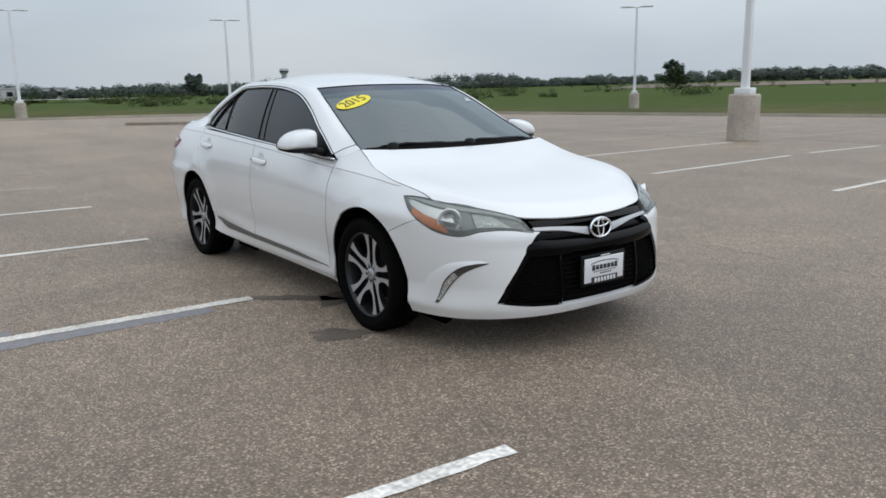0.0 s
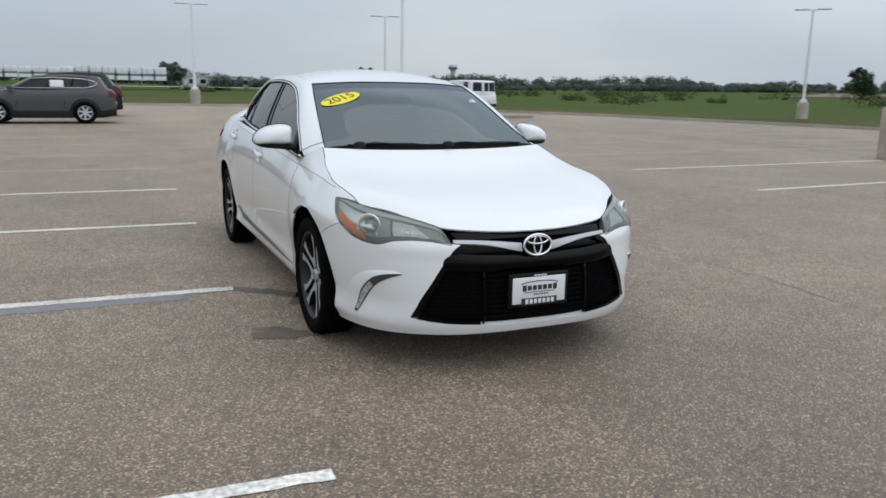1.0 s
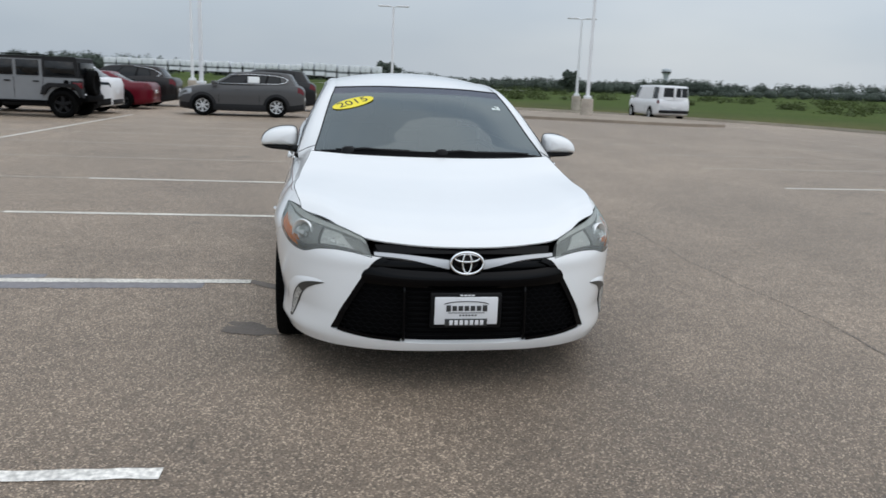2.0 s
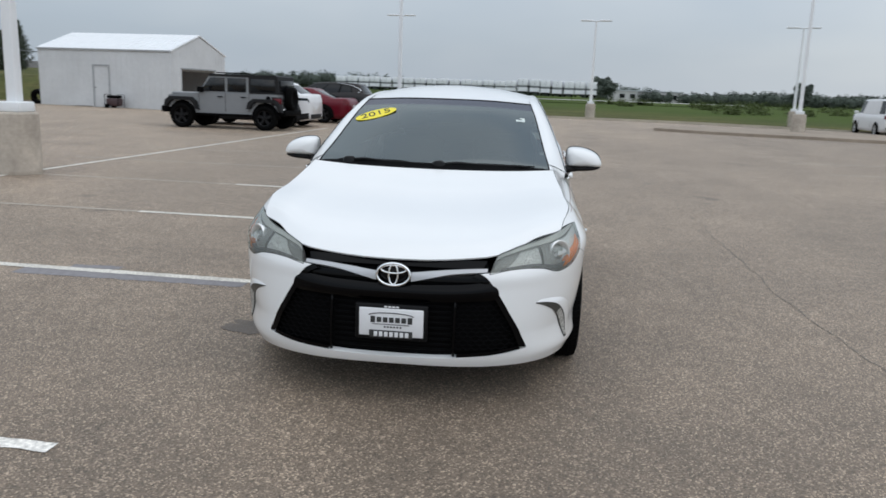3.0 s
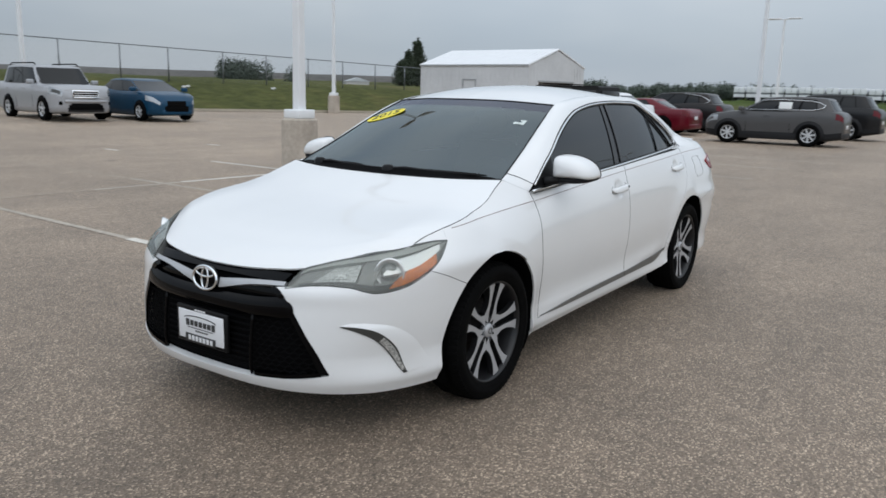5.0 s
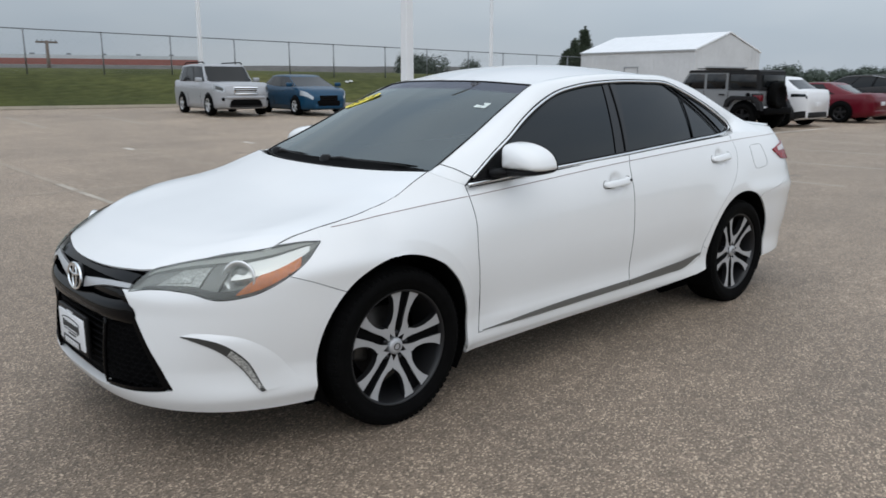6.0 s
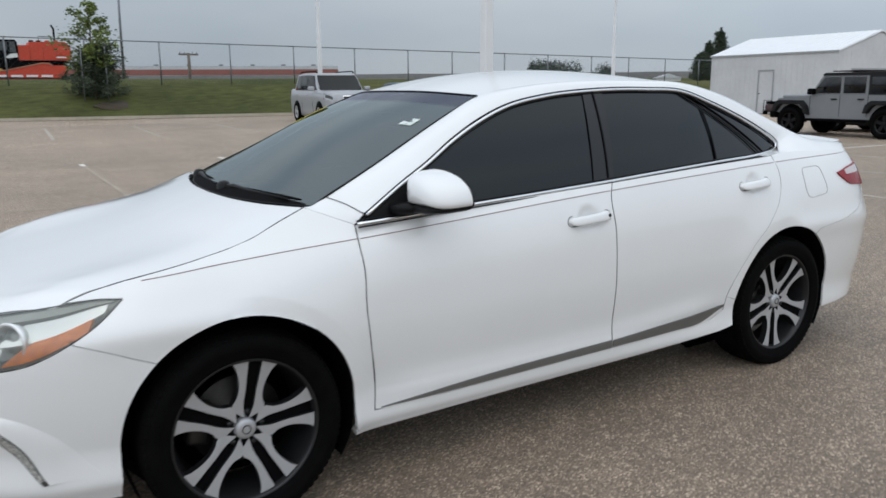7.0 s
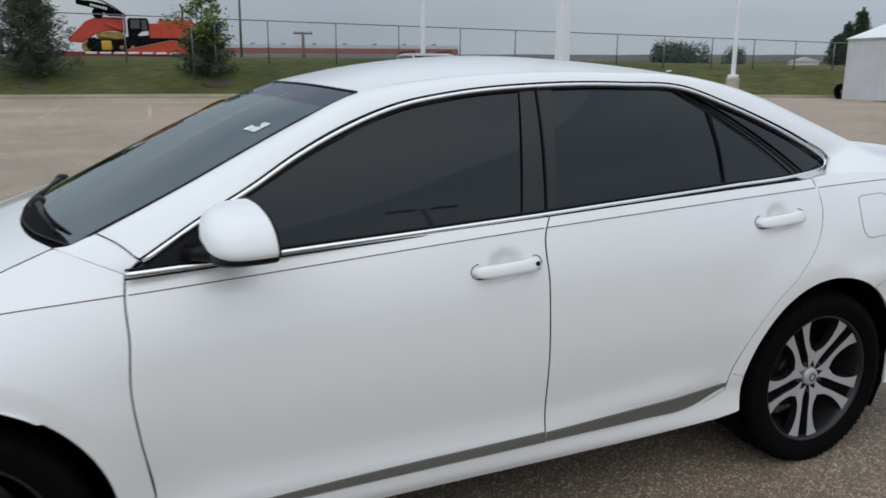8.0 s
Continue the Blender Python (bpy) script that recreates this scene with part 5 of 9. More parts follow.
def glazing(car):
    # black field behind all side glass, chrome lines round it
    for s, flip in ((1, False), (-1, True)):
        out = (0, 1, 0.3)
        g_line = ROOF_GAP + [(-1.585, 1.100), (-1.560, 1.080)]
        top = resample([(0.935, 0.955)] + g_line, 70)
        low = resample(BELT + [(-1.46, 1.066), (-1.560, 1.078)], 70)
        field = coons(low, top, polyline([low[0], top[0]], 12), polyline([low[-1], top[-1]], 12))
        part("window_surround", sheet(on_cabin(field), out, 0.0, edge=0.0, lift=-0.012, flip_y=flip), FILM, car)

        def pane(name, b, t, l, r, lift=-0.006, mat=TINT, n=24, m=14, edge=0.003, label="dark tinted side window"):
            b, t = resample(b, n), resample(t, n)
            l, r = resample([tuple(b[0])] + l + [tuple(t[0])], m), resample([tuple(b[-1])] + r + [tuple(t[-1])], m)
            return part(name, sheet(on_cabin(coons(b, t, l, r)), out, 0.0, edge=edge, lift=lift, flip_y=flip), mat, car, label)

        pane("side_window", [(0.925, 0.952), (0.557, 0.977), (-0.168, 1.014)], [(0.905, 0.962), (0.625, 1.120), (0.483, 1.190), (0.327, 1.266), (0.143, 1.333), (-0.045, 1.360), (-0.236, 1.373)], [], [(-0.20, 1.2)])
        pane("side_window", [(-0.292, 1.022), (-0.60, 1.038), (-0.972, 1.056)], [(-0.358, 1.379), (-0.60, 1.381), (-0.835, 1.372), (-0.975, 1.300)], [(-0.325, 1.2)], [(-0.985, 1.18)])
        pane("quarter_window", [(-0.990, 1.057), (-1.15, 1.063), (-1.318, 1.069)], [(-0.992, 1.290), (-1.080, 1.240), (-1.170, 1.180)], [], [(-1.245, 1.125)], n=14)
        pane("corner_panel", [(-1.410, 1.075), (-1.46, 1.078), (-1.535, 1.086)], [(-0.915, 1.367), (-1.10, 1.292), (-1.30, 1.212)], [(-1.285, 1.158), (-1.10, 1.272)], [(-1.45, 1.145)], n=14, mat=TINT)
        # mirror sail
        pane("mirror_sail", [(0.925, 0.952), (0.80, 0.961), (0.665, 0.970)], [(0.905, 0.966), (0.76, 1.055), (0.655, 1.112)], [], [(0.66, 1.04)], lift=0.001, mat=SATIN_BLACK, n=12, m=8, label="black triangle at the mirror foot")
        # pillar strip between the doors
        for b, t in (([(-0.172, 1.014), (-0.250, 1.018)], [(-0.240, 1.373), (-0.296, 1.378)]), ([(-0.258, 1.018), (-0.290, 1.020)], [(-0.304, 1.378), (-0.357, 1.378)])):
            pane("door_pillar", b, t, [], [], lift=-0.001, mat=FILM, n=5, label="satin black door pillar")
        def rod(name, pts, r, mat, lift=0.0, n=40, sides=6):
            p = on_cabin(resample(pts, n), lift) * (1, s, 1)
            return part(name, tube_bm(p, r, sides), mat, car)
        rod("window_bar", [(-0.975, 1.303), (-0.985, 1.18), (-0.980, 1.056)], 0.0042, GLOSS_BLACK)
        rod("window_bar", [(-0.842, 1.375), (-0.993, 1.293), (-1.175, 1.182), (-1.334, 1.066)], 0.0042, GLOSS_BLACK, -0.002)
        rod("window_bar", [(-0.883, 1.380), (-1.092, 1.270), (-1.282, 1.152), (-1.405, 1.066)], 0.0042, GLOSS_BLACK, -0.002)
        rod("door_gap", [(-0.301, 1.398), (-0.280, 1.2), (-0.254, 1.012)], 0.004, GLOSS_BLACK, 0.002)
        # chrome moulding along the belt and over the windows
        inn = [(0.895, 0.974), (0.735, 1.068), (0.615, 1.130), (0.486, 1.203), (0.345, 1.268), (0.168, 1.329), (-0.015, 1.361), (-0.306, 1.383), (-0.635, 1.386), (-0.885, 1.371), (-1.048, 1.319), (-1.222, 1.252), (-1.415, 1.166), (-1.505, 1.119)]
        upper = [((x + u) / 2, (z + w) / 2 - 0.002) for (x, z), (u, w) in zip(inn, ROOF_GAP)][:-1]
        ring = upper + [(-1.500, 1.138), (-1.536, 1.116), (-1.546, 1.100), (-1.532, 1.088), (-1.485, 1.078), (-1.42, 1.0715)] + [(x, z + 0.0035) for x, z in BELT[::-1]]
        p = resample(ring, 170)
        out_by = 0.001 + 0.010 * np.clip((np.arange(170) - 92) / 12, 0, 1)
        p = on_cabin(p) * (1, s, 1) + np.stack((np.zeros(170), out_by * s, np.zeros(170)), 1)
        part("window_moulding", tube_bm(p, [0.0070 + 0.0026 * math.exp(-((k - 96) / 7) ** 2) for k in range(170)], 8), CHROME, car, "bright moulding round the side windows")
        rod("belt_seal", [(x, z + 0.0135) for x, z in BELT] + [(-1.45, 1.0835), (-1.505, 1.092)], 0.0030, SATIN_BLACK, 0.006, n=60)
        rod("belt_gap", [(x, z - 0.0065) for x, z in BELT], 0.0026, SATIN_BLACK, 0.014, n=50)
        rod("window_seal", [(x - 0.002, z - 0.003) for x, z in inn], 0.0024, SATIN_BLACK, 0.001, n=80)
        rod("roof_gap", ROOF_GAP + [(-1.579, 1.102), (-1.564, 1.088), (-1.512, 1.0755), (-1.44, 1.0665), (-1.365, 1.059)], 0.0017, SATIN_BLACK, 0.004, n=110)

    # windscreen
    base = resample([(1.060, 0.700, 1.008), (1.155, 0.45, 1.003), (1.20, 0.22, 1.000), (1.212, 0.0, 0.999)], 22)
    base = np.concatenate((base, base[-2::-1] * (1, -1, 1)))
    top = resample([(0.268, 0.562, 1.374), (0.335, 0.30, 1.390), (0.36, 0.0, 1.394)], 22)
    top = np.concatenate((top, top[-2::-1] * (1, -1, 1)))
    edge_l = resample([(1.060, 0.700, 1.008)] + PILLAR_IN[:6], 24)
    g = coons(base, top, edge_l, edge_l * (1, -1, 1))
    u = np.linspace(-1, 1, g.shape[1])[None, :]
    vv = np.linspace(0, 1, g.shape[0])[:, None]
    bulge = 0.020 * (1 - np.abs(u) ** 2) * np.sin(vv * math.pi)
    nr = normals(g)
    nr = nr if nr[..., 2].mean() > 0 else -nr
    g = g + nr * bulge[..., None]
    screen = part("windscreen", sheet(g, (1, 0, 1), 0.003, edge=0.004), SCREEN, car, "laminated windscreen")
    part("shade_band", sheet(g[-4:], (1, 0, 1), 0.004, edge=0.0, lift=0.003), shade_film((0.87, 0.84, 0.89)), screen, "dark purple shade band")
    for sl in (g[:, 0], g[:, -1], g[0], g[-1]):
        part("screen_seal", tube_bm(sl, 0.0045, 6), SATIN_BLACK, screen)
    part("frit", sheet(g[:2, 1:-1], (1, 0, 1), 0.0, edge=0.0, lift=-0.008), SATIN_BLACK, screen)
    reach = 1.25 * (1 - np.abs(np.linspace(-1, 1, g.shape[1])) ** 3.5)
    cover = []
    for k in range(5):
        row = []
        for j in range(1, g.shape[1] - 1):
            f = reach[j] * k / 4
            a = int(min(f, g.shape[0] - 2))
            row.append(g[a, j] + (g[a + 1, j] - g[a, j]) * (f - a))
        cover.append(row)
    part("cowl_cover", sheet(np.array(cover), (1, 0, 1), 0.0, edge=0.0, lift=0.004), MATT_BLACK, screen, "black cowl cover at the foot of the screen")
    # 2015 sticker, on the passenger side of the screen
    def on_screen(fu, fv):
        i, j = fv * (g.shape[0] - 1), (1 - fu) / 2 * (g.shape[1] - 1)
        a, b = int(min(i, g.shape[0] - 2)), int(min(j, g.shape[1] - 2))
        p = g[a, b] + (g[a + 1, b] - g[a, b]) * (i - a) + (g[a, b + 1] - g[a, b]) * (j - b)
        return Vector(p)

    def decal(name, outline, fu, fv, tilt, mat, lift, owner, label=""):
        c = on_screen(fu, fv)
        du = (on_screen(fu + 0.05, fv) - on_screen(fu - 0.05, fv)).normalized()
        dv = (on_screen(fu, fv + 0.05) - on_screen(fu, fv - 0.05)).normalized()
        nn = du.cross(dv).normalized()
        nn = nn if nn.z > 0 else -nn
        ca, sa = math.cos(radians(tilt)), math.sin(radians(tilt))
        bm = prism_bm(outline, 0.0012, lambda p, q, w: c + du * (p * ca - q * sa) + dv * (p * sa + q * ca) + nn * (lift + w))
        return part(name, bm, mat, owner, label, smooth=False), (c, du, dv, nn, ca, sa)
    oval_pts = [(0.148 * math.cos(a), 0.064 * math.sin(a)) for a in np.linspace(0, 2 * math.pi, 40, endpoint=False)]
    st, (c, du, dv, nn, ca, sa) = decal("year_sticker", oval_pts, -0.735, 0.69, 29, YELLOW, 0.002, car, "yellow oval 2015 sticker")
    cu = bpy.data.curves.new("year", "FONT")
    cu.body, cu.size, cu.align_x, cu.align_y, cu.extrude = "2015", 0.098, "CENTER", "CENTER", 0.0004
    tmp = new("year_text", cu)
    me = tmp.to_mesh()
    bm = bmesh.new()
    bm.from_mesh(me)
    tmp.to_mesh_clear()
    bpy.data.objects.remove(tmp)
    bpy.data.curves.remove(cu)
    e1, e2 = du * ca + dv * sa, -du * sa + dv * ca
    for v in bm.verts:
        p = v.co.copy()
        v.co = c + e1 * p.x * 1.12 + e2 * (p.y + 0.004) + nn * (0.0045 + p.z)
    part("year_text", bm, INK, st, "2015 in black figures", smooth=False)
    decal("inspection_sticker", [(-0.032, -0.026), (0.030, -0.026), (0.032, 0.028), (-0.004, 0.028), (0.002, 0.012), (0.016, 0.006), (0.000, -0.004), (-0.030, 0.002)], 0.82, 0.69, 0, STICKER, 0.001, car, "small white service sticker")

    # rear window
    top = resample([tuple(PILLAR_IN[9]), (-1.03, 0.28, 1.434), (-1.06, 0.0, 1.444)], 18)
    top = np.concatenate((top, top[-2::-1] * (1, -1, 1)))
    base = resample([(-1.755, 0.612, 1.162), (-1.82, 0.30, 1.132), (-1.85, 0.0, 1.127)], 18)
    base = np.concatenate((base, base[-2::-1] * (1, -1, 1)))
    e = resample(PILLAR_IN[9:], 18)[::-1]
    part("rear_window", sheet(coons(base, top, e, e * (1, -1, 1)), (-1, 0, 1), 0.003, edge=0.004), TINT, car, "dark tinted rear window")


def interior(car):
    part("dashboard", box_bm(0.66, 1.16, -0.68, 0.68, 0.70, 0.955, 0.07, 4), DASH, car, "dark dashboard")
    for y in (0.36, -0.36):
        seat = part("front_seat", box_bm(-0.42, 0.18, y - 0.25, y + 0.25, 0.36, 0.56, 0.06, 3), SEAT, car, "grey cloth front seat")
        bm = box_bm(-0.10, 0.06, -0.24, 0.24, 0.0, 0.62, 0.06, 3)
        bmesh.ops.transform(bm, matrix=pose(-0.34, y, 0.50, 0, -16, 0), verts=bm.verts)
        part("backrest", bm, SEAT, seat)
        bm = box_bm(-0.06, 0.05, -0.13, 0.13, 0.66, 0.84, 0.045, 3)
        bmesh.ops.transform(bm, matrix=pose(-0.34, y, 0.50, 0, -14, 0), verts=bm.verts)
        part("headrest", bm, SEAT, seat)
    part("rear_seat", box_bm(-1.22, -0.95, -0.62, 0.62, 0.42, 1.02, 0.08, 3), SEAT, car)
    bm = lathe_bm([(0.175 + 0.016 * math.cos(a), 0.016 * math.sin(a)) for a in np.linspace(0, 2 * math.pi, 9)], 32)
    bmesh.ops.transform(bm, matrix=pose(0.50, 0.36, 0.90, 0, 0, 90) @ pose(0, 0, 0, 25, 0, 0), verts=bm.verts)
    part("steering_wheel", bm, DASH, car)
    # added upright panel that stops daylight showing through the rear of the cabin
    part("rear_filler", box_bm(-1.36, -1.31, -0.57, 0.57, 0.95, 1.29, 0.01), SEAT, car)
    part("headliner", box_bm(-1.0, 0.24, -0.52, 0.52, 1.345, 1.37, 0.01), SEAT, car)
    part("rear_view_mirror", box_bm(0.36, 0.385, -0.12, 0.12, 1.235, 1.30, 0.012), SATIN_BLACK, car)
    part("bulkhead", box_bm(0.95, 1.00, -0.74, 0.74, 0.24, 0.93, 0.01), DASH, car)


def rounded_loop(corners, n):
    """A closed curve eased round its corners, as n points."""
    p = np.array(corners, float)
    for _ in range(3):
        q = np.roll(p, -1, axis=0)
        p = np.stack((p * 0.75 + q * 0.25, p * 0.25 + q * 0.75), 1).reshape(-1, 2)
    return polyline(np.concatenate((p, p[:1])), n + 1)[:-1]


def side_mirror(car, s):
    """Door mirror: a shell tapering outwards with a flat glass, on a black foot."""
    yc, zc = 0.922, 1.054

    def shell(loop, depth, power, lift=0.0):
        rows = []
        mid = loop.mean(axis=0)
        for t in np.linspace(0, 1, 15):
            w = (1 - t ** power) ** 0.5
            q = mid + (loop - mid) * w
            x = 0.612 + depth * t + 0.045 * (0.5 - loop[:, 0] / 0.22) * (1 - t)
            rows.append(np.stack((x, s * (yc + q[:, 0]), zc + q[:, 1] - 0.008 * t + lift), 1))
        return np.array(rows)
    loop = rounded_loop([(-0.104, -0.046), (-0.112, -0.041), (-0.113, 0.0), (-0.112, 0.052), (-0.098, 0.070), (-0.060, 0.074), (0.0, 0.068), (0.060, 0.048), (0.100, 0.016), (0.116, -0.024), (0.114, -0.040), (0.100, -0.046), (0.0, -0.046)], 52)
    p = shell(loop, 0.165, 4.2)
    bm = grid_bm(p, close=True)
    bmesh.ops.remove_doubles(bm, verts=bm.verts, dist=1e-5)
    bmesh.ops.recalc_face_normals(bm, faces=bm.faces)
    m = part("door_mirror", bm, PEARL, car, "white door mirror on a black foot")
    ring = p[0]
    own = bmesh.new()
    c = ring.mean(axis=0) + (0.006, 0, 0)
    own.faces.new([own.verts.new(c + (q - c) * 0.93 + (0.004, 0, 0)) for q in ring])
    part("mirror_glass", own, material("mirror glass", (0.55, 0.58, 0.60), 0.03, metal=1.0) if s > 0 else bpy.data.materials["mirror glass"], m)
    part("mirror_edge", tube_bm(list(ring) + [ring[0]], 0.0035, 6, caps=False), SATIN_BLACK, m)
    under = rounded_loop([(-0.104, -0.030), (-0.112, -0.074), (-0.020, -0.074), (0.070, -0.066), (0.114, -0.050), (0.110, -0.030)], 32)
    bm = grid_bm(shell(under, 0.150, 4.0), close=True)
    bmesh.ops.remove_doubles(bm, verts=bm.verts, dist=1e-5)
    bmesh.ops.recalc_face_normals(bm, faces=bm.faces)
    part("mirror_skirt", bm, SATIN_BLACK, m, "black lower shell")
    foot = tube_bm([(0.79, s * 0.785, 0.978), (0.745, s * 0.82, 0.984), (0.70, s * 0.87, 0.990), (0.69, s * 0.93, 1.000)], [0.040, 0.036, 0.034, 0.030], 10)
    for v in foot.verts:
        v.co.z = 1.0 + (v.co.z - 1.0) * 0.62
    part("mirror_foot", foot, SATIN_BLACK, m)


def door_handle(car, s, x, z):
    """A flat grip bridging the hollow in the door, ends let into the skin."""
    h, tilt = 0.112, 0.06

    def at(dx, dz, lift):
        zz = z + dz - tilt * dx
        return (x + dx, s * (float(side(x + dx, zz)) + lift), zz)
    rows = []
    for d in np.linspace(-1, 1, 25):
        wide = 0.0175 * (1 - abs(d) ** 6) ** 0.4 * (1.12 if d < -0.45 else 1.0) + 0.0005
        high = 0.005 + 0.026 * (1 - abs(d) ** 3.2) ** 0.6
        ring = []
        for q in np.linspace(0, 2 * math.pi, 14, endpoint=False):
            c, e = math.cos(q), math.sin(q)
            c, e = abs(c) ** 0.7 * (1 if c > 0 else -1), abs(e) ** 0.7 * (1 if e > 0 else -1)
            ring.append(at(d * h, wide * c, high - 0.008 + 0.010 * e))
        rows.append(ring)
    p = np.array(rows)
    bm = grid_bm(p, close=True)
    for k in (0, -1):
        bm.faces.new([bm.verts.new(q) for q in p[k]])
    bmesh.ops.remove_doubles(bm, verts=bm.verts, dist=1e-5)
    bmesh.ops.recalc_face_normals(bm, faces=bm.faces)
    handle = part("door_handle", bm, PEARL, car, "white pull handle")
    for sgn in (1, -1):
        ends = [at(sgn * (h - 0.020 + 0.024 * math.cos(a)), 0.0205 * math.sin(a), 0.0004) for a in np.linspace(-1.7, 1.7, 16)]
        part("handle_gap", tube_bm(ends, 0.0015, 5), BRAKE, handle)
    # black bar along the grip's lower edge stands in for its shadow
    part("handle_shadow_line", tube_bm([at(d, -0.0165, 0.010 + 0.012 * (1 - (d / h) ** 2)) for d in np.linspace(h * 0.9, -h * 0.9, 12)], 0.0024, 5), SATIN_BLACK, handle)
    if z < 0.92:
        q = at(-h * 0.80, 0.002, 0.026)
        own = lathe_bm([(0.0, 0.004), (0.006, 0.003), (0.008, 0.0)], 14)
        bmesh.ops.transform(own, matrix=Matrix.Translation(q) @ pose(0, 0, 0, 0, 0, 0 if s > 0 else 180), verts=own.verts)
        part("key_cylinder", own, SATIN_BLACK, handle)


def wiper(car, y0, y1):
    """A wiper parked low in the cowl: a domed pivot, a bent arm and a long blade."""
    def foot(y):
        return 1.180 - 0.12 * (abs(y) / 0.7) ** 2.4
    a, b = Vector((foot(y0) - 0.012, y0, 1.020)), Vector((foot(y1) - 0.004, y1, 1.024))
    mid = a * 0.55 + b * 0.45 + Vector((0.006, 0, 0.006))
    w = part("wiper", tube_bm([a, a * 0.8 + b * 0.2 + Vector((0.004, 0, 0.012)), mid, b], [0.012, 0.010, 0.007, 0.004], 8), SATIN_BLACK, car, "black wiper arm")
    blade = []
    for t in np.linspace(-0.16, 1.06, 9):
        y = y0 + (y1 - y0) * t
        blade.append((foot(y) - 0.030, y, 1.022 + 0.006 * math.sin(math.pi * min(1, max(0, t)))))
    part("wiper_blade", tube_bm(blade, [0.004] + [0.008] * 7 + [0.004], 6), RUBBER, w)
    pivot = lathe_bm([(0.0, 0.026), (0.016, 0.023), (0.026, 0.012), (0.030, -0.02)], 16, "z")
    bmesh.ops.transform(pivot, matrix=Matrix.Translation(a) @ Matrix.Diagonal((1.0, 1.5, 1.0, 1.0)), verts=pivot.verts)
    part("wiper_pivot", pivot, SATIN_BLACK, w)


def wheel_mesh_parts(car, x, s, spin):
    """A tyre on a two-tone alloy wheel with five pairs of spokes."""
    y = 0.79
    place = Matrix.Translation((x, s * y, AXLE_Z)) @ pose(0, 0, 0, 0, 0, 0 if s > 0 else 180) @ pose(0, 0, 0, 0, spin, 0)

    def put(name, bm, mat, owner, label="", smooth=True, grow=1.03):
        for v in bm.verts:
            v.co.x, v.co.z = v.co.x * grow, v.co.z * grow
        bmesh.ops.transform(bm, matrix=place, verts=bm.verts)
        for v in bm.verts:                # the tyre stands flat on the ground
            v.co.z = max(v.co.z, 0.0015)
        return part(name, bm, mat, owner, label, smooth)
    prof = [(0.236, -0.095), (0.262, -0.108), (0.300, -0.110), (0.322, -0.098), (0.331, -0.075), (0.333, -0.03), (0.333, 0.03), (0.331, 0.072), (0.323, 0.092), (0.314, 0.100), (0.300, 0.1065), (0.282, 0.1085), (0.279, 0.1065), (0.262, 0.105), (0.248, 0.098), (0.243, 0.091), (0.240, 0.080), (0.236, 0.0), (0.236, -0.095)]
    wheel = put("wheel", lathe_bm(prof, 72), RUBBER, car, "black tyre on a two-tone alloy wheel", grow=1.0)
    for off in (-0.055, -0.02, 0.02, 0.055):
        put("tread_groove", lathe_bm([(0.3335, off - 0.004), (0.3345, off - 0.004), (0.3345, off + 0.004), (0.3335, off + 0.004)], 60), MATT_BLACK, wheel, grow=1.0)
    blocks = bmesh.new()
    for k in range(72):
        a = 2 * math.pi * k / 72
        own = box_bm(-0.0095, 0.0095, 0.062, 0.0990, 0.312, 0.3336, 0.002, 1)
        for v in own.verts:
            if v.co.y > 0.09 and v.co.z > 0.32:
                v.co.z -= 0.010
        bmesh.ops.transform(own, matrix=Matrix.Rotation(a, 4, "Y"), verts=own.verts)
        join_bm(blocks, own)
    put("tread", blocks, RUBBER, wheel, grow=1.0, smooth=False)
    put("rim_barrel", lathe_bm([(0.238, 0.092), (0.234, 0.094), (0.228, 0.088), (0.222, 0.060), (0.208, 0.0), (0.205, -0.08)], 64), DARK_ALLOY, wheel)
    put("brake_disc", lathe_bm([(0.0, -0.01), (0.075, -0.01), (0.075, -0.03), (0.148, -0.03), (0.150, -0.034), (0.150, -0.05), (0.0, -0.05)], 48), BRAKE, wheel)
    put("caliper", box_bm(0.09, 0.165, -0.05, 0.01, -0.07, 0.07, 0.015), BRAKE, wheel)

    def dish(r):
        """Face of the wheel: slightly hollow towards the hub."""
        return 0.058 + 0.022 * min(1.0, r / 0.22) ** 1.4
    for k in range(5):
        th = radians(90 + 72 * k)
        er, et = (math.cos(th), math.sin(th)), (-math.sin(th), math.cos(th))
        for sgn in (1, -1):
            shape = [(0.034, 0.006), (0.075, 0.0165), (0.130, 0.0175), (0.185, 0.0205), (0.227, 0.0225), (0.221, 0.078), (0.203, 0.062), (0.172, 0.0475), (0.135, 0.0395), (0.100, 0.0420), (0.0735, 0.0525), (0.050, 0.0360)]
            shape = [tuple(q) for q in np.concatenate((resample(shape[:5], 14), resample(shape[5:], 24)))]
            own = bmesh.new()
            pts = [(r, t * sgn) for r, t in (shape if sgn > 0 else shape[::-1])]
            top = [own.verts.new((er[0] * r + et[0] * t, dish(r), er[1] * r + et[1] * t)) for r, t in pts]
            low = [own.verts.new((er[0] * r + et[0] * t, dish(r) - 0.032, er[1] * r + et[1] * t)) for r, t in pts]
            f = own.faces.new(top)
            for i in range(len(pts)):
                j = (i + 1) % len(pts)
                q = own.faces.new((top[j], top[i], low[i], low[j]))
                q.material_index = 1
            bmesh.ops.recalc_face_normals(own, faces=own.faces)
            put("spoke", own, [SATIN_SILVER, DARK_ALLOY], wheel, smooth=False)
        own = bmesh.new()
        shape = [(0.045, -0.012), (0.045, 0.012), (0.075, 0.0175), (0.227, 0.0245), (0.227, -0.0245), (0.075, -0.0175)]
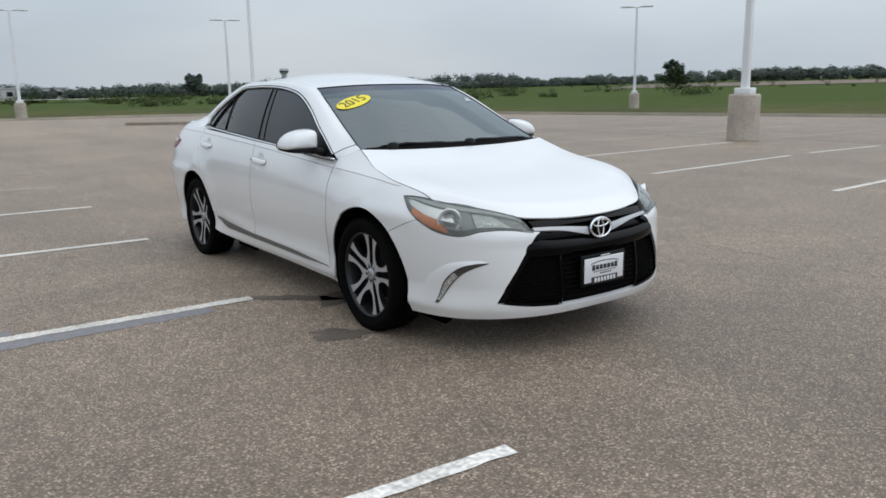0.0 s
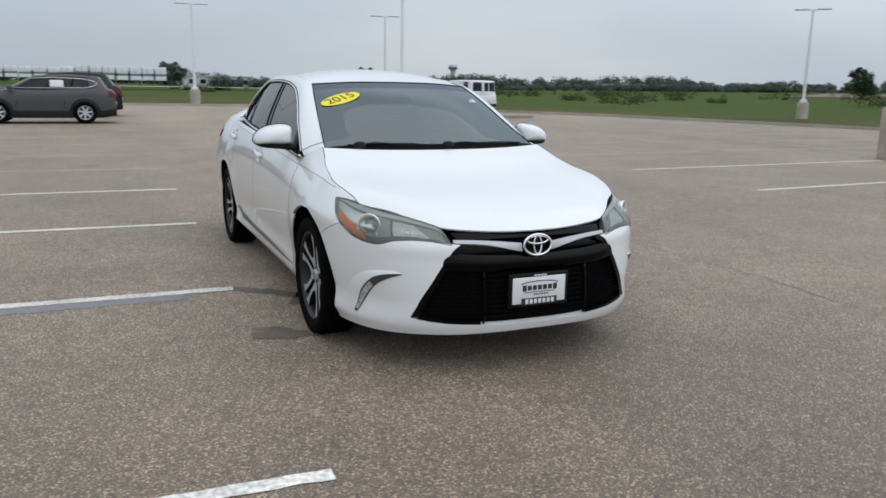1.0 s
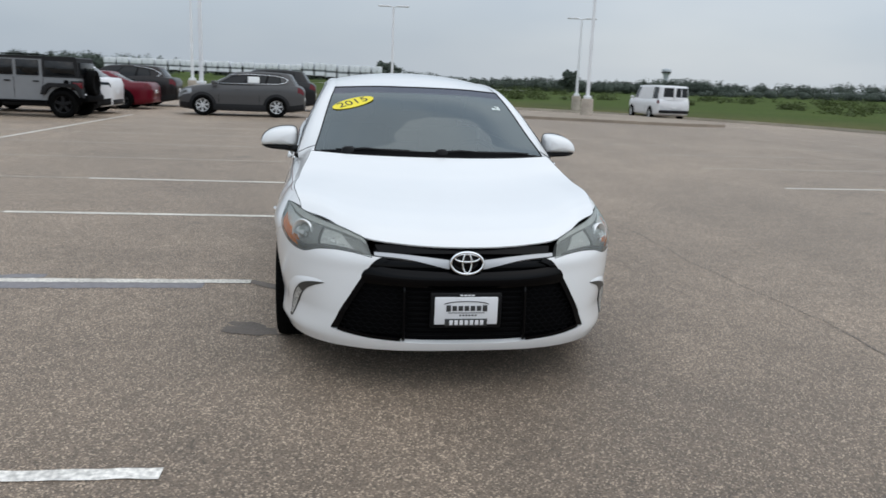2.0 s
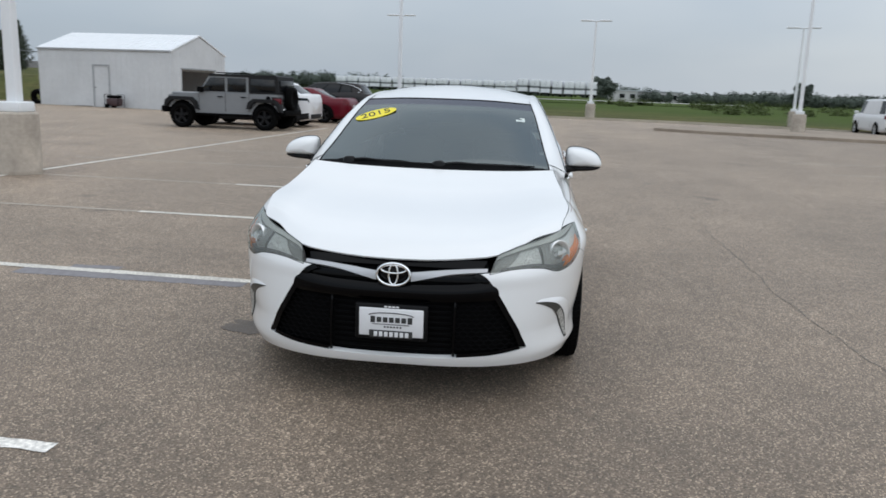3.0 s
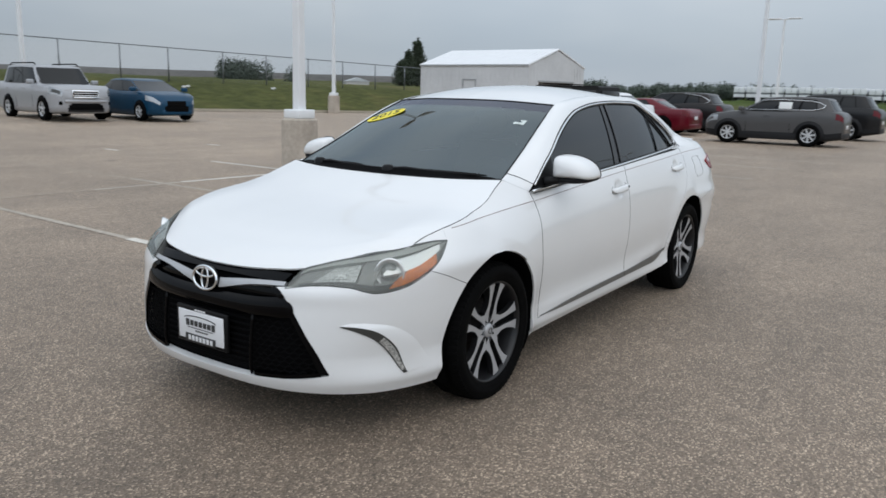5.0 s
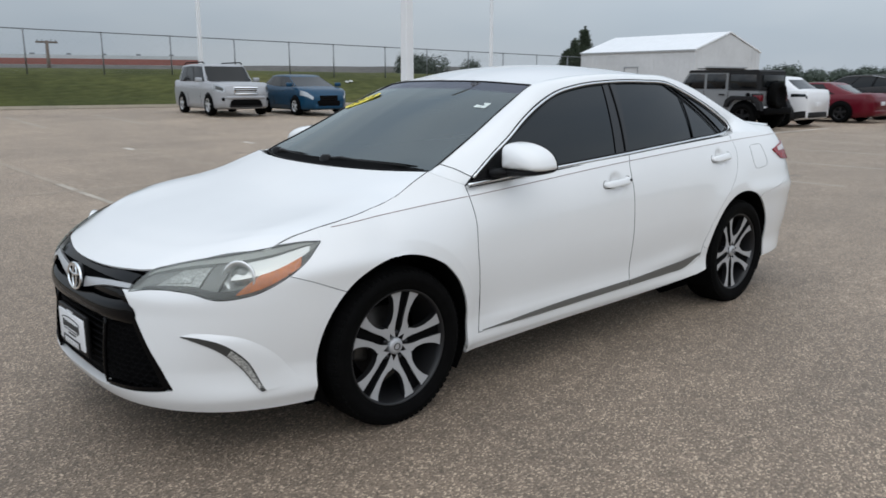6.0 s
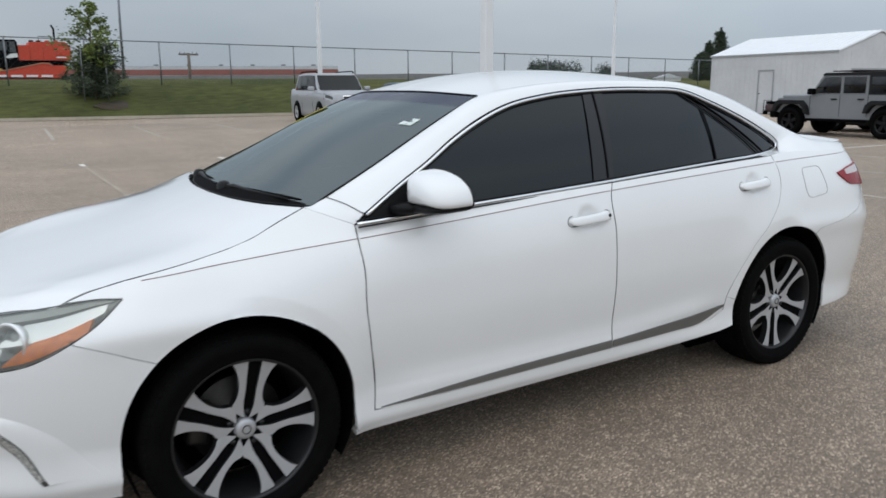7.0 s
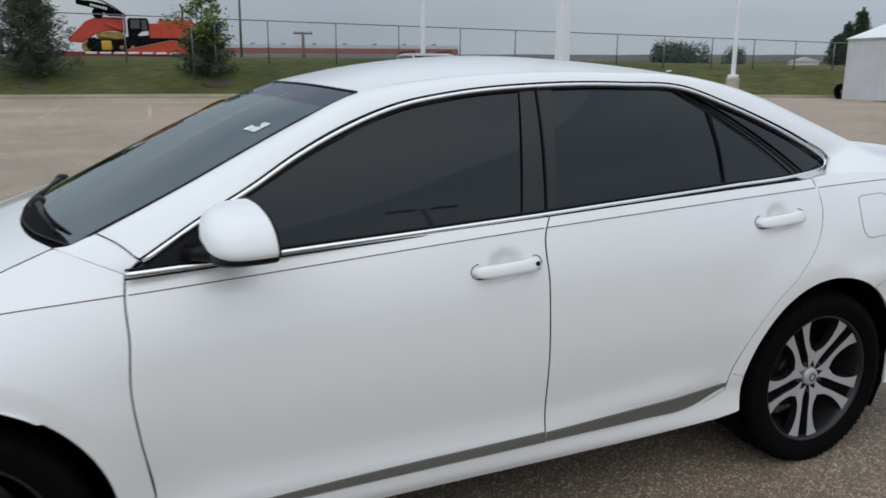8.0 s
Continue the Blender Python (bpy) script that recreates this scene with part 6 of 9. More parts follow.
        top = [own.verts.new((er[0] * r + et[0] * t, dish(r) - 0.013, er[1] * r + et[1] * t)) for r, t in shape]
        low = [own.verts.new((er[0] * r + et[0] * t, dish(r) - 0.04, er[1] * r + et[1] * t)) for r, t in shape]
        own.faces.new(top)
        for i in range(len(shape)):
            j = (i + 1) % len(shape)
            own.faces.new((top[j], top[i], low[i], low[j]))
        bmesh.ops.recalc_face_normals(own, faces=own.faces)
        put("spoke_channel", own, MATT_BLACK, wheel, "black channel between spokes", smooth=False)
        nut = lathe_bm([(0.0, 0.062), (0.007, 0.061), (0.009, 0.055), (0.009, 0.03)], 8)
        bmesh.ops.transform(nut, matrix=Matrix.Translation((er[0] * 0.055, 0.0, er[1] * 0.055)), verts=nut.verts)
        put("wheel_nut", nut, DARK_ALLOY, wheel)
    put("centre_cap", lathe_bm([(0.0, 0.072), (0.018, 0.0715), (0.030, 0.069), (0.034, 0.062), (0.036, 0.04)], 24), SATIN_SILVER, wheel, "silver centre cap")
    put("cap_ring", lathe_bm([(0.012, 0.0722), (0.012, 0.0738), (0.015, 0.0738), (0.015, 0.0718)], 20), BRAKE, wheel)
    return wheel


def build_sedan():
    car = empty("sedan", pose(0, 0, 0), "white four-door sedan with black mesh grille, on asphalt", "car")
    body_panels(car)
    front_end(car)
    glazing(car)
    interior(car)
    for s in (1, -1):
        side_mirror(car, s)
        for hx, hz in HANDLES:
            door_handle(car, s, hx, hz)
        for x, spin in ((HUB_X, -10), (-HUB_X, -43)):
            wheel_mesh_parts(car, x, s, spin)
    wiper(car, -0.50, -0.04)
    wiper(car, 0.05, 0.58)
    # cowl grille at the foot of the screen
    base = resample([(1.090, 0.690, 1.004), (1.175, 0.45, 0.999), (1.215, 0.22, 0.996), (1.225, 0.0, 0.995)], 18)
    base = np.concatenate((base, base[-2::-1] * (1, -1, 1)))
    part("cowl", sheet(np.stack((base + (0.03, 0, -0.02), base + (-0.06, 0, 0.006), base + (-0.11, 0, 0.004))), (0, 0, 1), 0.0, edge=0.0), MATT_BLACK, car, "black cowl panel under the wipers")
    return car


build_sedan()


# ---- other vehicles ----
def car_paint(name, color, metal=0.3):
    return material(name, color, 0.34, metal=metal * 0.4, spec=0.26, coat=0.20, var=0.03, scale=4)


WINDOW = material("car window", (0.008, 0.009, 0.010), 0.05, spec=0.30)
ALLOY = material("silver alloy", (0.52, 0.53, 0.54), 0.35, metal=0.15)
BLACK_CLAD = material("black cladding", (0.010, 0.010, 0.011), 0.6, spec=0.25, var=0.1, scale=20)
TAIL_RED = material("dark red tail lamp", (0.11, 0.004, 0.009), 0.25, spec=0.3, coat=0.1)
LAMP_WHITE = material("headlamp", (0.42, 0.44, 0.46), 0.15, metal=0.4, coat=1.0)


def road_wheel(parent, x, y, r, w, rim_mat, spokes=5, name="wheel"):
    """Tyre with a spoked rim; the outer face looks along the sign of y."""
    s = 1 if y > 0 else -1
    m = Matrix.Translation((x, y, r)) @ pose(0, 0, 0, 0, 0, 0 if s > 0 else 180)
    rr = r * 0.63
    bm = lathe_bm([(rr, -w / 2), (r * 0.93, -w / 2), (r, -w * 0.36), (r, w * 0.36), (r * 0.94, w / 2), (r * 0.80, w * 0.52), (rr, w * 0.46), (rr * 0.97, w * 0.30), (rr * 0.9, -w / 2), (rr, -w / 2)], 36)
    bmesh.ops.transform(bm, matrix=m, verts=bm.verts)
    wheel = part(name, bm, RUBBER, parent)
    bm = lathe_bm([(0.0, w * 0.10), (rr * 0.95, w * 0.10), (rr * 0.95, -w * 0.2), (0, -w * 0.2)], 28)
    bmesh.ops.transform(bm, matrix=m, verts=bm.verts)
    part("hub_back", bm, MATT_BLACK, wheel)
    bm = bmesh.new()
    for k in range(spokes):
        a = 2 * math.pi * k / spokes + 0.3
        c, q = math.cos(a), math.sin(a)
        hw = rr * (0.16 if spokes < 7 else 0.11)
        own = prism_bm([(0.05 * rr, -hw), (rr * 0.98, -hw * 1.15), (rr * 0.98, hw * 1.15), (0.05 * rr, hw)], w * 0.2, lambda u, v, d: (u * c - v * q, w * 0.14 + d + 0.02 * u, u * q + v * c))
        join_bm(bm, own)
    lathe_bm([(0.0, w * 0.42), (rr * 0.22, w * 0.40), (rr * 0.26, w * 0.2)], 16, bm=bm)
    lathe_bm([(rr * 0.90, w * 0.34), (rr * 1.0, w * 0.44), (rr * 1.02, w * 0.40), (rr * 0.92, w * 0.26)], 36, bm=bm)
    bmesh.ops.transform(bm, matrix=m, verts=bm.verts)
    part("rim", bm, rim_mat, wheel, smooth=False)
    return wheel


def vehicle(name, m, label, category, paint, L, W, H, wb, fo, wr, hood_z, belt_z0, belt_z1, glass, deck_z=None, nose_round=0.5, boxy=0.0, rim=None, clad=False, tumble=0.16, windows=((0, 0.34), (0.36, 0.70), (0.72, 0.97)), roof_paint=None, spokes=5, ground=0.20, lamps="plain", tail_mat=None, arc=0.16, tail=(0.24, 5.0, 6.05)):
    """A parked road vehicle. x runs forward from the middle of the wheelbase. glass: x of screen foot, screen top, rear-glass top, rear-glass foot."""
    car = empty(name, m, label, category)
    front_x, rear_x = wb / 2 + fo, wb / 2 + fo - L
    g0, g1, g2, g3 = glass
    deck_z = belt_z1 if deck_z is None else deck_z
    half = W / 2
    hood_line = knots((rear_x, rear_x + 0.10, g3, g3 + 0.25, 0, g0 - 0.1, g0, (g0 + front_x) / 2, front_x - 0.16, front_x),
                      (deck_z - 0.14, deck_z - 0.02, deck_z, belt_z1, (belt_z0 + belt_z1) / 2, belt_z0, belt_z0 - 0.01, hood_z + (belt_z0 - hood_z) * 0.55, hood_z, hood_z - 0.16 + 0.1 * boxy))
    # lower body: rounded sections along the length
    xs = np.concatenate((rear_x + (1 - np.cos(np.linspace(0, math.pi / 2, 7))) * 0.45, np.linspace(rear_x + 0.55, front_x - 0.75, 18), front_x - 0.65 + np.sin(np.linspace(0, math.pi / 2, 9)) * 0.65))
    rows = []
    for x in xs:
        f = max(0.0, (x - (front_x - 0.62)) / 0.62)
        r = max(0.0, ((rear_x + 0.45) - x) / 0.45)
        w = half * (1 - (0.34 - 0.12 * boxy) * f ** 2.4) * (1 - (0.16 - 0.10 * boxy) * r ** 2.4)
        z0 = ground + 0.06 * f + 0.08 * r
        zt = float(hood_line(x))
        sec = [(0.0, z0), (w * 0.86, z0), (w * 0.975, z0 + 0.06), (w * 0.985, z0 + 0.22), (w, z0 + (zt - z0) * 0.55), (w * 0.995, z0 + (zt - z0) * 0.74), (w * 0.965, zt - 0.045), (w * 0.90, zt), (w * 0.45, zt + 0.022), (0.0, zt + 0.028)]
        full = sec + [(-y, z) for y, z in sec[-2:0:-1]]
        rows.append([(x, y, z) for y, z in full])
    p = np.array(rows)
    bm = grid_bm(p, close=True)
    for k in (0, -1):
        ring = [bm.verts.new(q) for q in p[k]]
        bm.faces.new(ring)
    bmesh.ops.remove_doubles(bm, verts=bm.verts, dist=1e-4)
    bmesh.ops.recalc_face_normals(bm, faces=bm.faces)
    part("body", bm, paint, car)
    shell = p

    def body_patch(nm, xa, xb, ja, jb, mat, lift=0.006, label="", cols=9, rows=5):
        """A piece that follows the body side from xa to xb, between two stations up the section; made for both sides."""
        js = np.linspace(ja, jb, rows)
        grid = np.empty((rows, cols, 3))
        for c, x in enumerate(np.linspace(xa, xb, cols)):
            k = int(np.clip(np.searchsorted(xs, x) - 1, 0, len(xs) - 2))
            f = (x - xs[k]) / (xs[k + 1] - xs[k])
            sec = shell[k] * (1 - f) + shell[k + 1] * f
            for r, jj in enumerate(js):
                q = int(min(8, jj))
                grid[r, c] = sec[q] * (1 - (jj - q)) + sec[q + 1] * (jj - q)
        return [part(nm, sheet(grid, (0.2 if xa > 0 else -0.2, 1, 0.1), 0.0, edge=0.008, lift=lift, flip_y=flip), mat, car, label) for flip in (False, True)]
    body_patch("headlight", front_x - 0.50, front_x - 0.012, 4.75, 5.95, LAMP_WHITE)
    if lamps == "plain":
        body_patch("lamp_inset", front_x - 0.34, front_x - 0.06, 5.05, 5.65, LAMP_DARK, 0.010, cols=7, rows=4)
    body_patch("tail_lamp", rear_x + 0.012, rear_x + tail[0], tail[1], tail[2], tail_mat or TAIL_RED)
    if clad:
        body_patch("lower_cladding", rear_x + 0.02, front_x - 0.03, 1.7, 3.1, BLACK_CLAD, 0.008, "black lower cladding", cols=40)
    # cabin: loft between belt and roof
    levels = []
    zr = H - 0.045
    for t in np.linspace(0, 1, 7):
        z = (belt_z0 - 0.03) * (1 - t) + zr * t
        xf, xb = g0 + (g1 - g0) * t ** 0.92, g3 + (g2 - g3) * t ** (0.85 if g3 > rear_x + 0.5 else 0.7)
        w = half * (0.955 - tumble * t ** 1.25)
        n = 10
        side_x = xf + (xb - xf) * np.linspace(0.03, 0.97, n)
        half_ring = [(xf + 0.06 * (1 - boxy), 0.0), (xf + 0.045 * (1 - boxy), w * 0.45), (xf - 0.03, w * 0.86)] + [(q, w * (1 - 0.06 * abs(2 * k / (n - 1) - 1.1) ** 3)) for k, q in enumerate(side_x)] + [(xb + 0.04, w * 0.84), (xb - 0.02, w * 0.45), (xb - 0.03, 0.0)]
        ring = half_ring + [(a, -b) for a, b in half_ring[-2:0:-1]]
        xm, xh = (g1 + g2) / 2, (g0 - g3) / 2
        levels.append([(a, b, z - arc * (1 - 0.8 * boxy) * t ** 2 * ((a - xm) / xh) ** 2) for a, b in ring])
    p = np.array(levels)
    c = p[-1].mean(axis=0) + (0, 0, 0.045)
    rows = [q for q in p] + [p[-1] + (c - p[-1]) * 0.10 + (0, 0, 0.018), p[-1] + (c - p[-1]) * 0.5 + (0, 0, 0.016), np.repeat(c[None], p.shape[1], 0)]
    bm = grid_bm(np.array(rows), close=True)
    bmesh.ops.remove_doubles(bm, verts=bm.verts, dist=1e-4)
    bmesh.ops.recalc_face_normals(bm, faces=bm.faces)
    part("cabin", bm, roof_paint or paint, car)
    # glass, laid just proud of the cabin
    nring = p.shape[1]
    lo, hi = 0.17, 0.84
    ctr = np.array(((g0 + g3) / 2, 0, 0))

    def pane(nm, ks, lo=lo, hi=hi, mat=None, lift=0.006):
        closed = np.concatenate((p, p[:, :1]), axis=1)
        pts = np.empty((5, len(ks), 3))
        for r, t in enumerate(np.linspace(lo, hi, 5)):
            a = min(5, int(t * 6))
            ring = closed[a] + (closed[a + 1] - closed[a]) * (t * 6 - a)
            for d in range(3):
                pts[r, :, d] = np.interp(ks, range(nring + 1), ring[:, d])
        outward = pts.mean(axis=(0, 1)) - ctr
        outward[2] = 0.2
        part(nm, sheet(pts, outward, 0.0, edge=0.006, lift=lift), mat or WINDOW, car)
    pane("windscreen", np.concatenate((np.linspace(nring - 2.25, nring, 5), np.linspace(0.5, 2.25, 4))), lo=0.07, hi=0.93)
    hm = 13
    pane("rear_glass", np.linspace(hm + 0.35, hm + 4.65, 8), lo=0.22, hi=0.88)
    runs = [[windows[0]]]
    for w in windows[1:]:
        if w[0] - runs[-1][-1][1] < 0.2:
            runs[-1].append(w)
        else:
            runs.append([w])
    for flip in (False, True):
        for run in runs:
            ks = 3.0 + np.linspace(run[0][0] - 0.012, run[-1][1] + 0.012, 14) * 9
            pane("window_frame", nring - ks[::-1] if flip else ks, lo=0.085, hi=0.905, mat=GLOSS_BLACK, lift=0.004)
        for a, b in windows:
            ks = 3.0 + np.linspace(a, b, 6) * 9
            pane("side_window", nring - ks[::-1] if flip else ks, lo=0.11, hi=0.88, lift=0.008)
    # wheels in dark openings
    for x in (wb / 2, -wb / 2):
        for s in (1, -1):
            y_out = half * 0.985
            ring = [(x + (wr + (0.11 if clad else 0.075)) * math.cos(a), wr + (wr + (0.10 if clad else 0.07)) * math.sin(a)) for a in np.linspace(-0.35, math.pi + 0.35, 26)]
            part("wheel_arch", prism_bm(ring, 0.20, lambda u, v, d: (u, s * (y_out - 0.182 + d), v)), BLACK_CLAD if clad else MATT_BLACK, car)
            road_wheel(car, x, s * (half - 0.068), wr, 0.225, rim or ALLOY, spokes)
    if clad:
        for s in (1, -1):
            part("sill_cladding", box_bm(-wb / 2 + wr, wb / 2 - wr, s * half - 0.03 - 0.0, s * half + 0.008, ground, ground + 0.24, 0.02) if s > 0 else box_bm(-wb / 2 + wr, wb / 2 - wr, -half - 0.008, -half + 0.03, ground, ground + 0.24, 0.02), BLACK_CLAD, car)
    # shut lines, handles and mirrors
    for s in (1, -1):
        for f in (0.10, 0.53):
            x = g0 + (g3 - g0) * f - 0.1
            part("door_gap", tube_bm([(x, s * half * 0.985, ground + 0.18), (x, s * half * 1.001, ground + (belt_z0 - ground) * 0.55), (x, s * half * 0.968, belt_z0 - 0.06)], 0.006, 5), MATT_BLACK, car)
            part("door_handle", box_bm(x - 0.78, x - 0.60, s * half * 0.985 - 0.02, s * half * 0.985 + 0.02, belt_z0 - 0.155, belt_z0 - 0.125, 0.008), paint, car)
        bm = box_bm(g0 - 0.36, g0 - 0.20, -0.11, 0.11, -0.075, 0.075, 0.04, 3)
        bmesh.ops.transform(bm, matrix=Matrix.Translation((0, s * (half + 0.08), belt_z0 + 0.08)), verts=bm.verts)
        part("mirror", bm, paint, car)
    part("front_bumper", box_bm(front_x - 0.22, front_x + 0.015, -half * 0.62, half * 0.62, ground + 0.06, ground + 0.24, 0.05, 3), BLACK_CLAD if lamps == "plain" else paint, car)
    part("intake", box_bm(front_x - 0.14, front_x + 0.022, -half * 0.50, half * 0.50, ground + 0.14, ground + 0.36, 0.04), MATT_BLACK, car, "black lower air intake")
    g = part("grille", box_bm(front_x - 0.14, front_x + 0.014, -half * 0.40, half * 0.40, hood_z - 0.36, hood_z - 0.13, 0.03), MATT_BLACK, car)
    for k in range(2):
        part("grille_bar", box_bm(front_x - 0.1, front_x + 0.022, -half * 0.38, half * 0.38, hood_z - 0.29 + 0.075 * k, hood_z - 0.262 + 0.075 * k, 0.008), CHROME if boxy > 0.5 else GLOSS_BLACK, g)
    part("rear_bumper", box_bm(rear_x - 0.015, rear_x + 0.2, -half * 0.72, half * 0.72, ground + 0.08, ground + 0.28, 0.05, 3), BLACK_CLAD if clad else paint, car)
    part("number_plate", box_bm(rear_x - 0.024, rear_x + 0.03, -0.16, 0.16, ground + 0.42, ground + 0.55, 0.006), PLATE_WHITE, car)
    return car


def site(x, y, heading):
    return pose(x, y, float(rise(x, y)), 0, 0, heading)


GREY_PAINT, BLACK_PAINT, RED_PAINT = car_paint("grey metallic paint", (0.070, 0.069, 0.070)), car_paint("black paint", (0.007, 0.007, 0.008)), car_paint("red paint", (0.112, 0.0015, 0.010))
WHITE_PAINT, SILVER_PAINT, BLUE_PAINT = car_paint("plain white paint", (0.74, 0.74, 0.75), 0.0), car_paint("silver paint", (0.36, 0.365, 0.38), 0.45), car_paint("blue paint", (0.0015, 0.042, 0.092), 0.4)
JEEP_PAINT = car_paint("cool grey paint", (0.205, 0.212, 0.220), 0.1)
BLACK_RIM = material("black alloy", (0.006, 0.006, 0.007), 0.4, spec=0.2)

crossover = dict(L=4.62, W=1.86, H=1.70, wb=2.70, fo=0.90, wr=0.385, hood_z=0.95, belt_z0=1.14, belt_z1=1.20, glass=(1.20, 0.22, -1.85, -2.22), deck_z=1.16, clad=True, tumble=0.19, windows=((0.05, 0.34), (0.36, 0.62), (0.65, 0.83)), spokes=7, arc=0.13)
v = vehicle("crossover", site(-23.2, -3.3, -91) @ Matrix.Scale(0.92, 4), "grey metallic crossover parked on the asphalt", "car", GREY_PAINT, **crossover)
sheet_bm = box_bm(-0.72, -0.30, -0.007, 0.007, -0.12, 0.12, 0.004)
bmesh.ops.transform(sheet_bm, matrix=pose(0, 0.836, 1.37, 18, 0, 0), verts=sheet_bm.verts)
part("window_sticker", sheet_bm, PAPER, v, "white price sheet in the side window")
for s in (1, -1):
    part("window_line", tube_bm([(0.40, s * 0.775, 1.525), (-0.4, s * 0.770, 1.57), (-1.30, s * 0.770, 1.54), (-1.62, s * 0.785, 1.48), (-1.78, s * 0.815, 1.39), (-1.70, s * 0.85, 1.30), (-1.4, s * 0.872, 1.235), (0.8, s * 0.886, 1.20)], 0.013, 6), CHROME, v)
vehicle("crossover", site(-28.9, -3.1, -91), "black crossover parked beside the grey one", "car", BLACK_PAINT, **crossover)
dark = dict(crossover)
dark.update(L=4.75, H=1.66)
v = vehicle("crossover", site(-29.1, -8.9, -91), "dark brown-black crossover with a bright window line", "car", car_paint("dark brown paint", (0.013, 0.010, 0.010)), **dark)
for s in (1, -1):
    part("window_line", tube_bm([(-0.9, s * 0.80, 1.60), (-1.6, s * 0.80, 1.50), (-1.95, s * 0.80, 1.32), (-1.7, s * 0.86, 1.14), (0.8, s * 0.90, 1.08)], 0.012, 6), CHROME, v)
vehicle("fastback", site(-26.0, -9.2, -91), "deep red fastback saloon parked in the row", "car", RED_PAINT, L=4.75, W=1.86, H=1.38, wb=2.88, fo=0.86, wr=0.34, hood_z=0.82, belt_z0=0.95, belt_z1=0.98, glass=(1.05, 0.10, -0.95, -2.20), deck_z=0.98, rim=DARK_ALLOY, tumble=0.24, windows=((0.02, 0.40), (0.42, 0.72)), ground=0.17)
coupe = dict(L=4.50, W=1.84, H=1.58, wb=2.82, fo=0.90, wr=0.37, hood_z=0.98, belt_z0=1.06, belt_z1=1.14, glass=(0.98, 0.20, -1.35, -2.15), deck_z=1.14, clad=True, rim=DARK_ALLOY, tumble=0.22, tail_mat=TINT, tail=(0.46, 5.15, 5.62), windows=((0.04, 0.38), (0.40, 0.70)))
vehicle("sport_utility", site(-21.8, -9.35, -91), "white sporty utility car with black lower trim", "car", WHITE_PAINT, **coupe)
suv = vehicle("family_suv", site(-10.35, -24.1, 84), "silver three-row utility car parked at the kerb", "car", SILVER_PAINT, L=4.85, W=1.99, H=1.83, wb=2.775, fo=0.96, wr=0.37, hood_z=1.10, belt_z0=1.16, belt_z1=1.20, glass=(1.02, 0.42, -1.78, -2.08), deck_z=1.2, boxy=0.7, tumble=0.13, ground=0.22, windows=((0.04, 0.34), (0.37, 0.64), (0.68, 0.93)))
for s in (1, -1):
    part("roof_rail", tube_bm([(0.35, s * 0.70, 1.80), (0.20, s * 0.70, 1.86), (-1.60, s * 0.70, 1.86), (-1.75, s * 0.70, 1.79)], 0.022, 6), MATT_BLACK, suv)
    part("fog_light", box_bm(2.10, 2.33, s * 0.74 - 0.09, s * 0.74 + 0.09, 0.52, 0.64, 0.03), MATT_BLACK, suv)
part("grille_frame", tube_bm([(2.365, -0.40, 0.76), (2.375, 0.40, 0.76), (2.355, 0.43, 0.97), (2.355, -0.43, 0.97), (2.365, -0.40, 0.76)], 0.030, 8), CHROME, suv, "chrome grille frame")
part("lower_intake", box_bm(2.15, 2.385, -0.56, 0.56, 0.36, 0.53, 0.04, 3), MATT_BLACK, suv, "wide black lower intake")
part("bumper_step", box_bm(2.15, 2.395, -0.70, 0.70, 0.59, 0.69, 0.04, 3), SILVER_PAINT, suv)
vehicle("hatchback", site(-13.05, -22.9, 84), "metallic blue hatchback parked beside the silver car", "car", BLUE_PAINT, L=4.36, W=1.82, H=1.47, wb=2.65, fo=0.88, wr=0.325, hood_z=0.84, belt_z0=1.00, belt_z1=1.06, glass=(1.34, 0.28, -1.15, -1.95), deck_z=1.02, tumble=0.21, lamps="colour", ground=0.17)
van = vehicle("cargo_van", site(-35.2, 17.6, 176) @ Matrix.Scale(0.86, 4), "white cargo van with rear door windows at the lot's edge", "van", WHITE_PAINT, L=5.69, W=2.01, H=2.08, wb=3.43, fo=0.95, wr=0.38, hood_z=1.15, belt_z0=1.22, belt_z1=1.24, glass=(1.75, 1.05, -2.93, -3.0), deck_z=1.24, boxy=0.9, tumble=0.08, windows=((0.02, 0.15), (0.80, 0.96)), rim=ALLOY, ground=0.26)
part("door_post", box_bm(-3.06, -2.93, -0.07, 0.07, 1.28, 1.95, 0.02), WHITE_PAINT, van)
part("rear_step", box_bm(-3.14, -3.0, -0.9, 0.9, 0.42, 0.60, 0.03), BLACK_CLAD, van)


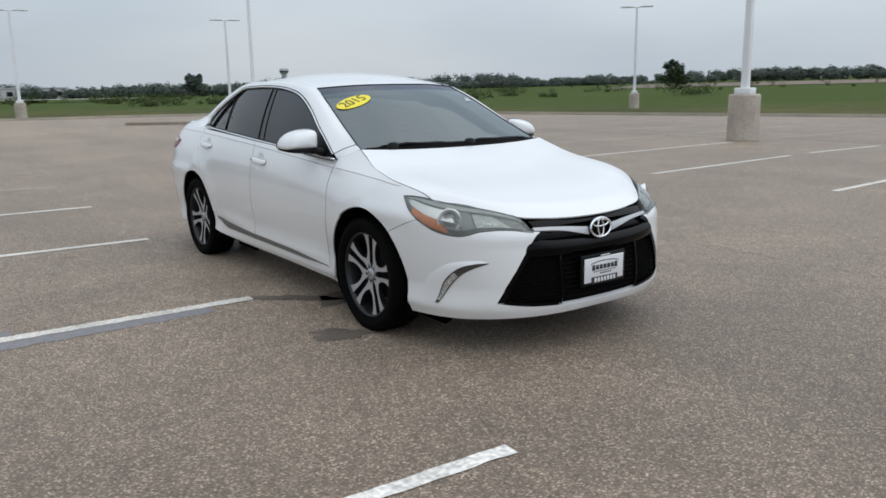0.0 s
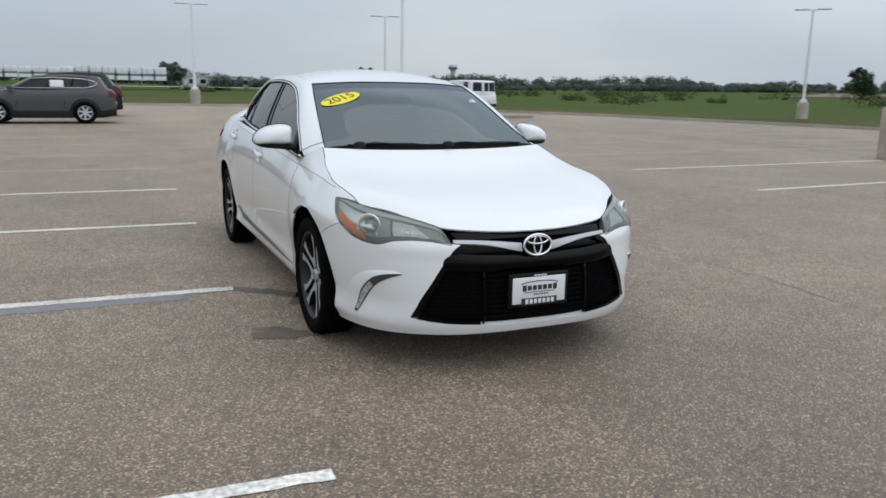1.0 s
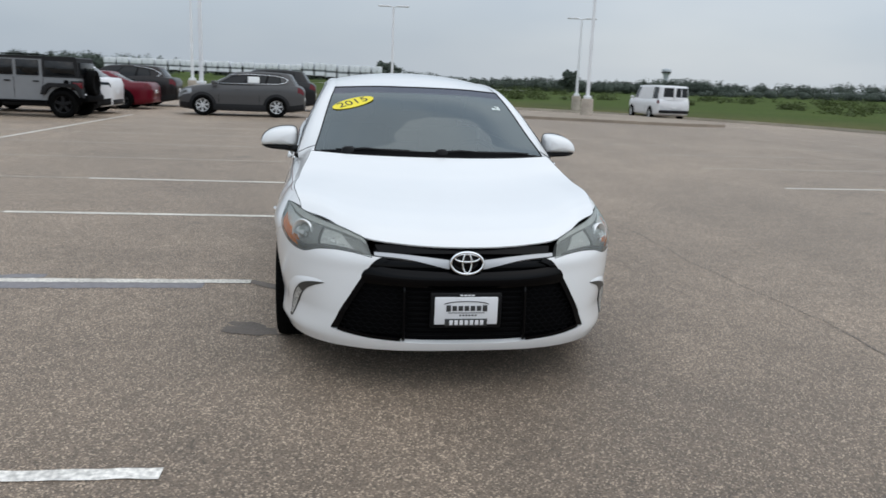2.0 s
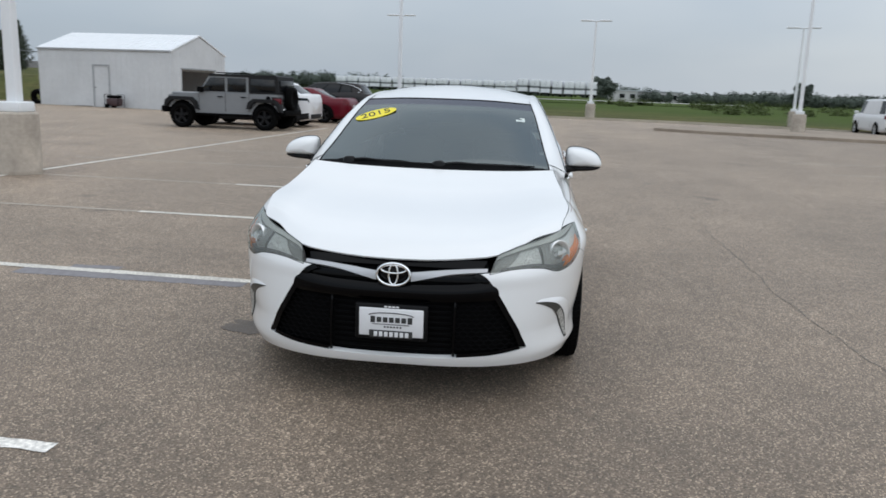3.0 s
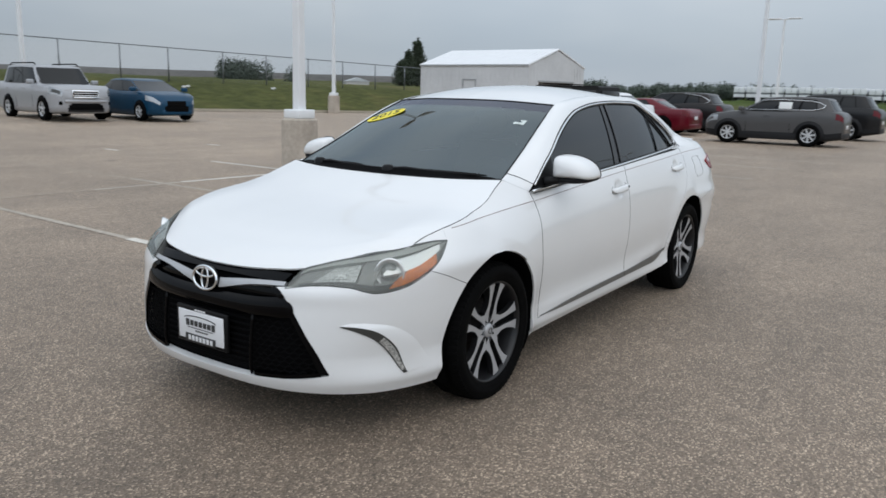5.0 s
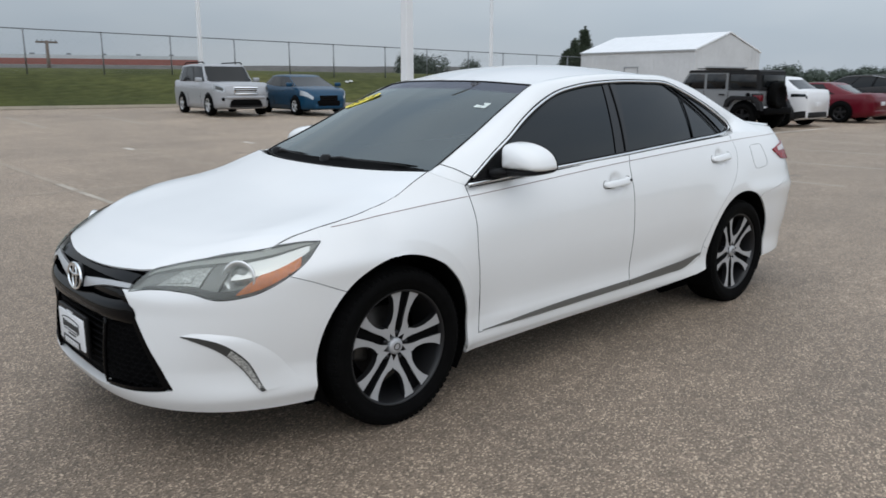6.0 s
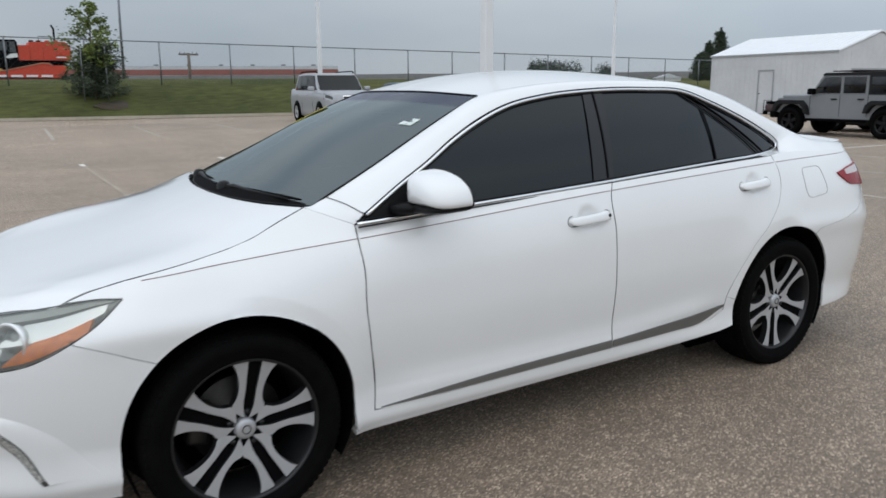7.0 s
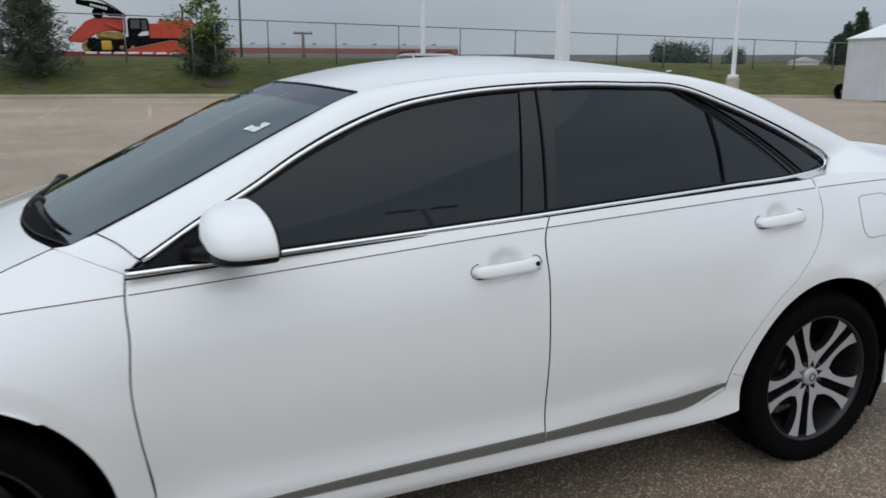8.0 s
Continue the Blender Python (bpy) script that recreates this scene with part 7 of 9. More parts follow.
def off_roader(x, y, heading):
    """A square-built four-door off-roader: flat panels, flared fenders, hard top, spare wheel."""
    j = empty("off_roader", site(x, y, heading) @ Matrix.Scale(0.93, 4), "grey four-door off-roader with a black hard top", "car")
    wb, half = 3.008, 0.80
    bm = prism_bm([(-1.95, 0.62), (-1.97, 1.20), (0.98, 1.20), (1.05, 1.18), (2.02, 1.10), (2.06, 0.70), (1.3, 0.52), (-1.3, 0.52)], 2 * half, lambda u, v, d: (u, half - d, v), 0.03)
    part("body", bm, JEEP_PAINT, j, smooth=False)
    part("hood", box_bm(1.02, 1.99, -0.66, 0.66, 1.10, 1.20, 0.05, 3), JEEP_PAINT, j)
    part("cabin", prism_bm([(-1.93, 1.20), (-1.90, 1.78), (0.52, 1.80), (0.92, 1.20)], 1.52, lambda u, v, d: (u, 0.76 - d, v), 0.03), JEEP_PAINT, j, smooth=False)
    part("hard_top", prism_bm([(-1.965, 1.22), (-1.925, 1.80), (-1.84, 1.845), (0.46, 1.845), (0.56, 1.80), (0.53, 1.765), (-0.90, 1.755), (-0.90, 1.22)], 1.55, lambda u, v, d: (u, 0.775 - d, v), 0.02), BLACK_CLAD, j, "black hard top", smooth=False)
    part("roof_rack", box_bm(-0.6, 0.35, -0.62, 0.62, 1.875, 1.905, 0.01), MATT_BLACK, j)
    for s in (1, -1):
        for a, b, c, d in ((0.84, 0.48, -0.04, -0.04), (-0.14, -0.14, -0.80, -0.80)):
            part("side_window", prism_bm([(a, 1.26), (b, 1.72), (c, 1.72), (d, 1.26)], 0.02, lambda u, v, w: (u, s * (0.758 + w), v)), WINDOW, j)
        part("rear_side_window", prism_bm([(-0.98, 1.27), (-0.98, 1.71), (-1.82, 1.70), (-1.86, 1.27)], 0.022, lambda u, v, w: (u, s * (0.758 + w), v)), WINDOW, j)
        for x0 in (0.90, -0.07, -0.92):
            part("door_gap", tube_bm([(x0, s * 0.803, 0.60), (x0, s * 0.803, 1.20)], 0.006, 5), MATT_BLACK, j)
        for x0 in (0.12, -0.72):
            part("door_handle", box_bm(x0 - 0.09, x0 + 0.09, s * 0.82 - 0.02, s * 0.82 + 0.02, 1.07, 1.105, 0.01), MATT_BLACK, j)
        bm = box_bm(0.70, 0.86, s * 0.93 - 0.11, s * 0.93 + 0.11, 1.22, 1.40, 0.03)
        part("mirror", bm, MATT_BLACK, j)
        for hx in (wb / 2, -wb / 2):
            out = [(hx - 0.64, 0.62), (hx - 0.54, 0.90), (hx - 0.38, 1.045), (hx + 0.40, 1.055), (hx + 0.58, 0.93), (hx + 0.64, 0.70), (hx + 0.52, 0.70), (hx + 0.42, 0.86), (hx + 0.33, 0.93), (hx - 0.33, 0.93), (hx - 0.42, 0.84), (hx - 0.50, 0.66)]
            part("fender_flare", prism_bm(out, 0.24, lambda u, v, d: (u, s * (0.72 + d), v), 0.02), BLACK_CLAD, j, smooth=False)
            arch_shape = [(hx + 0.50 * math.cos(a), 0.40 + 0.53 * math.sin(a)) for a in np.linspace(0, math.pi, 16)]
            part("wheel_opening", prism_bm(arch_shape, 0.10, lambda u, v, d: (u, s * (0.71 + d), v)), MATT_BLACK, j)
            road_wheel(j, hx, s * 0.80, 0.415, 0.26, BLACK_RIM, 5)
        part("side_step", tube_bm([(-0.95, s * 0.86, 0.48), (0.95, s * 0.86, 0.48)], 0.04, 8), MATT_BLACK, j)
        part("lamp_housing", box_bm(-2.02, -1.72, s * 0.725 - 0.095, s * 0.725 + 0.095, 0.84, 1.13, 0.02), BLACK_CLAD, j)
        part("tail_lamp", box_bm(-2.035, -1.78, s * 0.73 - 0.10, s * 0.73 + 0.10, 0.885, 1.09, 0.025), TAIL_RED, j, "dark red corner tail lamp")
        lamp = lathe_bm([(0.0, 0.03), (0.09, 0.02), (0.095, -0.02)], 20)
        bmesh.ops.transform(lamp, matrix=Matrix.Translation((2.06, s * 0.50, 0.96)) @ pose(0, 0, 0, 0, 0, -90), verts=lamp.verts)
        part("headlight", lamp, LAMP_WHITE, j)
    for k in range(7):
        part("grille_slot", box_bm(2.03, 2.075, -0.33 + k * 0.1, -0.27 + k * 0.1, 0.80, 1.06, 0.015), MATT_BLACK, j)
    part("front_bumper", box_bm(2.05, 2.32, -0.80, 0.80, 0.50, 0.72, 0.06, 3), MATT_BLACK, j)
    part("bumper_hoop", tube_bm([(2.20, -0.42, 0.68), (2.24, -0.38, 0.86), (2.24, 0.38, 0.86), (2.20, 0.42, 0.68)], 0.03, 8), MATT_BLACK, j)
    part("rear_bumper", box_bm(-2.22, -1.95, -0.78, 0.78, 0.50, 0.70, 0.04), MATT_BLACK, j)
    part("windscreen", prism_bm([(0.955, 1.24), (0.62, 1.74), (0.60, 1.74), (0.93, 1.24)], 1.36, lambda u, v, d: (u, 0.68 - d, v)), WINDOW, j)
    part("rear_glass", box_bm(-1.985, -1.925, -0.62, 0.62, 1.32, 1.68, 0.01), WINDOW, j)
    spare = lathe_bm([(0.0, 0.06), (0.22, 0.06), (0.25, 0.11), (0.385, 0.12), (0.40, 0.06), (0.40, -0.06), (0.38, -0.12), (0.0, -0.12)], 32)
    bmesh.ops.transform(spare, matrix=Matrix.Translation((-2.14, 0.05, 1.08)) @ pose(0, 0, 0, 0, 0, 90), verts=spare.verts)
    cap = lathe_bm([(0.0, 0.02), (0.07, 0.02), (0.085, 0.0), (0.085, -0.02)], 20)
    bmesh.ops.transform(cap, matrix=Matrix.Translation((-1.60, 0.80, 1.07)), verts=cap.verts)
    part("fuel_cap", cap, MATT_BLACK, j, "round black fuel cap")
    part("number_plate", box_bm(-2.10, -2.00, 0.52, 0.72, 0.60, 0.74, 0.006), PLATE_WHITE, j)
    part("spare_wheel", spare, RUBBER, j, "black spare wheel")
    part("spare_bracket", box_bm(-2.06, -1.94, -0.15, 0.15, 0.90, 1.20, 0.02), MATT_BLACK, j)
    return j


off_roader(-19.2, -9.2, -93)


# ---- the shed ----
def build_shed():
    wall_mat = material("white metal siding", (0.56, 0.565, 0.57), 0.55, var=0.04, scale=5, stain=0.08, stain_scale=0.7)
    roof_mat = material("pale metal roof", (0.80, 0.81, 0.82), 0.38, metal=0.1, var=0.03, scale=3)
    # local x along the gable wall, y along the long wall
    s = empty("shed", pose(-31.6, -24.15, 0.0, 0, 0, 84.4) @ pose(0, 0, 0), "white metal-clad shed with an open garage door", "shed")
    LW, GW, EH, RH, TH = 7.3, 5.4, 2.86, 3.68, 0.12

    def add(nm, bm, mat, label="", smooth=False):
        return part(nm, bm, mat, s, label, smooth)
    # in the shed's own frame: u runs from the far corner along the door wall, v into the shed
    ow0, ow1, oh = 0.95, 4.3, 2.02
    add("wall", box_bm(0, 3.05, 0, TH, -0.1, EH), wall_mat)
    add("wall", box_bm(3.95, LW, 0, TH, -0.1, EH), wall_mat)
    add("wall", box_bm(3.05, 3.95, 0, TH, 2.08, EH), wall_mat)
    add("wall", box_bm(0, LW, GW - TH, GW, -0.1, EH), wall_mat)
    gable_full = [(TH, -0.1), (GW - TH, -0.1), (GW - TH, EH), (GW / 2, RH - 0.03), (TH, EH)]
    add("wall", prism_bm(gable_full, TH, lambda a, b, w: (w, a, b)), wall_mat)
    add("wall", prism_bm([(TH, -0.1), (ow0, -0.1), (ow0, EH), (TH, EH)], TH, lambda a, b, w: (LW - w, a, b)), wall_mat)
    add("wall", prism_bm([(ow1, -0.1), (GW - TH, -0.1), (GW - TH, EH), (ow1, EH)], TH, lambda a, b, w: (LW - w, a, b)), wall_mat)
    add("wall", prism_bm([(ow0, oh), (ow1, oh), (ow1, EH), (GW - TH, EH), (GW / 2, RH - 0.03), (TH, EH), (ow0, EH)], TH, lambda a, b, w: (LW - w, a, b)), wall_mat)
    for sgn in (0, 1):
        e0 = -0.05 if sgn == 0 else GW + 0.05
        pts = [(e0, EH - 0.055), (GW / 2, RH + 0.02), (GW / 2, RH + 0.08), (e0, EH + 0.01)]
        add("roof_sheet", prism_bm(pts, LW + 0.10, lambda a, b, w: (LW + 0.05 - w, a, b)), roof_mat)
    for k in range(25):
        u = 0.05 + k * 0.30
        for sgn in (0, 1):
            e0 = -0.05 if sgn == 0 else GW + 0.05
            add("roof_rib", tube_bm([(u, e0, EH + 0.022), (u, GW / 2, RH + 0.092)], 0.016, 4), roof_mat)
    for k in range(24):
        u = 0.12 + k * 0.30
        if not 3.0 < u < 4.0:
            add("siding_rib", box_bm(u, u + 0.025, -0.012, 0.001, -0.05, EH - 0.08, 0.004), wall_mat)
    for k in range(17):
        a = 0.2 + k * 0.30
        if not ow0 - 0.05 < a < ow1 + 0.05:
            add("siding_rib", box_bm(LW - 0.001, LW + 0.012, a, a + 0.025, -0.05, EH - 0.05, 0.004), wall_mat)
    add("eave_trim", box_bm(-0.05, LW + 0.05, -0.07, -0.04, EH - 0.07, EH + 0.0), material("grey trim", (0.34, 0.35, 0.36), 0.6))
    d = add("door", box_bm(3.09, 3.91, 0.015, 0.06, 0.02, 2.05), wall_mat, "plain white side door")
    trim = material("door frame", (0.30, 0.31, 0.32), 0.6)
    for q in (box_bm(3.03, 3.09, -0.02, 0.1, 0, 2.11), box_bm(3.91, 3.97, -0.02, 0.1, 0, 2.11), box_bm(3.09, 3.91, -0.02, 0.1, 2.05, 2.11)):
        part("door_frame", q, trim, s, smooth=False)
    k = tube_bm([(3.17, 0.015, 1.0), (3.17, -0.05, 1.0)], 0.022, 8)
    part("door_knob", k, MATT_BLACK, d)
    add("rolled_door", tube_bm([(LW - 0.3, ow0, oh + 0.05), (LW - 0.3, ow1, oh + 0.05)], 0.16, 12), trim)
    add("opening_trim", box_bm(LW - 0.03, LW + 0.02, ow0 - 0.06, ow1 + 0.06, oh, oh + 0.07), trim)
    add("shed_floor", box_bm(0.1, LW - 0.02, 0.1, GW - 0.1, -0.05, 0.02), CONCRETE)
    return s


build_shed()


def site_of_shed(u, v, z=0.0):
    return pose(-31.6, -24.15, 0.0, 0, 0, 84.4) @ pose(u, v, z)


def build_shed_clutter():
    g = empty("generator", site_of_shed(4.55, -0.55), "small dark portable generator on wheels by the shed", "generator")
    part("engine_block", box_bm(-0.32, 0.32, -0.22, 0.22, 0.16, 0.52, 0.05), material("dark enamel", (0.055, 0.030, 0.032), 0.5), g)
    part("tank", box_bm(-0.30, 0.30, -0.20, 0.20, 0.53, 0.66, 0.04), MATT_BLACK, g)
    for x in (-0.36, 0.36):
        part("tube_frame", tube_bm([(x, -0.25, 0.06), (x, -0.25, 0.70), (x, 0.25, 0.70), (x, 0.25, 0.06)], 0.018, 6), MATT_BLACK, g)
    for y in (-0.28, 0.28):
        w = lathe_bm([(0, 0.03), (0.12, 0.03), (0.13, 0.0), (0.12, -0.03), (0, -0.03)], 18)
        bmesh.ops.transform(w, matrix=Matrix.Translation((-0.22, y, 0.13)), verts=w.verts)
        part("wheel", w, RUBBER, g)
    rng = random.Random(5)
    wood = material("weathered timber", (0.15, 0.13, 0.11), 0.85, var=0.2, scale=12)
    for k in range(5):
        b = empty("plank", site_of_shed(1.6 + 0.55 * k, -0.35 - 0.12 * (k % 2), 0.0) @ pose(0, 0, 0, 0, 0, rng.uniform(-8, 8)), "weathered timber plank lying by the shed wall", "plank", "planks by the shed")
        part("board", box_bm(-0.42, 0.42, -0.07, 0.07, 0.0, 0.05 + 0.03 * (k % 3), 0.008), wood, b, smooth=False)
    t = empty("tractor_tyre", site_of_shed(-0.35, 0.30), "large black tyre leaning at the shed corner", "tyre")
    bm = lathe_bm([(0.20, -0.13), (0.34, -0.15), (0.40, -0.10), (0.41, 0.10), (0.34, 0.15), (0.20, 0.13), (0.20, -0.13)], 28)
    bmesh.ops.transform(bm, matrix=pose(0, 0, 0.41, 8, 0, 0), verts=bm.verts)
    part("tyre", bm, RUBBER, t)


build_shed_clutter()


# ---- fence ----
GALV = material("galvanised steel", (0.20, 0.21, 0.22), 0.5, metal=0.6, var=0.1, scale=6)


def build_fence():
    f = empty("chain_link_fence", pose(0, 0, 0), "tall chain-link fence of grey posts on the grass bank", "fence")
    xs = [8.85 - 3.13 * k for k in range(5)] + [-6.8, -9.95, -12.98, -16.06, -18.92, -21.4, -24.5, -27.2, -30.05, -32.6, -35.2, -37.7, -40.2, -42.6, -45.0]

    def foot(x):
        return -35.2 - 0.175 * (x + 8.3)

    def top(x):
        return 3.60 + 0.0215 * (x + 7.0)
    for x in xs:
        y = foot(x)
        part("post", tube_bm([(x, y, float(rise(x, y)) - 0.1), (x, y, top(x) + 0.03)], 0.033, 8), GALV, f)
    for a, b in zip(xs, xs[1:]):
        part("top_rail", tube_bm([(a, foot(a), top(a)), (b, foot(b), top(b))], 0.026, 6), GALV, f)
    bm = bmesh.new()
    step, x0, x1 = 0.22, xs[-1], xs[0]
    k = 0
    x = x0
    while x < x1:
        for d in (1, -1):
            h = top(x) - float(rise(x, foot(x)))
            xe = min(max(x + d * h, x0), x1)
            fr = abs(xe - x) / h
            base = float(rise(x, foot(x)))
            tube_bm([(x, foot(x) + 0.02 * d, base), (xe, foot(xe) + 0.02 * d, base + (top(xe) - base) * fr)], 0.0013, 3, bm, caps=False)
        x += step
    mesh = part("wire_mesh", bm, GALV, f, "thin wire mesh")
    mesh["kind"] = "stuff"


build_fence()


# ---- trees ----
BARK = material("bark", (0.11, 0.085, 0.06), 0.9, var=0.25, scale=14, bump=0.5, bump_scale=40)


def leaf_material(name, color, spread=0.35):
    m = bpy.data.materials.new(name)
    m.use_nodes = True
    n, l = m.node_tree.nodes, m.node_tree.links
    p = n["Principled BSDF"]
    p.inputs["Roughness"].default_value, p.inputs["Specular IOR Level"].default_value = 0.7, 0.2
    g = n.new("ShaderNodeNewGeometry")
    r = n.new("ShaderNodeMapRange")
    r.inputs["To Min"].default_value, r.inputs["To Max"].default_value = 1 - spread, 1 + spread
    l.new(g.outputs["Random Per Island"], r.inputs["Value"])
    c = n.new("ShaderNodeRGB")
    c.outputs[0].default_value = (*color, 1)
    x = n.new("ShaderNodeVectorMath")
    x.operation = "SCALE"
    l.new(c.outputs[0], x.inputs[0])
    l.new(r.outputs["Result"], x.inputs["Scale"])
    l.new(x.outputs[0], p.inputs["Base Color"])
    return m


# LEAF_FAR is greyed and paled: distance haze put into the leaf colour
LEAF_FRESH, LEAF_PINE, LEAF_FAR = leaf_material("young leaves", (0.135, 0.175, 0.05)), leaf_material("pine needles", (0.078, 0.098, 0.066)), leaf_material("haze-greyed foliage", (0.092, 0.112, 0.092), 0.16)


def leaves_mesh(centres, per, spread, size, rng, flat=0.5, slim=0.55):
    """Many small bent leaves round a set of twig ends, as one mesh."""
    verts, faces = [], []
    for c, rad in centres:
        for _ in range(per):
            d = np.array([rng.gauss(0, 1) for _ in range(3)])
            d /= np.linalg.norm(d) + 1e-9
            q = np.array(c) + d * rad * spread * rng.random() ** 0.5
            a = rng.uniform(0, 2 * math.pi)
            u = np.array((math.cos(a), math.sin(a), rng.uniform(-flat, flat)))
            w = np.cross(u, d)
            w /= np.linalg.norm(w) + 1e-9
            s = size * rng.uniform(0.6, 1.3)
            k = len(verts)
            verts += [tuple(q - u * s), tuple(q + w * s * slim + d * s * 0.2), tuple(q + u * s), tuple(q - w * s * slim + d * s * 0.2)]
            faces += [(k, k + 1, k + 2), (k, k + 2, k + 3)]
    me = bpy.data.meshes.new("crown")
    me.from_pydata(verts, [], faces)
    return me


def crown_part(me, mat, parent, label=""):
    me.materials.append(mat)
    ob = new("crown", me)
    ob.parent = parent
    if label:
        ob["label"] = label
    return ob


def broad_tree(x, y, height, width, leaf, seed, label, stakes=False, airy=0.6, per=26, size=0.10):
    rng = random.Random(seed)
    z = float(rise(x, y))
    t = empty("tree", pose(x, y, z), label, "tree")
    bm = bmesh.new()
    tips = []
    tube_bm([(0, 0, -0.1), (0.04, 0.02, height * 0.4), (0.0, 0.05, height * 0.75), (0.05, 0.0, height * 0.96)], [0.011 * height, 0.009 * height, 0.006 * height, 0.002 * height], 7, bm)
    n = 16
    for k in range(n):
        h = height * (0.28 + 0.66 * (k + rng.random() * 0.6) / n)
        a = k * 2.4 + rng.uniform(-0.4, 0.4)
        reach = width / 2 * (0.55 + 0.6 * rng.random()) * (1 - 0.55 * max(0, (h / height - 0.45)) / 0.55)
        e = (math.cos(a) * reach, math.sin(a) * reach, h + reach * 0.35)
        mid = (e[0] * 0.5, e[1] * 0.5, h + reach * 0.12)
        tube_bm([(0, 0, h - 0.1), mid, e], [0.006 * height, 0.004 * height, 0.0015 * height], 5, bm)
        tips += [(e, reach * 0.55), (mid, reach * 0.40)]
        for _ in range(2):
            b = (e[0] * rng.uniform(0.6, 1.1) + rng.uniform(-0.2, 0.2) * width * 0.3, e[1] * rng.uniform(0.6, 1.1) + rng.uniform(-0.2, 0.2) * width * 0.3, e[2] + rng.uniform(-0.1, 0.25) * width * 0.4)
            tube_bm([mid, b], [0.003 * height, 0.001 * height], 4, bm)
            tips.append((b, reach * airy * 0.6))
    tips.append(((0.05, 0, height * 0.97), width * 0.12))
    part("trunk", bm, BARK, t)
    crown_part(leaves_mesh(tips, per, 1.0, size, rng), leaf, t)
    if stakes:
        for dx in (-0.45, 0.5):
            part("stake", tube_bm([(dx, 0.3, -0.1), (dx, 0.3, 2.2)], 0.025, 6), GALV, t)
    return t


def conifer(x, y, height, width, seed, label, per=96, taper=0.85, size=0.13):
    """A young pine: whorls of upswept limbs, each clothed in needle tufts that thin out to its tip."""
    rng = random.Random(seed)
    z = float(rise(x, y))
    t = empty("tree", pose(x, y, z), label, "tree")
    bm = bmesh.new()
    tube_bm([(0, 0, -0.1), (0.03, 0.0, height * 0.5), (0, 0.02, height)], [0.02 * height, 0.013 * height, 0.004], 7, bm)
    tips = [((0, 0.02, height * q), 0.05 * width * (1.25 - q)) for q in (0.86, 0.92, 0.98, 1.02)]
    whorls = max(9, int(height * 3))
    for k in range(whorls):
        f = (k + 0.3) / whorls
        h = height * (0.04 + 0.92 * f)
        r = width / 2 * (1 - taper * f) * rng.uniform(0.80, 1.08)
        for j in range(8):
            a = j * 0.785 + k * 0.5 + rng.uniform(-0.25, 0.25)
            rr = r * rng.uniform(0.45, 1.30)
            up = rr * rng.uniform(0.10, 0.38)
            e = (math.cos(a) * rr, math.sin(a) * rr, h + up)
            tube_bm([(0, 0, h), (e[0] * 0.6, e[1] * 0.6, h + up * 0.35), e], [0.012, 0.008, 0.003], 4, bm)
            for g in (0.30, 0.52, 0.74, 0.96):
                tips.append(((e[0] * g + rng.uniform(-0.05, 0.05), e[1] * g + rng.uniform(-0.05, 0.05), h + up * g * g), (0.105 - 0.045 * g) * width * 0.8 + 0.05))
    part("trunk", bm, BARK, t)
    crown_part(leaves_mesh(tips, max(6, per // 5), 1.2, size, rng, 0.7, 0.13), LEAF_PINE, t)
    return t


broad_tree(-3.6, -33.6, 3.95, 2.2, LEAF_FRESH, 3, "young fresh-green tree staked on the grass bank", stakes=True, per=34, size=0.075)
conifer(-3.75, -33.9, 2.15, 2.7, 4, "low dark pine shrub behind the young tree", taper=0.60, per=130)
conifer(3.2, -35.0, 4.6, 3.8, 6, "dark full pine on the grass bank by the fence", taper=0.72, per=180)
conifer(-46.8, -35.8, 3.65, 2.5, 8, "slim dark pine behind the white shed", taper=0.90, per=110, size=0.15)
conifer(-45.6, -35.8, 2.75, 2.0, 9, "smaller dark pine near the shed", taper=0.85, per=110)
conifer(-44.6, -35.7, 1.9, 1.7, 10, "low dark pine near the shed", taper=0.75, per=110)
broad_tree(-56.5, 76.8, 4.1, 2.9, leaf_material("dark young leaves", (0.040, 0.060, 0.028)), 12, "small dark tree standing in the field", per=64, size=0.13)
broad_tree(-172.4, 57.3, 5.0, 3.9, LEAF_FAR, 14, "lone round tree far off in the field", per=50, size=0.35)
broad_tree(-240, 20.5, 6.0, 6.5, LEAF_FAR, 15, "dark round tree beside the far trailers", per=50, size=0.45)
for k, (x, y) in enumerate(((-4.15, -32.75), (3.0, -33.8))):
    rng = random.Random(k)
    pts = [(0.78 * math.cos(a) * rng.uniform(0.7, 1.15), 0.46 * math.sin(a) * rng.uniform(0.7, 1.15)) for a in np.linspace(0, 2 * math.pi, 22, endpoint=False)]
    tilt = float(rise(x, y - 0.4) - rise(x, y + 0.4)) / 0.8
    tagged(part("mulch_bed", prism_bm(pts, 0.05, lambda u, v, w: (x + u, y + v, float(rise(x, y)) - v * tilt - 0.04 + w)), material("mulch", (0.060, 0.046, 0.030), 0.95, var=0.3, scale=20)), "dark mulch bed round a young tree", "mulch")


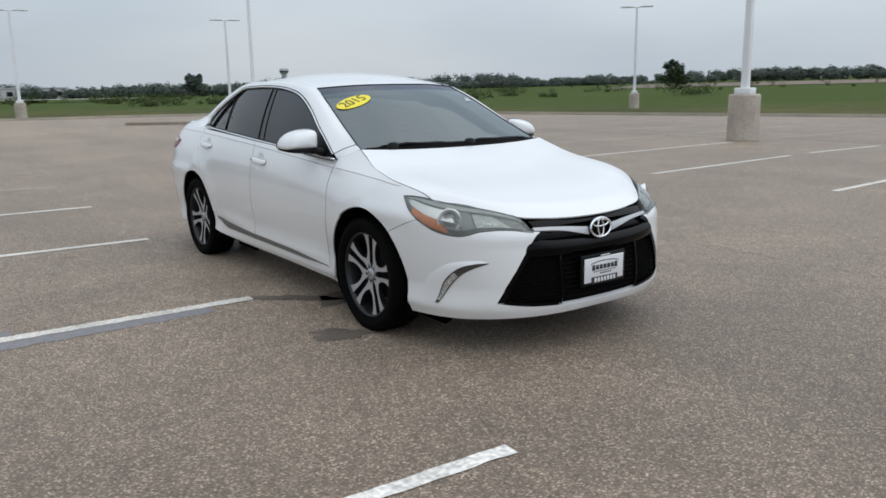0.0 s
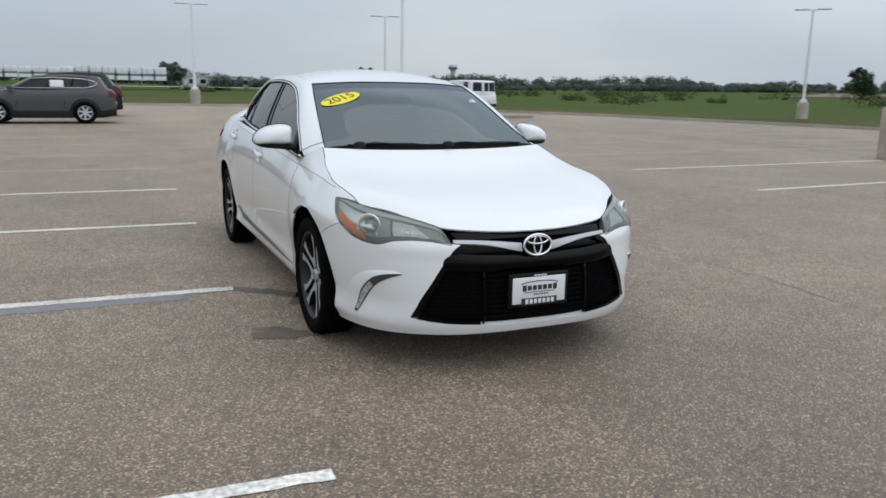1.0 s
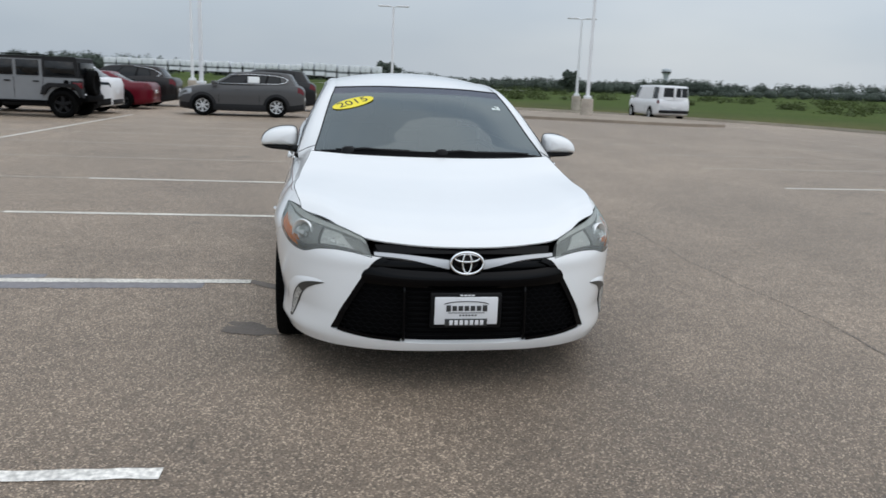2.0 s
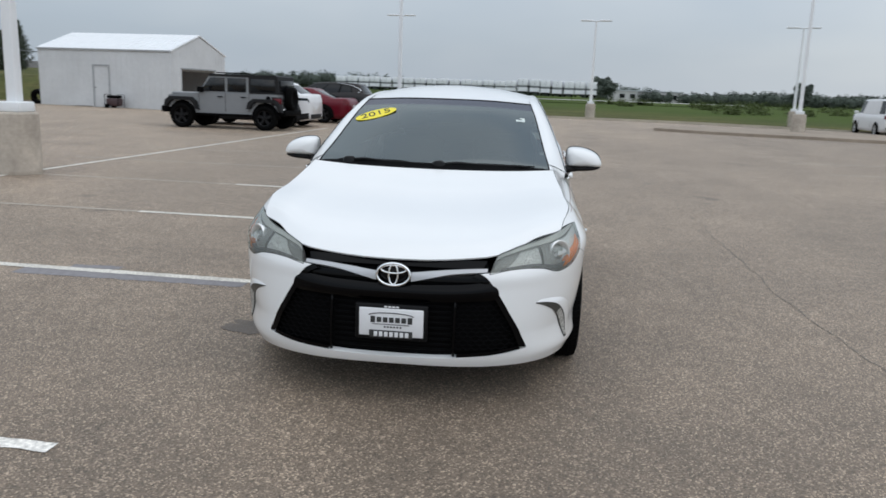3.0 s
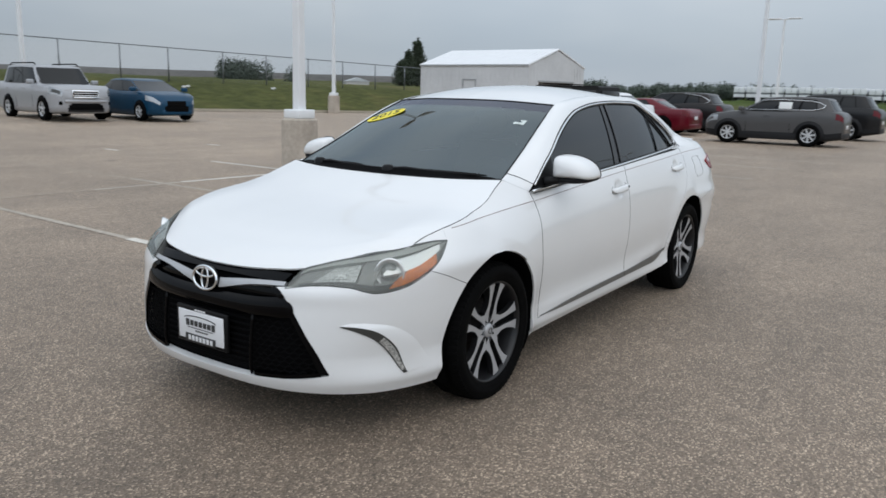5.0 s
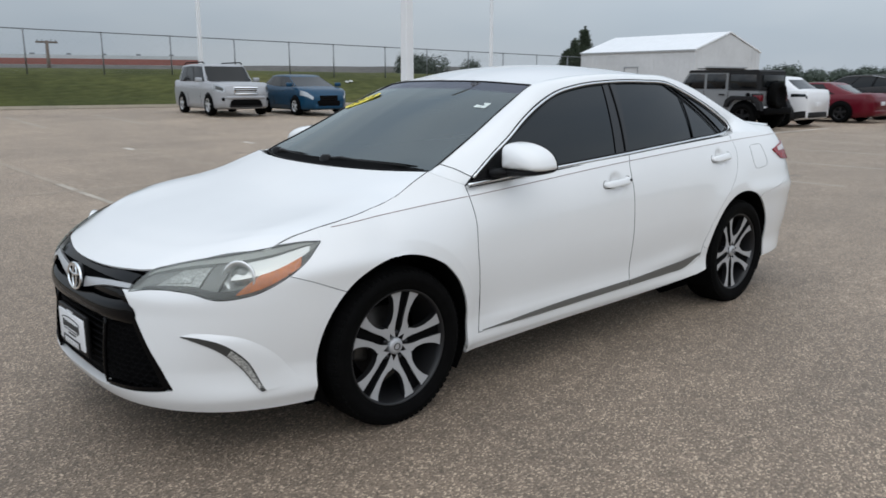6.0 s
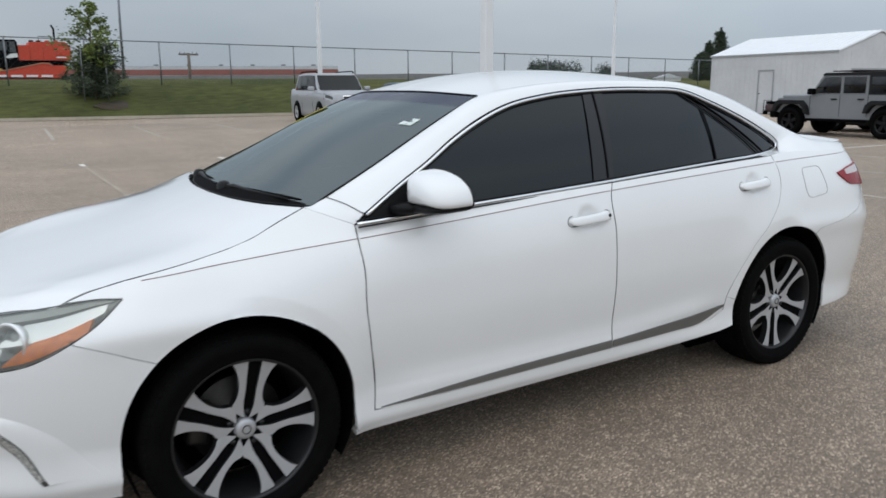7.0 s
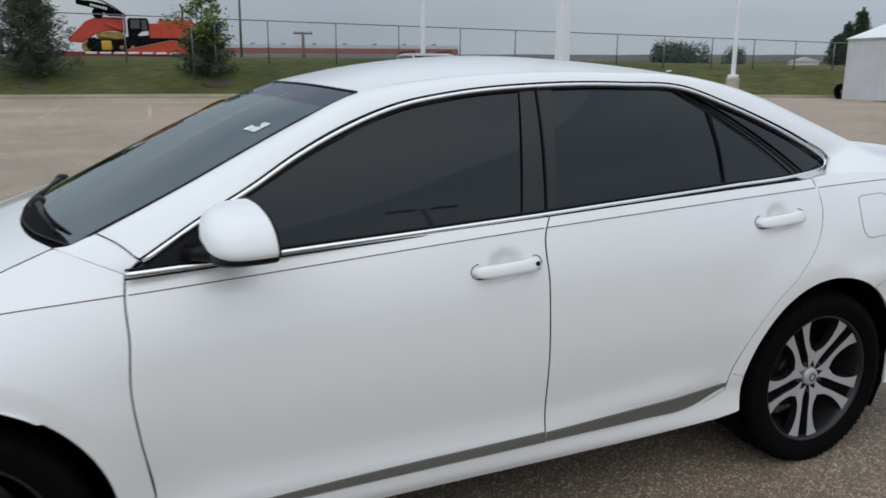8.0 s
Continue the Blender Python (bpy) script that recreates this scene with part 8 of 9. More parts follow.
SCRAP = material("white plastic sheet", (0.42, 0.42, 0.39), 0.6, var=0.08, scale=9)
for x, y, long in ((-21.4, -31.53, 0.30), (-26.7, -30.8, 0.20)):
    rng = random.Random(int(-x))
    us = np.linspace(-1, 1, 9)
    rows = []
    for q in np.linspace(-1, 1, 5):
        rows.append([(x + long * u * 0.8, y + 0.10 * q + 0.06 * u, float(rise(x + long * u * 0.8, y + 0.10 * q + 0.06 * u)) + 0.025 + 0.025 * math.sin(5 * u + q) + rng.uniform(0, 0.015)) for u in us])
    tagged(part("plastic_sheet", sheet(np.array(rows), (0, 0.3, 1), 0.0, edge=0.008), SCRAP), "crumpled white plastic sheet lying on the grass bank", "litter")


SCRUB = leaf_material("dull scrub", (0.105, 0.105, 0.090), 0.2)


def tree_line(name, points, label, seed, low=3.0, high=6.5, clump=3.0, leaf=LEAF_FAR, per_m=1.3):
    """A far belt of woods: overlapping leafy crowns with an uneven top."""
    rng = np.random.default_rng(seed)
    line = polyline(points, 400)
    length = np.linalg.norm(np.diff(line, axis=0), axis=1).sum()
    phase = rng.uniform(0, 6.3, 3)
    centres, dirs, radii = [], [], []
    for k in range(int(length * per_m * 0.8)):
        f = rng.random()
        q = line[int(f * 399)]
        wave = 0.5 + 0.24 * math.sin(f * length / 19 + phase[0]) + 0.14 * math.sin(f * length / 7.5 + phase[1]) + 0.14 * math.sin(f * length / 43 + phase[2])
        h = low + (high - low) * min(1.0, max(0.0, wave + rng.uniform(-0.22, 0.22)))
        spread = min(6.0, length * 0.1)
        x, y = q[0] + rng.uniform(-spread, spread), q[1] + rng.uniform(-spread, spread)
        wide = clump * rng.uniform(0.55, 0.95) * (0.6 + 0.4 * h / high)
        many = 230
        d = rng.normal(size=(many, 3))
        d /= np.linalg.norm(d, axis=1, keepdims=True)
        lump = 1 + 0.16 * np.sin(3 * d[:, 0] + 4 * d[:, 2] + k) + 0.12 * np.sin(5 * d[:, 1] + k * 2)
        shell = d * (lump * rng.uniform(0.45, 1.0, many) ** 0.6)[:, None]
        centres.append(np.array((x, y, float(rise(x, y)) + h * 0.46)) + shell * (wide, wide, h * 0.50))
        dirs.append(d)
        radii.append(np.full(many, min(clump, h) * 0.095 + 0.03))
    c, d, s = np.concatenate(centres), np.concatenate(dirs), np.concatenate(radii)
    n = len(c)
    s = (s * rng.uniform(0.6, 1.35, n))[:, None]
    side_way = rng.normal(size=(n, 3))
    u = side_way - d * (side_way * d).sum(1, keepdims=True) * 0.8
    u /= np.linalg.norm(u, axis=1, keepdims=True)
    w = np.cross(u, d)
    w /= np.linalg.norm(w, axis=1, keepdims=True)
    verts = np.stack((c - u * s, c + w * s * 0.7 + d * s * 0.2, c + u * s, c - w * s * 0.7 + d * s * 0.2), 1).reshape(-1, 3)
    k = np.arange(n)[:, None] * 4
    faces = np.concatenate((k + (0, 1, 2), k + (0, 2, 3)), 0)
    me = bpy.data.meshes.new(name)
    me.from_pydata(verts.tolist(), [], faces.tolist())
    me.materials.append(leaf)
    return tagged(new(name, me), label, "woods", kind="stuff")


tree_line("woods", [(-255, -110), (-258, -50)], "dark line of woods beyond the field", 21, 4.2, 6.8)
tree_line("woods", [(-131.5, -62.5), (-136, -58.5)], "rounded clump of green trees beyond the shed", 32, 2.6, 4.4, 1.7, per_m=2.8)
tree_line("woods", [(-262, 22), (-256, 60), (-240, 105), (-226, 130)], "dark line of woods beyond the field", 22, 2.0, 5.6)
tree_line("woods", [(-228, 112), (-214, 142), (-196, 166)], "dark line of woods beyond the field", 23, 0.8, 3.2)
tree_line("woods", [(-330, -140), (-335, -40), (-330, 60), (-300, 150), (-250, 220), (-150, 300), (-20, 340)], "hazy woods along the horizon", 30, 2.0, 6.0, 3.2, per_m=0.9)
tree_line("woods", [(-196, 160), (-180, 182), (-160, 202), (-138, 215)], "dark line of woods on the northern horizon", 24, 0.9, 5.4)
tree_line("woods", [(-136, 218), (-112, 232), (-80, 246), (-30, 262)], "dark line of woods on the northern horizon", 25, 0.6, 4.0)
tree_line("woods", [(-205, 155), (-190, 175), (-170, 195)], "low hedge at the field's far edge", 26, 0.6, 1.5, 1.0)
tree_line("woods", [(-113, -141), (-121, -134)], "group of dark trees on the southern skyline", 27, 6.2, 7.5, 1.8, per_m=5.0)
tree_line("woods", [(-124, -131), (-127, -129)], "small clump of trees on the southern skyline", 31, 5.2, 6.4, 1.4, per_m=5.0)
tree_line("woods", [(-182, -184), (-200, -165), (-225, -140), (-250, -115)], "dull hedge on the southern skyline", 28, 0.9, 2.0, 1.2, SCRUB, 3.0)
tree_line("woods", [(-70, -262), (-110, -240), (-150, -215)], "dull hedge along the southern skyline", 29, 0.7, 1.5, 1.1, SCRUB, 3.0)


def bush_band():
    """Rough field growth between the kerb and the far woods."""
    rng = random.Random(40)
    centres = []
    for _ in range(70):
        a = radians(rng.uniform(112, 178))
        d = rng.uniform(130, 235)
        x, y = d * math.cos(a), d * math.sin(a)
        r = rng.uniform(0.3, 1.0)
        centres.append(((x, y, float(rise(x, y)) + r * 0.25), r))
    for _ in range(46):
        a, d = radians(rng.uniform(122, 176)), rng.uniform(75, 190)
        x, y = d * math.cos(a), d * math.sin(a)
        wide = rng.uniform(1.0, 2.6)
        for _ in range(7):
            r = wide * rng.uniform(0.35, 0.7)
            u, v = x + rng.uniform(-1, 1) * wide * 1.6, y + rng.uniform(-1, 1) * wide * 0.8
            centres.append(((u, v, float(rise(u, v)) + r * 0.30), r))
    me = leaves_mesh(centres, 60, 1.0, 0.17, rng, 0.8, 0.35)
    me.materials.append(leaf_material("field weeds", (0.070, 0.092, 0.030), 0.22))
    tagged(new("field_growth", me), "clumps of weeds and brush across the field", "brush", kind="stuff")


bush_band()
soil = material("bare ploughed soil", (0.175, 0.135, 0.10), 0.95, var=0.15, scale=0.3, stain=0.15, stain_scale=0.02)


def ground_strip(name, pts, wide, mat, label, category, lift=0.05):
    p = polyline(pts, 60)
    d = np.gradient(p, axis=0)
    d /= np.linalg.norm(d, axis=1, keepdims=True)
    side_dir = np.stack((-d[:, 1], d[:, 0]), 1)
    rows = []
    for o in np.linspace(-0.5, 0.5, 15):
        q = p + side_dir * wide * o
        rows.append(np.concatenate((q, (rise(q[:, 0], q[:, 1]) + lift)[:, None]), 1))
    return tagged(part(name, grid_bm(np.array(rows)), mat), label, category, kind="structure")


ground_strip("field_strip", [(-128, 150), (-105, 165), (-60, 195), (0, 215)], 62, soil, "strip of bare brown ploughed field", "soil", 0.08)
ground_strip("far_road", [(-136, 0), (-142, 12), (-152, 30), (-160, 42)], 9.0, material("pale dry concrete", (0.62, 0.61, 0.57), 0.9, var=0.05, scale=0.3), "pale concrete drive across the field", "road", 0.55)
ground_strip("road", [(70, -90), (0, -80), (-60, -77), (-140, -85)], 9.0, material("road asphalt", (0.17, 0.165, 0.16), 0.9, var=0.1, scale=1), "grey road beyond the fence", "road", 0.06)


def berm():
    """A low grey-brown embankment of bare earth that closes the view to the south."""
    p = polyline([(40, -215), (-20, -206), (-80, -190), (-130, -160), (-165, -125), (-185, -95)], 120)
    d = np.gradient(p, axis=0)
    d /= np.linalg.norm(d, axis=1, keepdims=True)
    out = np.stack((d[:, 1], -d[:, 0]), 1)
    rng = np.random.default_rng(77)
    bump = np.convolve(rng.uniform(-0.25, 0.25, 130), np.ones(11) / 11, "valid")[:120]

    def strip(name, profile, mat, label):
        rows = [np.stack((p[:, 0] + out[:, 0] * o, p[:, 1] + out[:, 1] * o, 5.0 + h + bump), 1) for o, h in profile]
        bm = grid_bm(np.array(rows))
        bmesh.ops.recalc_face_normals(bm, faces=bm.faces)
        tagged(part(name, bm, mat), label, "embankment", kind="structure")
    earth = material("dull bare earth", (0.088, 0.083, 0.076), 0.95, var=0.25, scale=0.6, stain=0.18, stain_scale=0.06, bump=0.6, bump_scale=2.0)
    strip("grass_slope", [(70, -4.6), (40, -3.2), (8, -1.70)], GRASS, "grass slope at the foot of a far embankment")
    strip("embankment", [(8.5, -1.85), (5, -0.95), (1, -0.10), (-3, 0.0), (-10, -0.6), (-16, -4.0)], earth, "low grey-brown embankment of bare earth")


berm()


# ---- island with kerb ----
def build_island():
    out = resample([(-30.4, 5.9), (-29.0, 7.6), (-27.6, 11.0), (-26.4, 15.6), (-26.9, 17.2), (-29.0, 17.6), (-34.6, 16.6), (-35.6, 14.8), (-34.2, 10.0), (-32.2, 6.6), (-30.4, 5.9)], 70)
    bm = prism_bm([tuple(q) for q in out[:-1]], 0.13, lambda u, v, w: (u, v, float(rise(u, v)) - 0.01 + w), 0.03)
    tagged(part("traffic_island", bm, material("dusty island concrete", (0.285, 0.232, 0.180), 0.9, var=0.12, scale=3, stain=0.15, stain_scale=0.5), smooth=False), "low concrete traffic island with an eased kerb", "island", kind="structure")


build_island()


# ---- far buildings and trailers ----
def build_trailers():
    white = material("white trailer skin", (0.74, 0.75, 0.77), 0.5, var=0.06, scale=1.5)
    first = empty("box_trailer", pose(-204.2, -50.5, float(rise(-204, -50)) + 0.75, 0, 0, 3), "white box trailer parked in a long far row", "trailer", "far row of trailers")
    part("box", box_bm(-6.5, 6.5, -1.28, 1.28, 1.75, 3.05, 0.05), white, first)
    part("side_band", box_bm(-6.4, 6.45, -1.22, 1.22, 1.38, 1.76, 0.02), material("shadow-grey band", (0.20, 0.21, 0.22), 0.7), first)
    part("skirt", box_bm(-6.3, 6.4, -1.26, 1.26, 0.55, 1.39, 0.03), white, first)
    part("chassis", box_bm(-6.2, 6.2, -0.5, 0.5, 0.85, 1.15, 0.03), MATT_BLACK, first)
    for x in (4.6, 5.7):
        for y in (-0.95, 0.95):
            w = lathe_bm([(0, 0.15), (0.48, 0.15), (0.5, 0), (0.48, -0.15), (0, -0.15)], 16)
            bmesh.ops.transform(w, matrix=Matrix.Translation((x, y, 0.5)), verts=w.verts)
            part("wheel", w, RUBBER, first)
    part("rear_frame", box_bm(6.38, 6.46, -0.9, 0.9, 0.35, 0.60, 0.01), BLACK_CLAD, first)
    part("door_line", box_bm(6.495, 6.515, -0.03, 0.03, 1.3, 2.95), GALV, first)
    for k in range(1, 23):
        x, y = -204.2 - 0.22 * k, -50.5 + 2.95 * k
        tall = 1.30 if k > 15 else 1.0 + 0.05 * (k % 2)
        copy_thing(first, pose(x, y, float(rise(x, y)) + 0.75 + 0.012 * k - 0.55 * (tall - 1), 0, 0, 3 + (k % 3 - 1) * 0.8) @ Matrix.Diagonal((1, 1, tall, 1)))


build_trailers()


def build_south_building():
    b = empty("warehouse", pose(-80, -305, 4.7, 0, 0, -16.5), "long far warehouse with a red band and white walls", "building")
    lt, red, roofm = material("pale wall panel", (0.52, 0.51, 0.50), 0.7, var=0.05, scale=0.4), material("red wall band", (0.26, 0.10, 0.085), 0.7, var=0.08, scale=0.5), material("grey roof sheet", (0.48, 0.50, 0.52), 0.6, var=0.05, scale=0.3)
    part("wall", box_bm(-56, 55, -20, 0, -2, 2.2), lt, b, smooth=False)
    part("red_band", box_bm(-56.1, 55.1, -20.1, 0.1, 2.2, 4.3), red, b, smooth=False)
    part("upper_wall", box_bm(-56, 55, -20, 0, 4.3, 5.6), roofm, b, smooth=False)
    for k in range(22):
        x = -53 + k * 4.9
        w = part("window", box_bm(x, x + 1.9, -0.1, 0.14, 0.3, 1.7), lt if k % 3 == 0 else WINDOW, b, smooth=False)
        part("window_sill", box_bm(x - 0.1, x + 2.0, 0.0, 0.22, 0.15, 0.3), roofm, w, smooth=False)
    for k in range(9):
        x = -48 + k * 12
        part("roof_unit", box_bm(x, x + 1.6, -8, -6, 5.6, 6.4, 0.1), GALV, b, smooth=False)
    g = empty("far_house", pose(-125, -111, 1.75, 0, 0, 48), "small white far building with a low roof", "building")
    part("wall", box_bm(-3.4, 3.4, -2.4, 2.4, -1, 1.3), lt, g, smooth=False)
    part("roof", prism_bm([(-2.6, 1.2), (2.6, 1.2), (0, 2.05)], 7.2, lambda a, c, w: (3.6 - w, a, c)), roofm, g, smooth=False)
    g = empty("far_house", pose(-262, 36, 0.6, 0, 0, 8), "low white far building before the woods", "building")
    part("wall", box_bm(-5, 5, -11, 11, -1, 2.6), lt, g, smooth=False)
    part("roof", box_bm(-5.3, 5.3, -11.3, 11.3, 2.6, 2.9), roofm, g, smooth=False)
    for k in range(6):
        part("window", box_bm(4.95, 5.06, -9.5 + 3.4 * k, -7.8 + 3.4 * k, 0.4, 1.7), WINDOW, g, smooth=False)
    # the haze of distance is mixed into this wall's grey
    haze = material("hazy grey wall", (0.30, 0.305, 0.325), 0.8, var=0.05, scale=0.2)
    g = empty("far_house", pose(-234, 195, 0.0, 0, 0, -39.5), "long low far building with haze put into its pale grey", "building")
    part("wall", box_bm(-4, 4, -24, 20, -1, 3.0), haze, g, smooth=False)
    part("roof", box_bm(-4.3, 4.3, -24.3, 20.3, 3.0, 3.4), roofm, g, smooth=False)


build_south_building()


def build_water_tower():
    t = empty("water_tower", pose(-347.7, 160.7, 0), "pale water tower standing above the far woods", "water tower")
    m = material("tower paint", (0.42, 0.45, 0.47), 0.6, var=0.05, scale=0.5)
    part("stem", lathe_bm([(1.5, -1), (1.15, 3), (1.05, 7.0), (1.3, 8.9), (1.9, 9.7)], 24, "z"), m, t)
    part("tank", lathe_bm([(1.9, 9.65), (2.1, 9.8), (2.15, 10.5), (2.1, 11.3), (1.8, 11.7), (0, 12.0)], 24, "z"), m, t)
    part("band", lathe_bm([(2.14, 9.9), (2.20, 9.9), (2.20, 10.5), (2.14, 10.5)], 24, "z"), BRAKE, t)


build_water_tower()


def build_excavator():
    orange, dark = material("orange-red machine paint", (0.52, 0.050, 0.020), 0.45, var=0.08, scale=2), MATT_BLACK
    mud = material("muddy yellow steel", (0.30, 0.19, 0.04), 0.8, var=0.25, scale=3)
    zr = 1.95
    d = empty("lowboy_trailer", pose(-3.15, -78.0, zr + 0.08), "red lowboy trailer with pale reflective dashes, on the road", "trailer")
    part("deck", box_bm(-4.6, 9.0, -1.3, 1.3, 0.36, 0.80, 0.04), material("trailer red", (0.17, 0.022, 0.022), 0.5), d, smooth=False)
    part("ramp", prism_bm([(4.0, 0.62), (4.0, 0.98), (0.10, 1.83), (-0.38, 1.80), (-0.68, 1.64), (-1.72, 1.65), (-1.95, 1.36), (-1.30, 0.52)], 0.3, lambda u, v, w: (u - 3.0, 1.2 + w, v), 0.03), orange, d, "folded orange loading ramp", smooth=False)
    part("ramp_edge", tube_bm([(1.0, 1.52, 0.99), (-2.9, 1.52, 1.84), (-3.4, 1.52, 1.81), (-3.7, 1.52, 1.65)], 0.05, 6), material("worn ramp edge", (0.42, 0.20, 0.12), 0.7, var=0.2, scale=3), d)
    for k in range(7):
        part("reflector_strip", box_bm(-3.65 + k * 1.20, -2.72 + k * 1.20, 1.51 if k < 4 else 1.29, 1.53 if k < 4 else 1.32, 0.62, 0.80), PAPER, d, smooth=False)
    for x in (-5.45, -4.5, 6.6, 7.7):
        w = lathe_bm([(0, 0.15), (0.40, 0.15), (0.46, 0.05), (0.46, -0.15), (0, -0.15)], 20)
        bmesh.ops.transform(w, matrix=Matrix.Translation((x, 1.2, 0.46)), verts=w.verts)
        part("wheel", w, RUBBER, d)
    e = empty("excavator", pose(-3.15, -78.0, zr + 0.93), "orange-red tracked excavator carried on a lowboy trailer", "excavator")
    for y in (-1.1, 1.1):
        tr = part("track", prism_bm([(-5.0, 0.35), (-4.7, 0.0), (3.7, 0.0), (4.2, 0.3), (4.1, 0.8), (3.6, 1.05), (-4.6, 1.05), (-5.0, 0.75)], 0.55, lambda u, v, w: (u, y - 0.28 + w, v)), dark, e, smooth=False)
        for k in range(8):
            w = lathe_bm([(0, 0.3), (0.2, 0.3), (0.22, -0.3), (0, -0.3)], 14)
            bmesh.ops.transform(w, matrix=Matrix.Translation((-4.3 + k * 0.95, y, 0.32)), verts=w.verts)
            part("roller", w, mud, tr)
    part("drive_motor", box_bm(2.23, 3.10, 0.9, 1.5, 0.08, 0.93, 0.12), material("yellow steel", (0.55, 0.33, 0.02), 0.6, var=0.2, scale=3), e, "yellow drive motor")
    part("track_frame", box_bm(-4.4, 3.3, -0.85, 0.95, 0.10, 1.15, 0.1), material("caked mud", (0.06, 0.042, 0.030), 0.9, var=0.25, scale=4), e)
    for x, z, r, mat in ((3.70, 0.57, 0.66, dark), (4.30, 0.40, 0.46, mud)):
        idler = lathe_bm([(0.0, 0.25), (r * 0.62, 0.25), (r * 0.70, 0.30), (r * 0.97, 0.28), (r, 0.0), (r * 0.97, -0.28), (0.0, -0.28)], 28)
        bmesh.ops.transform(idler, matrix=Matrix.Translation((x, 0.8, z)), verts=idler.verts)
        part("idler_wheel", idler, mat, e)
    part("stick", prism_bm([(3.5, 1.50), (2.66, 1.75), (1.27, 1.70), (0.75, 1.14), (0.84, 0.50), (1.97, 0.30), (2.31, 0.94), (3.27, 1.01)], 0.5, lambda u, v, w: (u, 0.2 + w, v), 0.05), mud, e, "mud-stained boom stick", smooth=False)
    part("ram", tube_bm([(3.2, 0.75, 1.35), (0.6, 0.75, 1.05)], 0.13, 10), mud, e, "muddy hydraulic ram")
    part("turntable", lathe_bm([(0, 0.9), (1.4, 0.9), (1.4, 1.30), (0, 1.30)], 28, "z"), dark, e)
    part("engine_house", prism_bm([(-1.12, 1.22), (-1.12, 2.52), (-1.94, 2.54), (-2.03, 2.83), (-4.9, 2.88), (-5.20, 2.60), (-5.26, 1.25)], 2.7, lambda u, v, w: (u, 1.35 - w, v), 0.07), orange, e, smooth=False)
    part("counterweight", box_bm(-5.38, -4.2, -1.37, 1.37, 1.18, 2.50, 0.22, 3), orange, e)
    for q in (-4.15, -3.1, -2.05):
        part("panel_gap", box_bm(q, q + 0.03, 1.345, 1.358, 1.35, 2.45), material("seam shadow paint", (0.22, 0.02, 0.012), 0.6), e)
    part("lower_stripe", box_bm(-5.2, 0.5, -1.3, 1.30, 1.02, 1.23), dark, e, "black lower stripe")
    for q in (-2.4, -3.0, -3.7, -4.4):
        part("deck_fitting", box_bm(q, q + 0.35, 0.6, 1.1, 2.84, 2.98, 0.04), dark if q > -3.2 else orange, e)
    part("maker_mark", box_bm(-4.9, -4.1, 1.375, 1.39, 1.42, 1.56), PAPER, e)
    part("cab", prism_bm([(0.72, 1.23), (0.72, 2.80), (0.60, 2.97), (-0.90, 2.99), (-1.08, 2.80), (-1.10, 1.30)], 1.1, lambda u, v, w: (u, 0.25 + w, v), 0.05), dark, e, smooth=False)
    pale = material("pale cab glass", (0.05, 0.058, 0.062), 0.08, spec=0.5)
    part("cab_window", prism_bm([(0.50, 2.05), (0.46, 2.80), (-0.28, 2.82), (-0.28, 2.05)], 0.03, lambda u, v, w: (u, 1.345 + w, v)), pale, e, smooth=False)
    part("cab_window", prism_bm([(-0.45, 1.90), (-0.45, 2.82), (-0.88, 2.82), (-0.96, 1.86)], 0.03, lambda u, v, w: (u, 1.345 + w, v)), pale, e, smooth=False)
    part("cab_panel", prism_bm([(-0.05, 1.46), (-0.46, 1.77), (-1.02, 1.83), (-1.02, 1.48), (-0.29, 1.38)], 0.03, lambda u, v, w: (u, 1.345 + w, v)), PAPER, e, "pale flash on the cab door", smooth=False)
    part("boom", prism_bm([(0.84, 3.04), (2.66, 3.08), (3.53, 2.96), (4.31, 2.60), (5.09, 1.80), (5.84, 1.09), (5.79, 0.85), (5.01, 0.76), (4.54, 0.77), (4.14, 1.08), (3.53, 1.53), (2.66, 1.80), (1.71, 1.82), (0.84, 1.62)], 0.7, lambda u, v, w: (u, -0.4 + w, v), 0.08), orange, e, "arched orange boom", smooth=False)
    part("boom_ram", tube_bm([(2.65, 0.40, 2.52), (0.85, 0.40, 1.72)], 0.11, 8), orange, e)
    arm = part("arm", prism_bm([(4.90, 4.50), (3.53, 4.40), (2.31, 4.14), (1.53, 3.66), (0.75, 3.20), (0.80, 3.10), (2.31, 3.14), (2.84, 3.61), (3.70, 3.86), (4.90, 4.12)], 0.5, lambda u, v, w: (u, 0.25 + w, v), 0.06), dark, e, "black upper arm", smooth=False)
    for q in range(6):
        part("bar", prism_bm([(3.75 - 0.24 * q, 3.98 - 0.06 * q), (3.58 - 0.24 * q, 3.94 - 0.06 * q), (3.55 - 0.24 * q, 4.14 - 0.06 * q), (3.72 - 0.24 * q, 4.18 - 0.06 * q)], 0.02, lambda u, v, w: (u, 0.755 + w, v)), PAPER, arm, smooth=False)
    lump = lathe_bm([(0, 0.3), (0.42, 0.3), (0.48, 0.2), (0.48, -0.2), (0, -0.3)], 20)
    bmesh.ops.transform(lump, matrix=Matrix.Translation((3.15, 0.2, 3.40)), verts=lump.verts)
    part("pivot", lump, dark, e)
    part("hose", tube_bm([(0.84, 0.5, 3.25), (1.8, 0.5, 3.95), (2.5, 0.5, 4.35), (3.6, 0.5, 4.75), (5.2, 0.5, 5.1)], 0.07, 6), dark, e)
    part("exhaust", tube_bm([(-4.30, -0.5, 2.8), (-4.30, -0.5, 4.1), (-4.12, -0.5, 4.45)], 0.09, 8), dark, e)
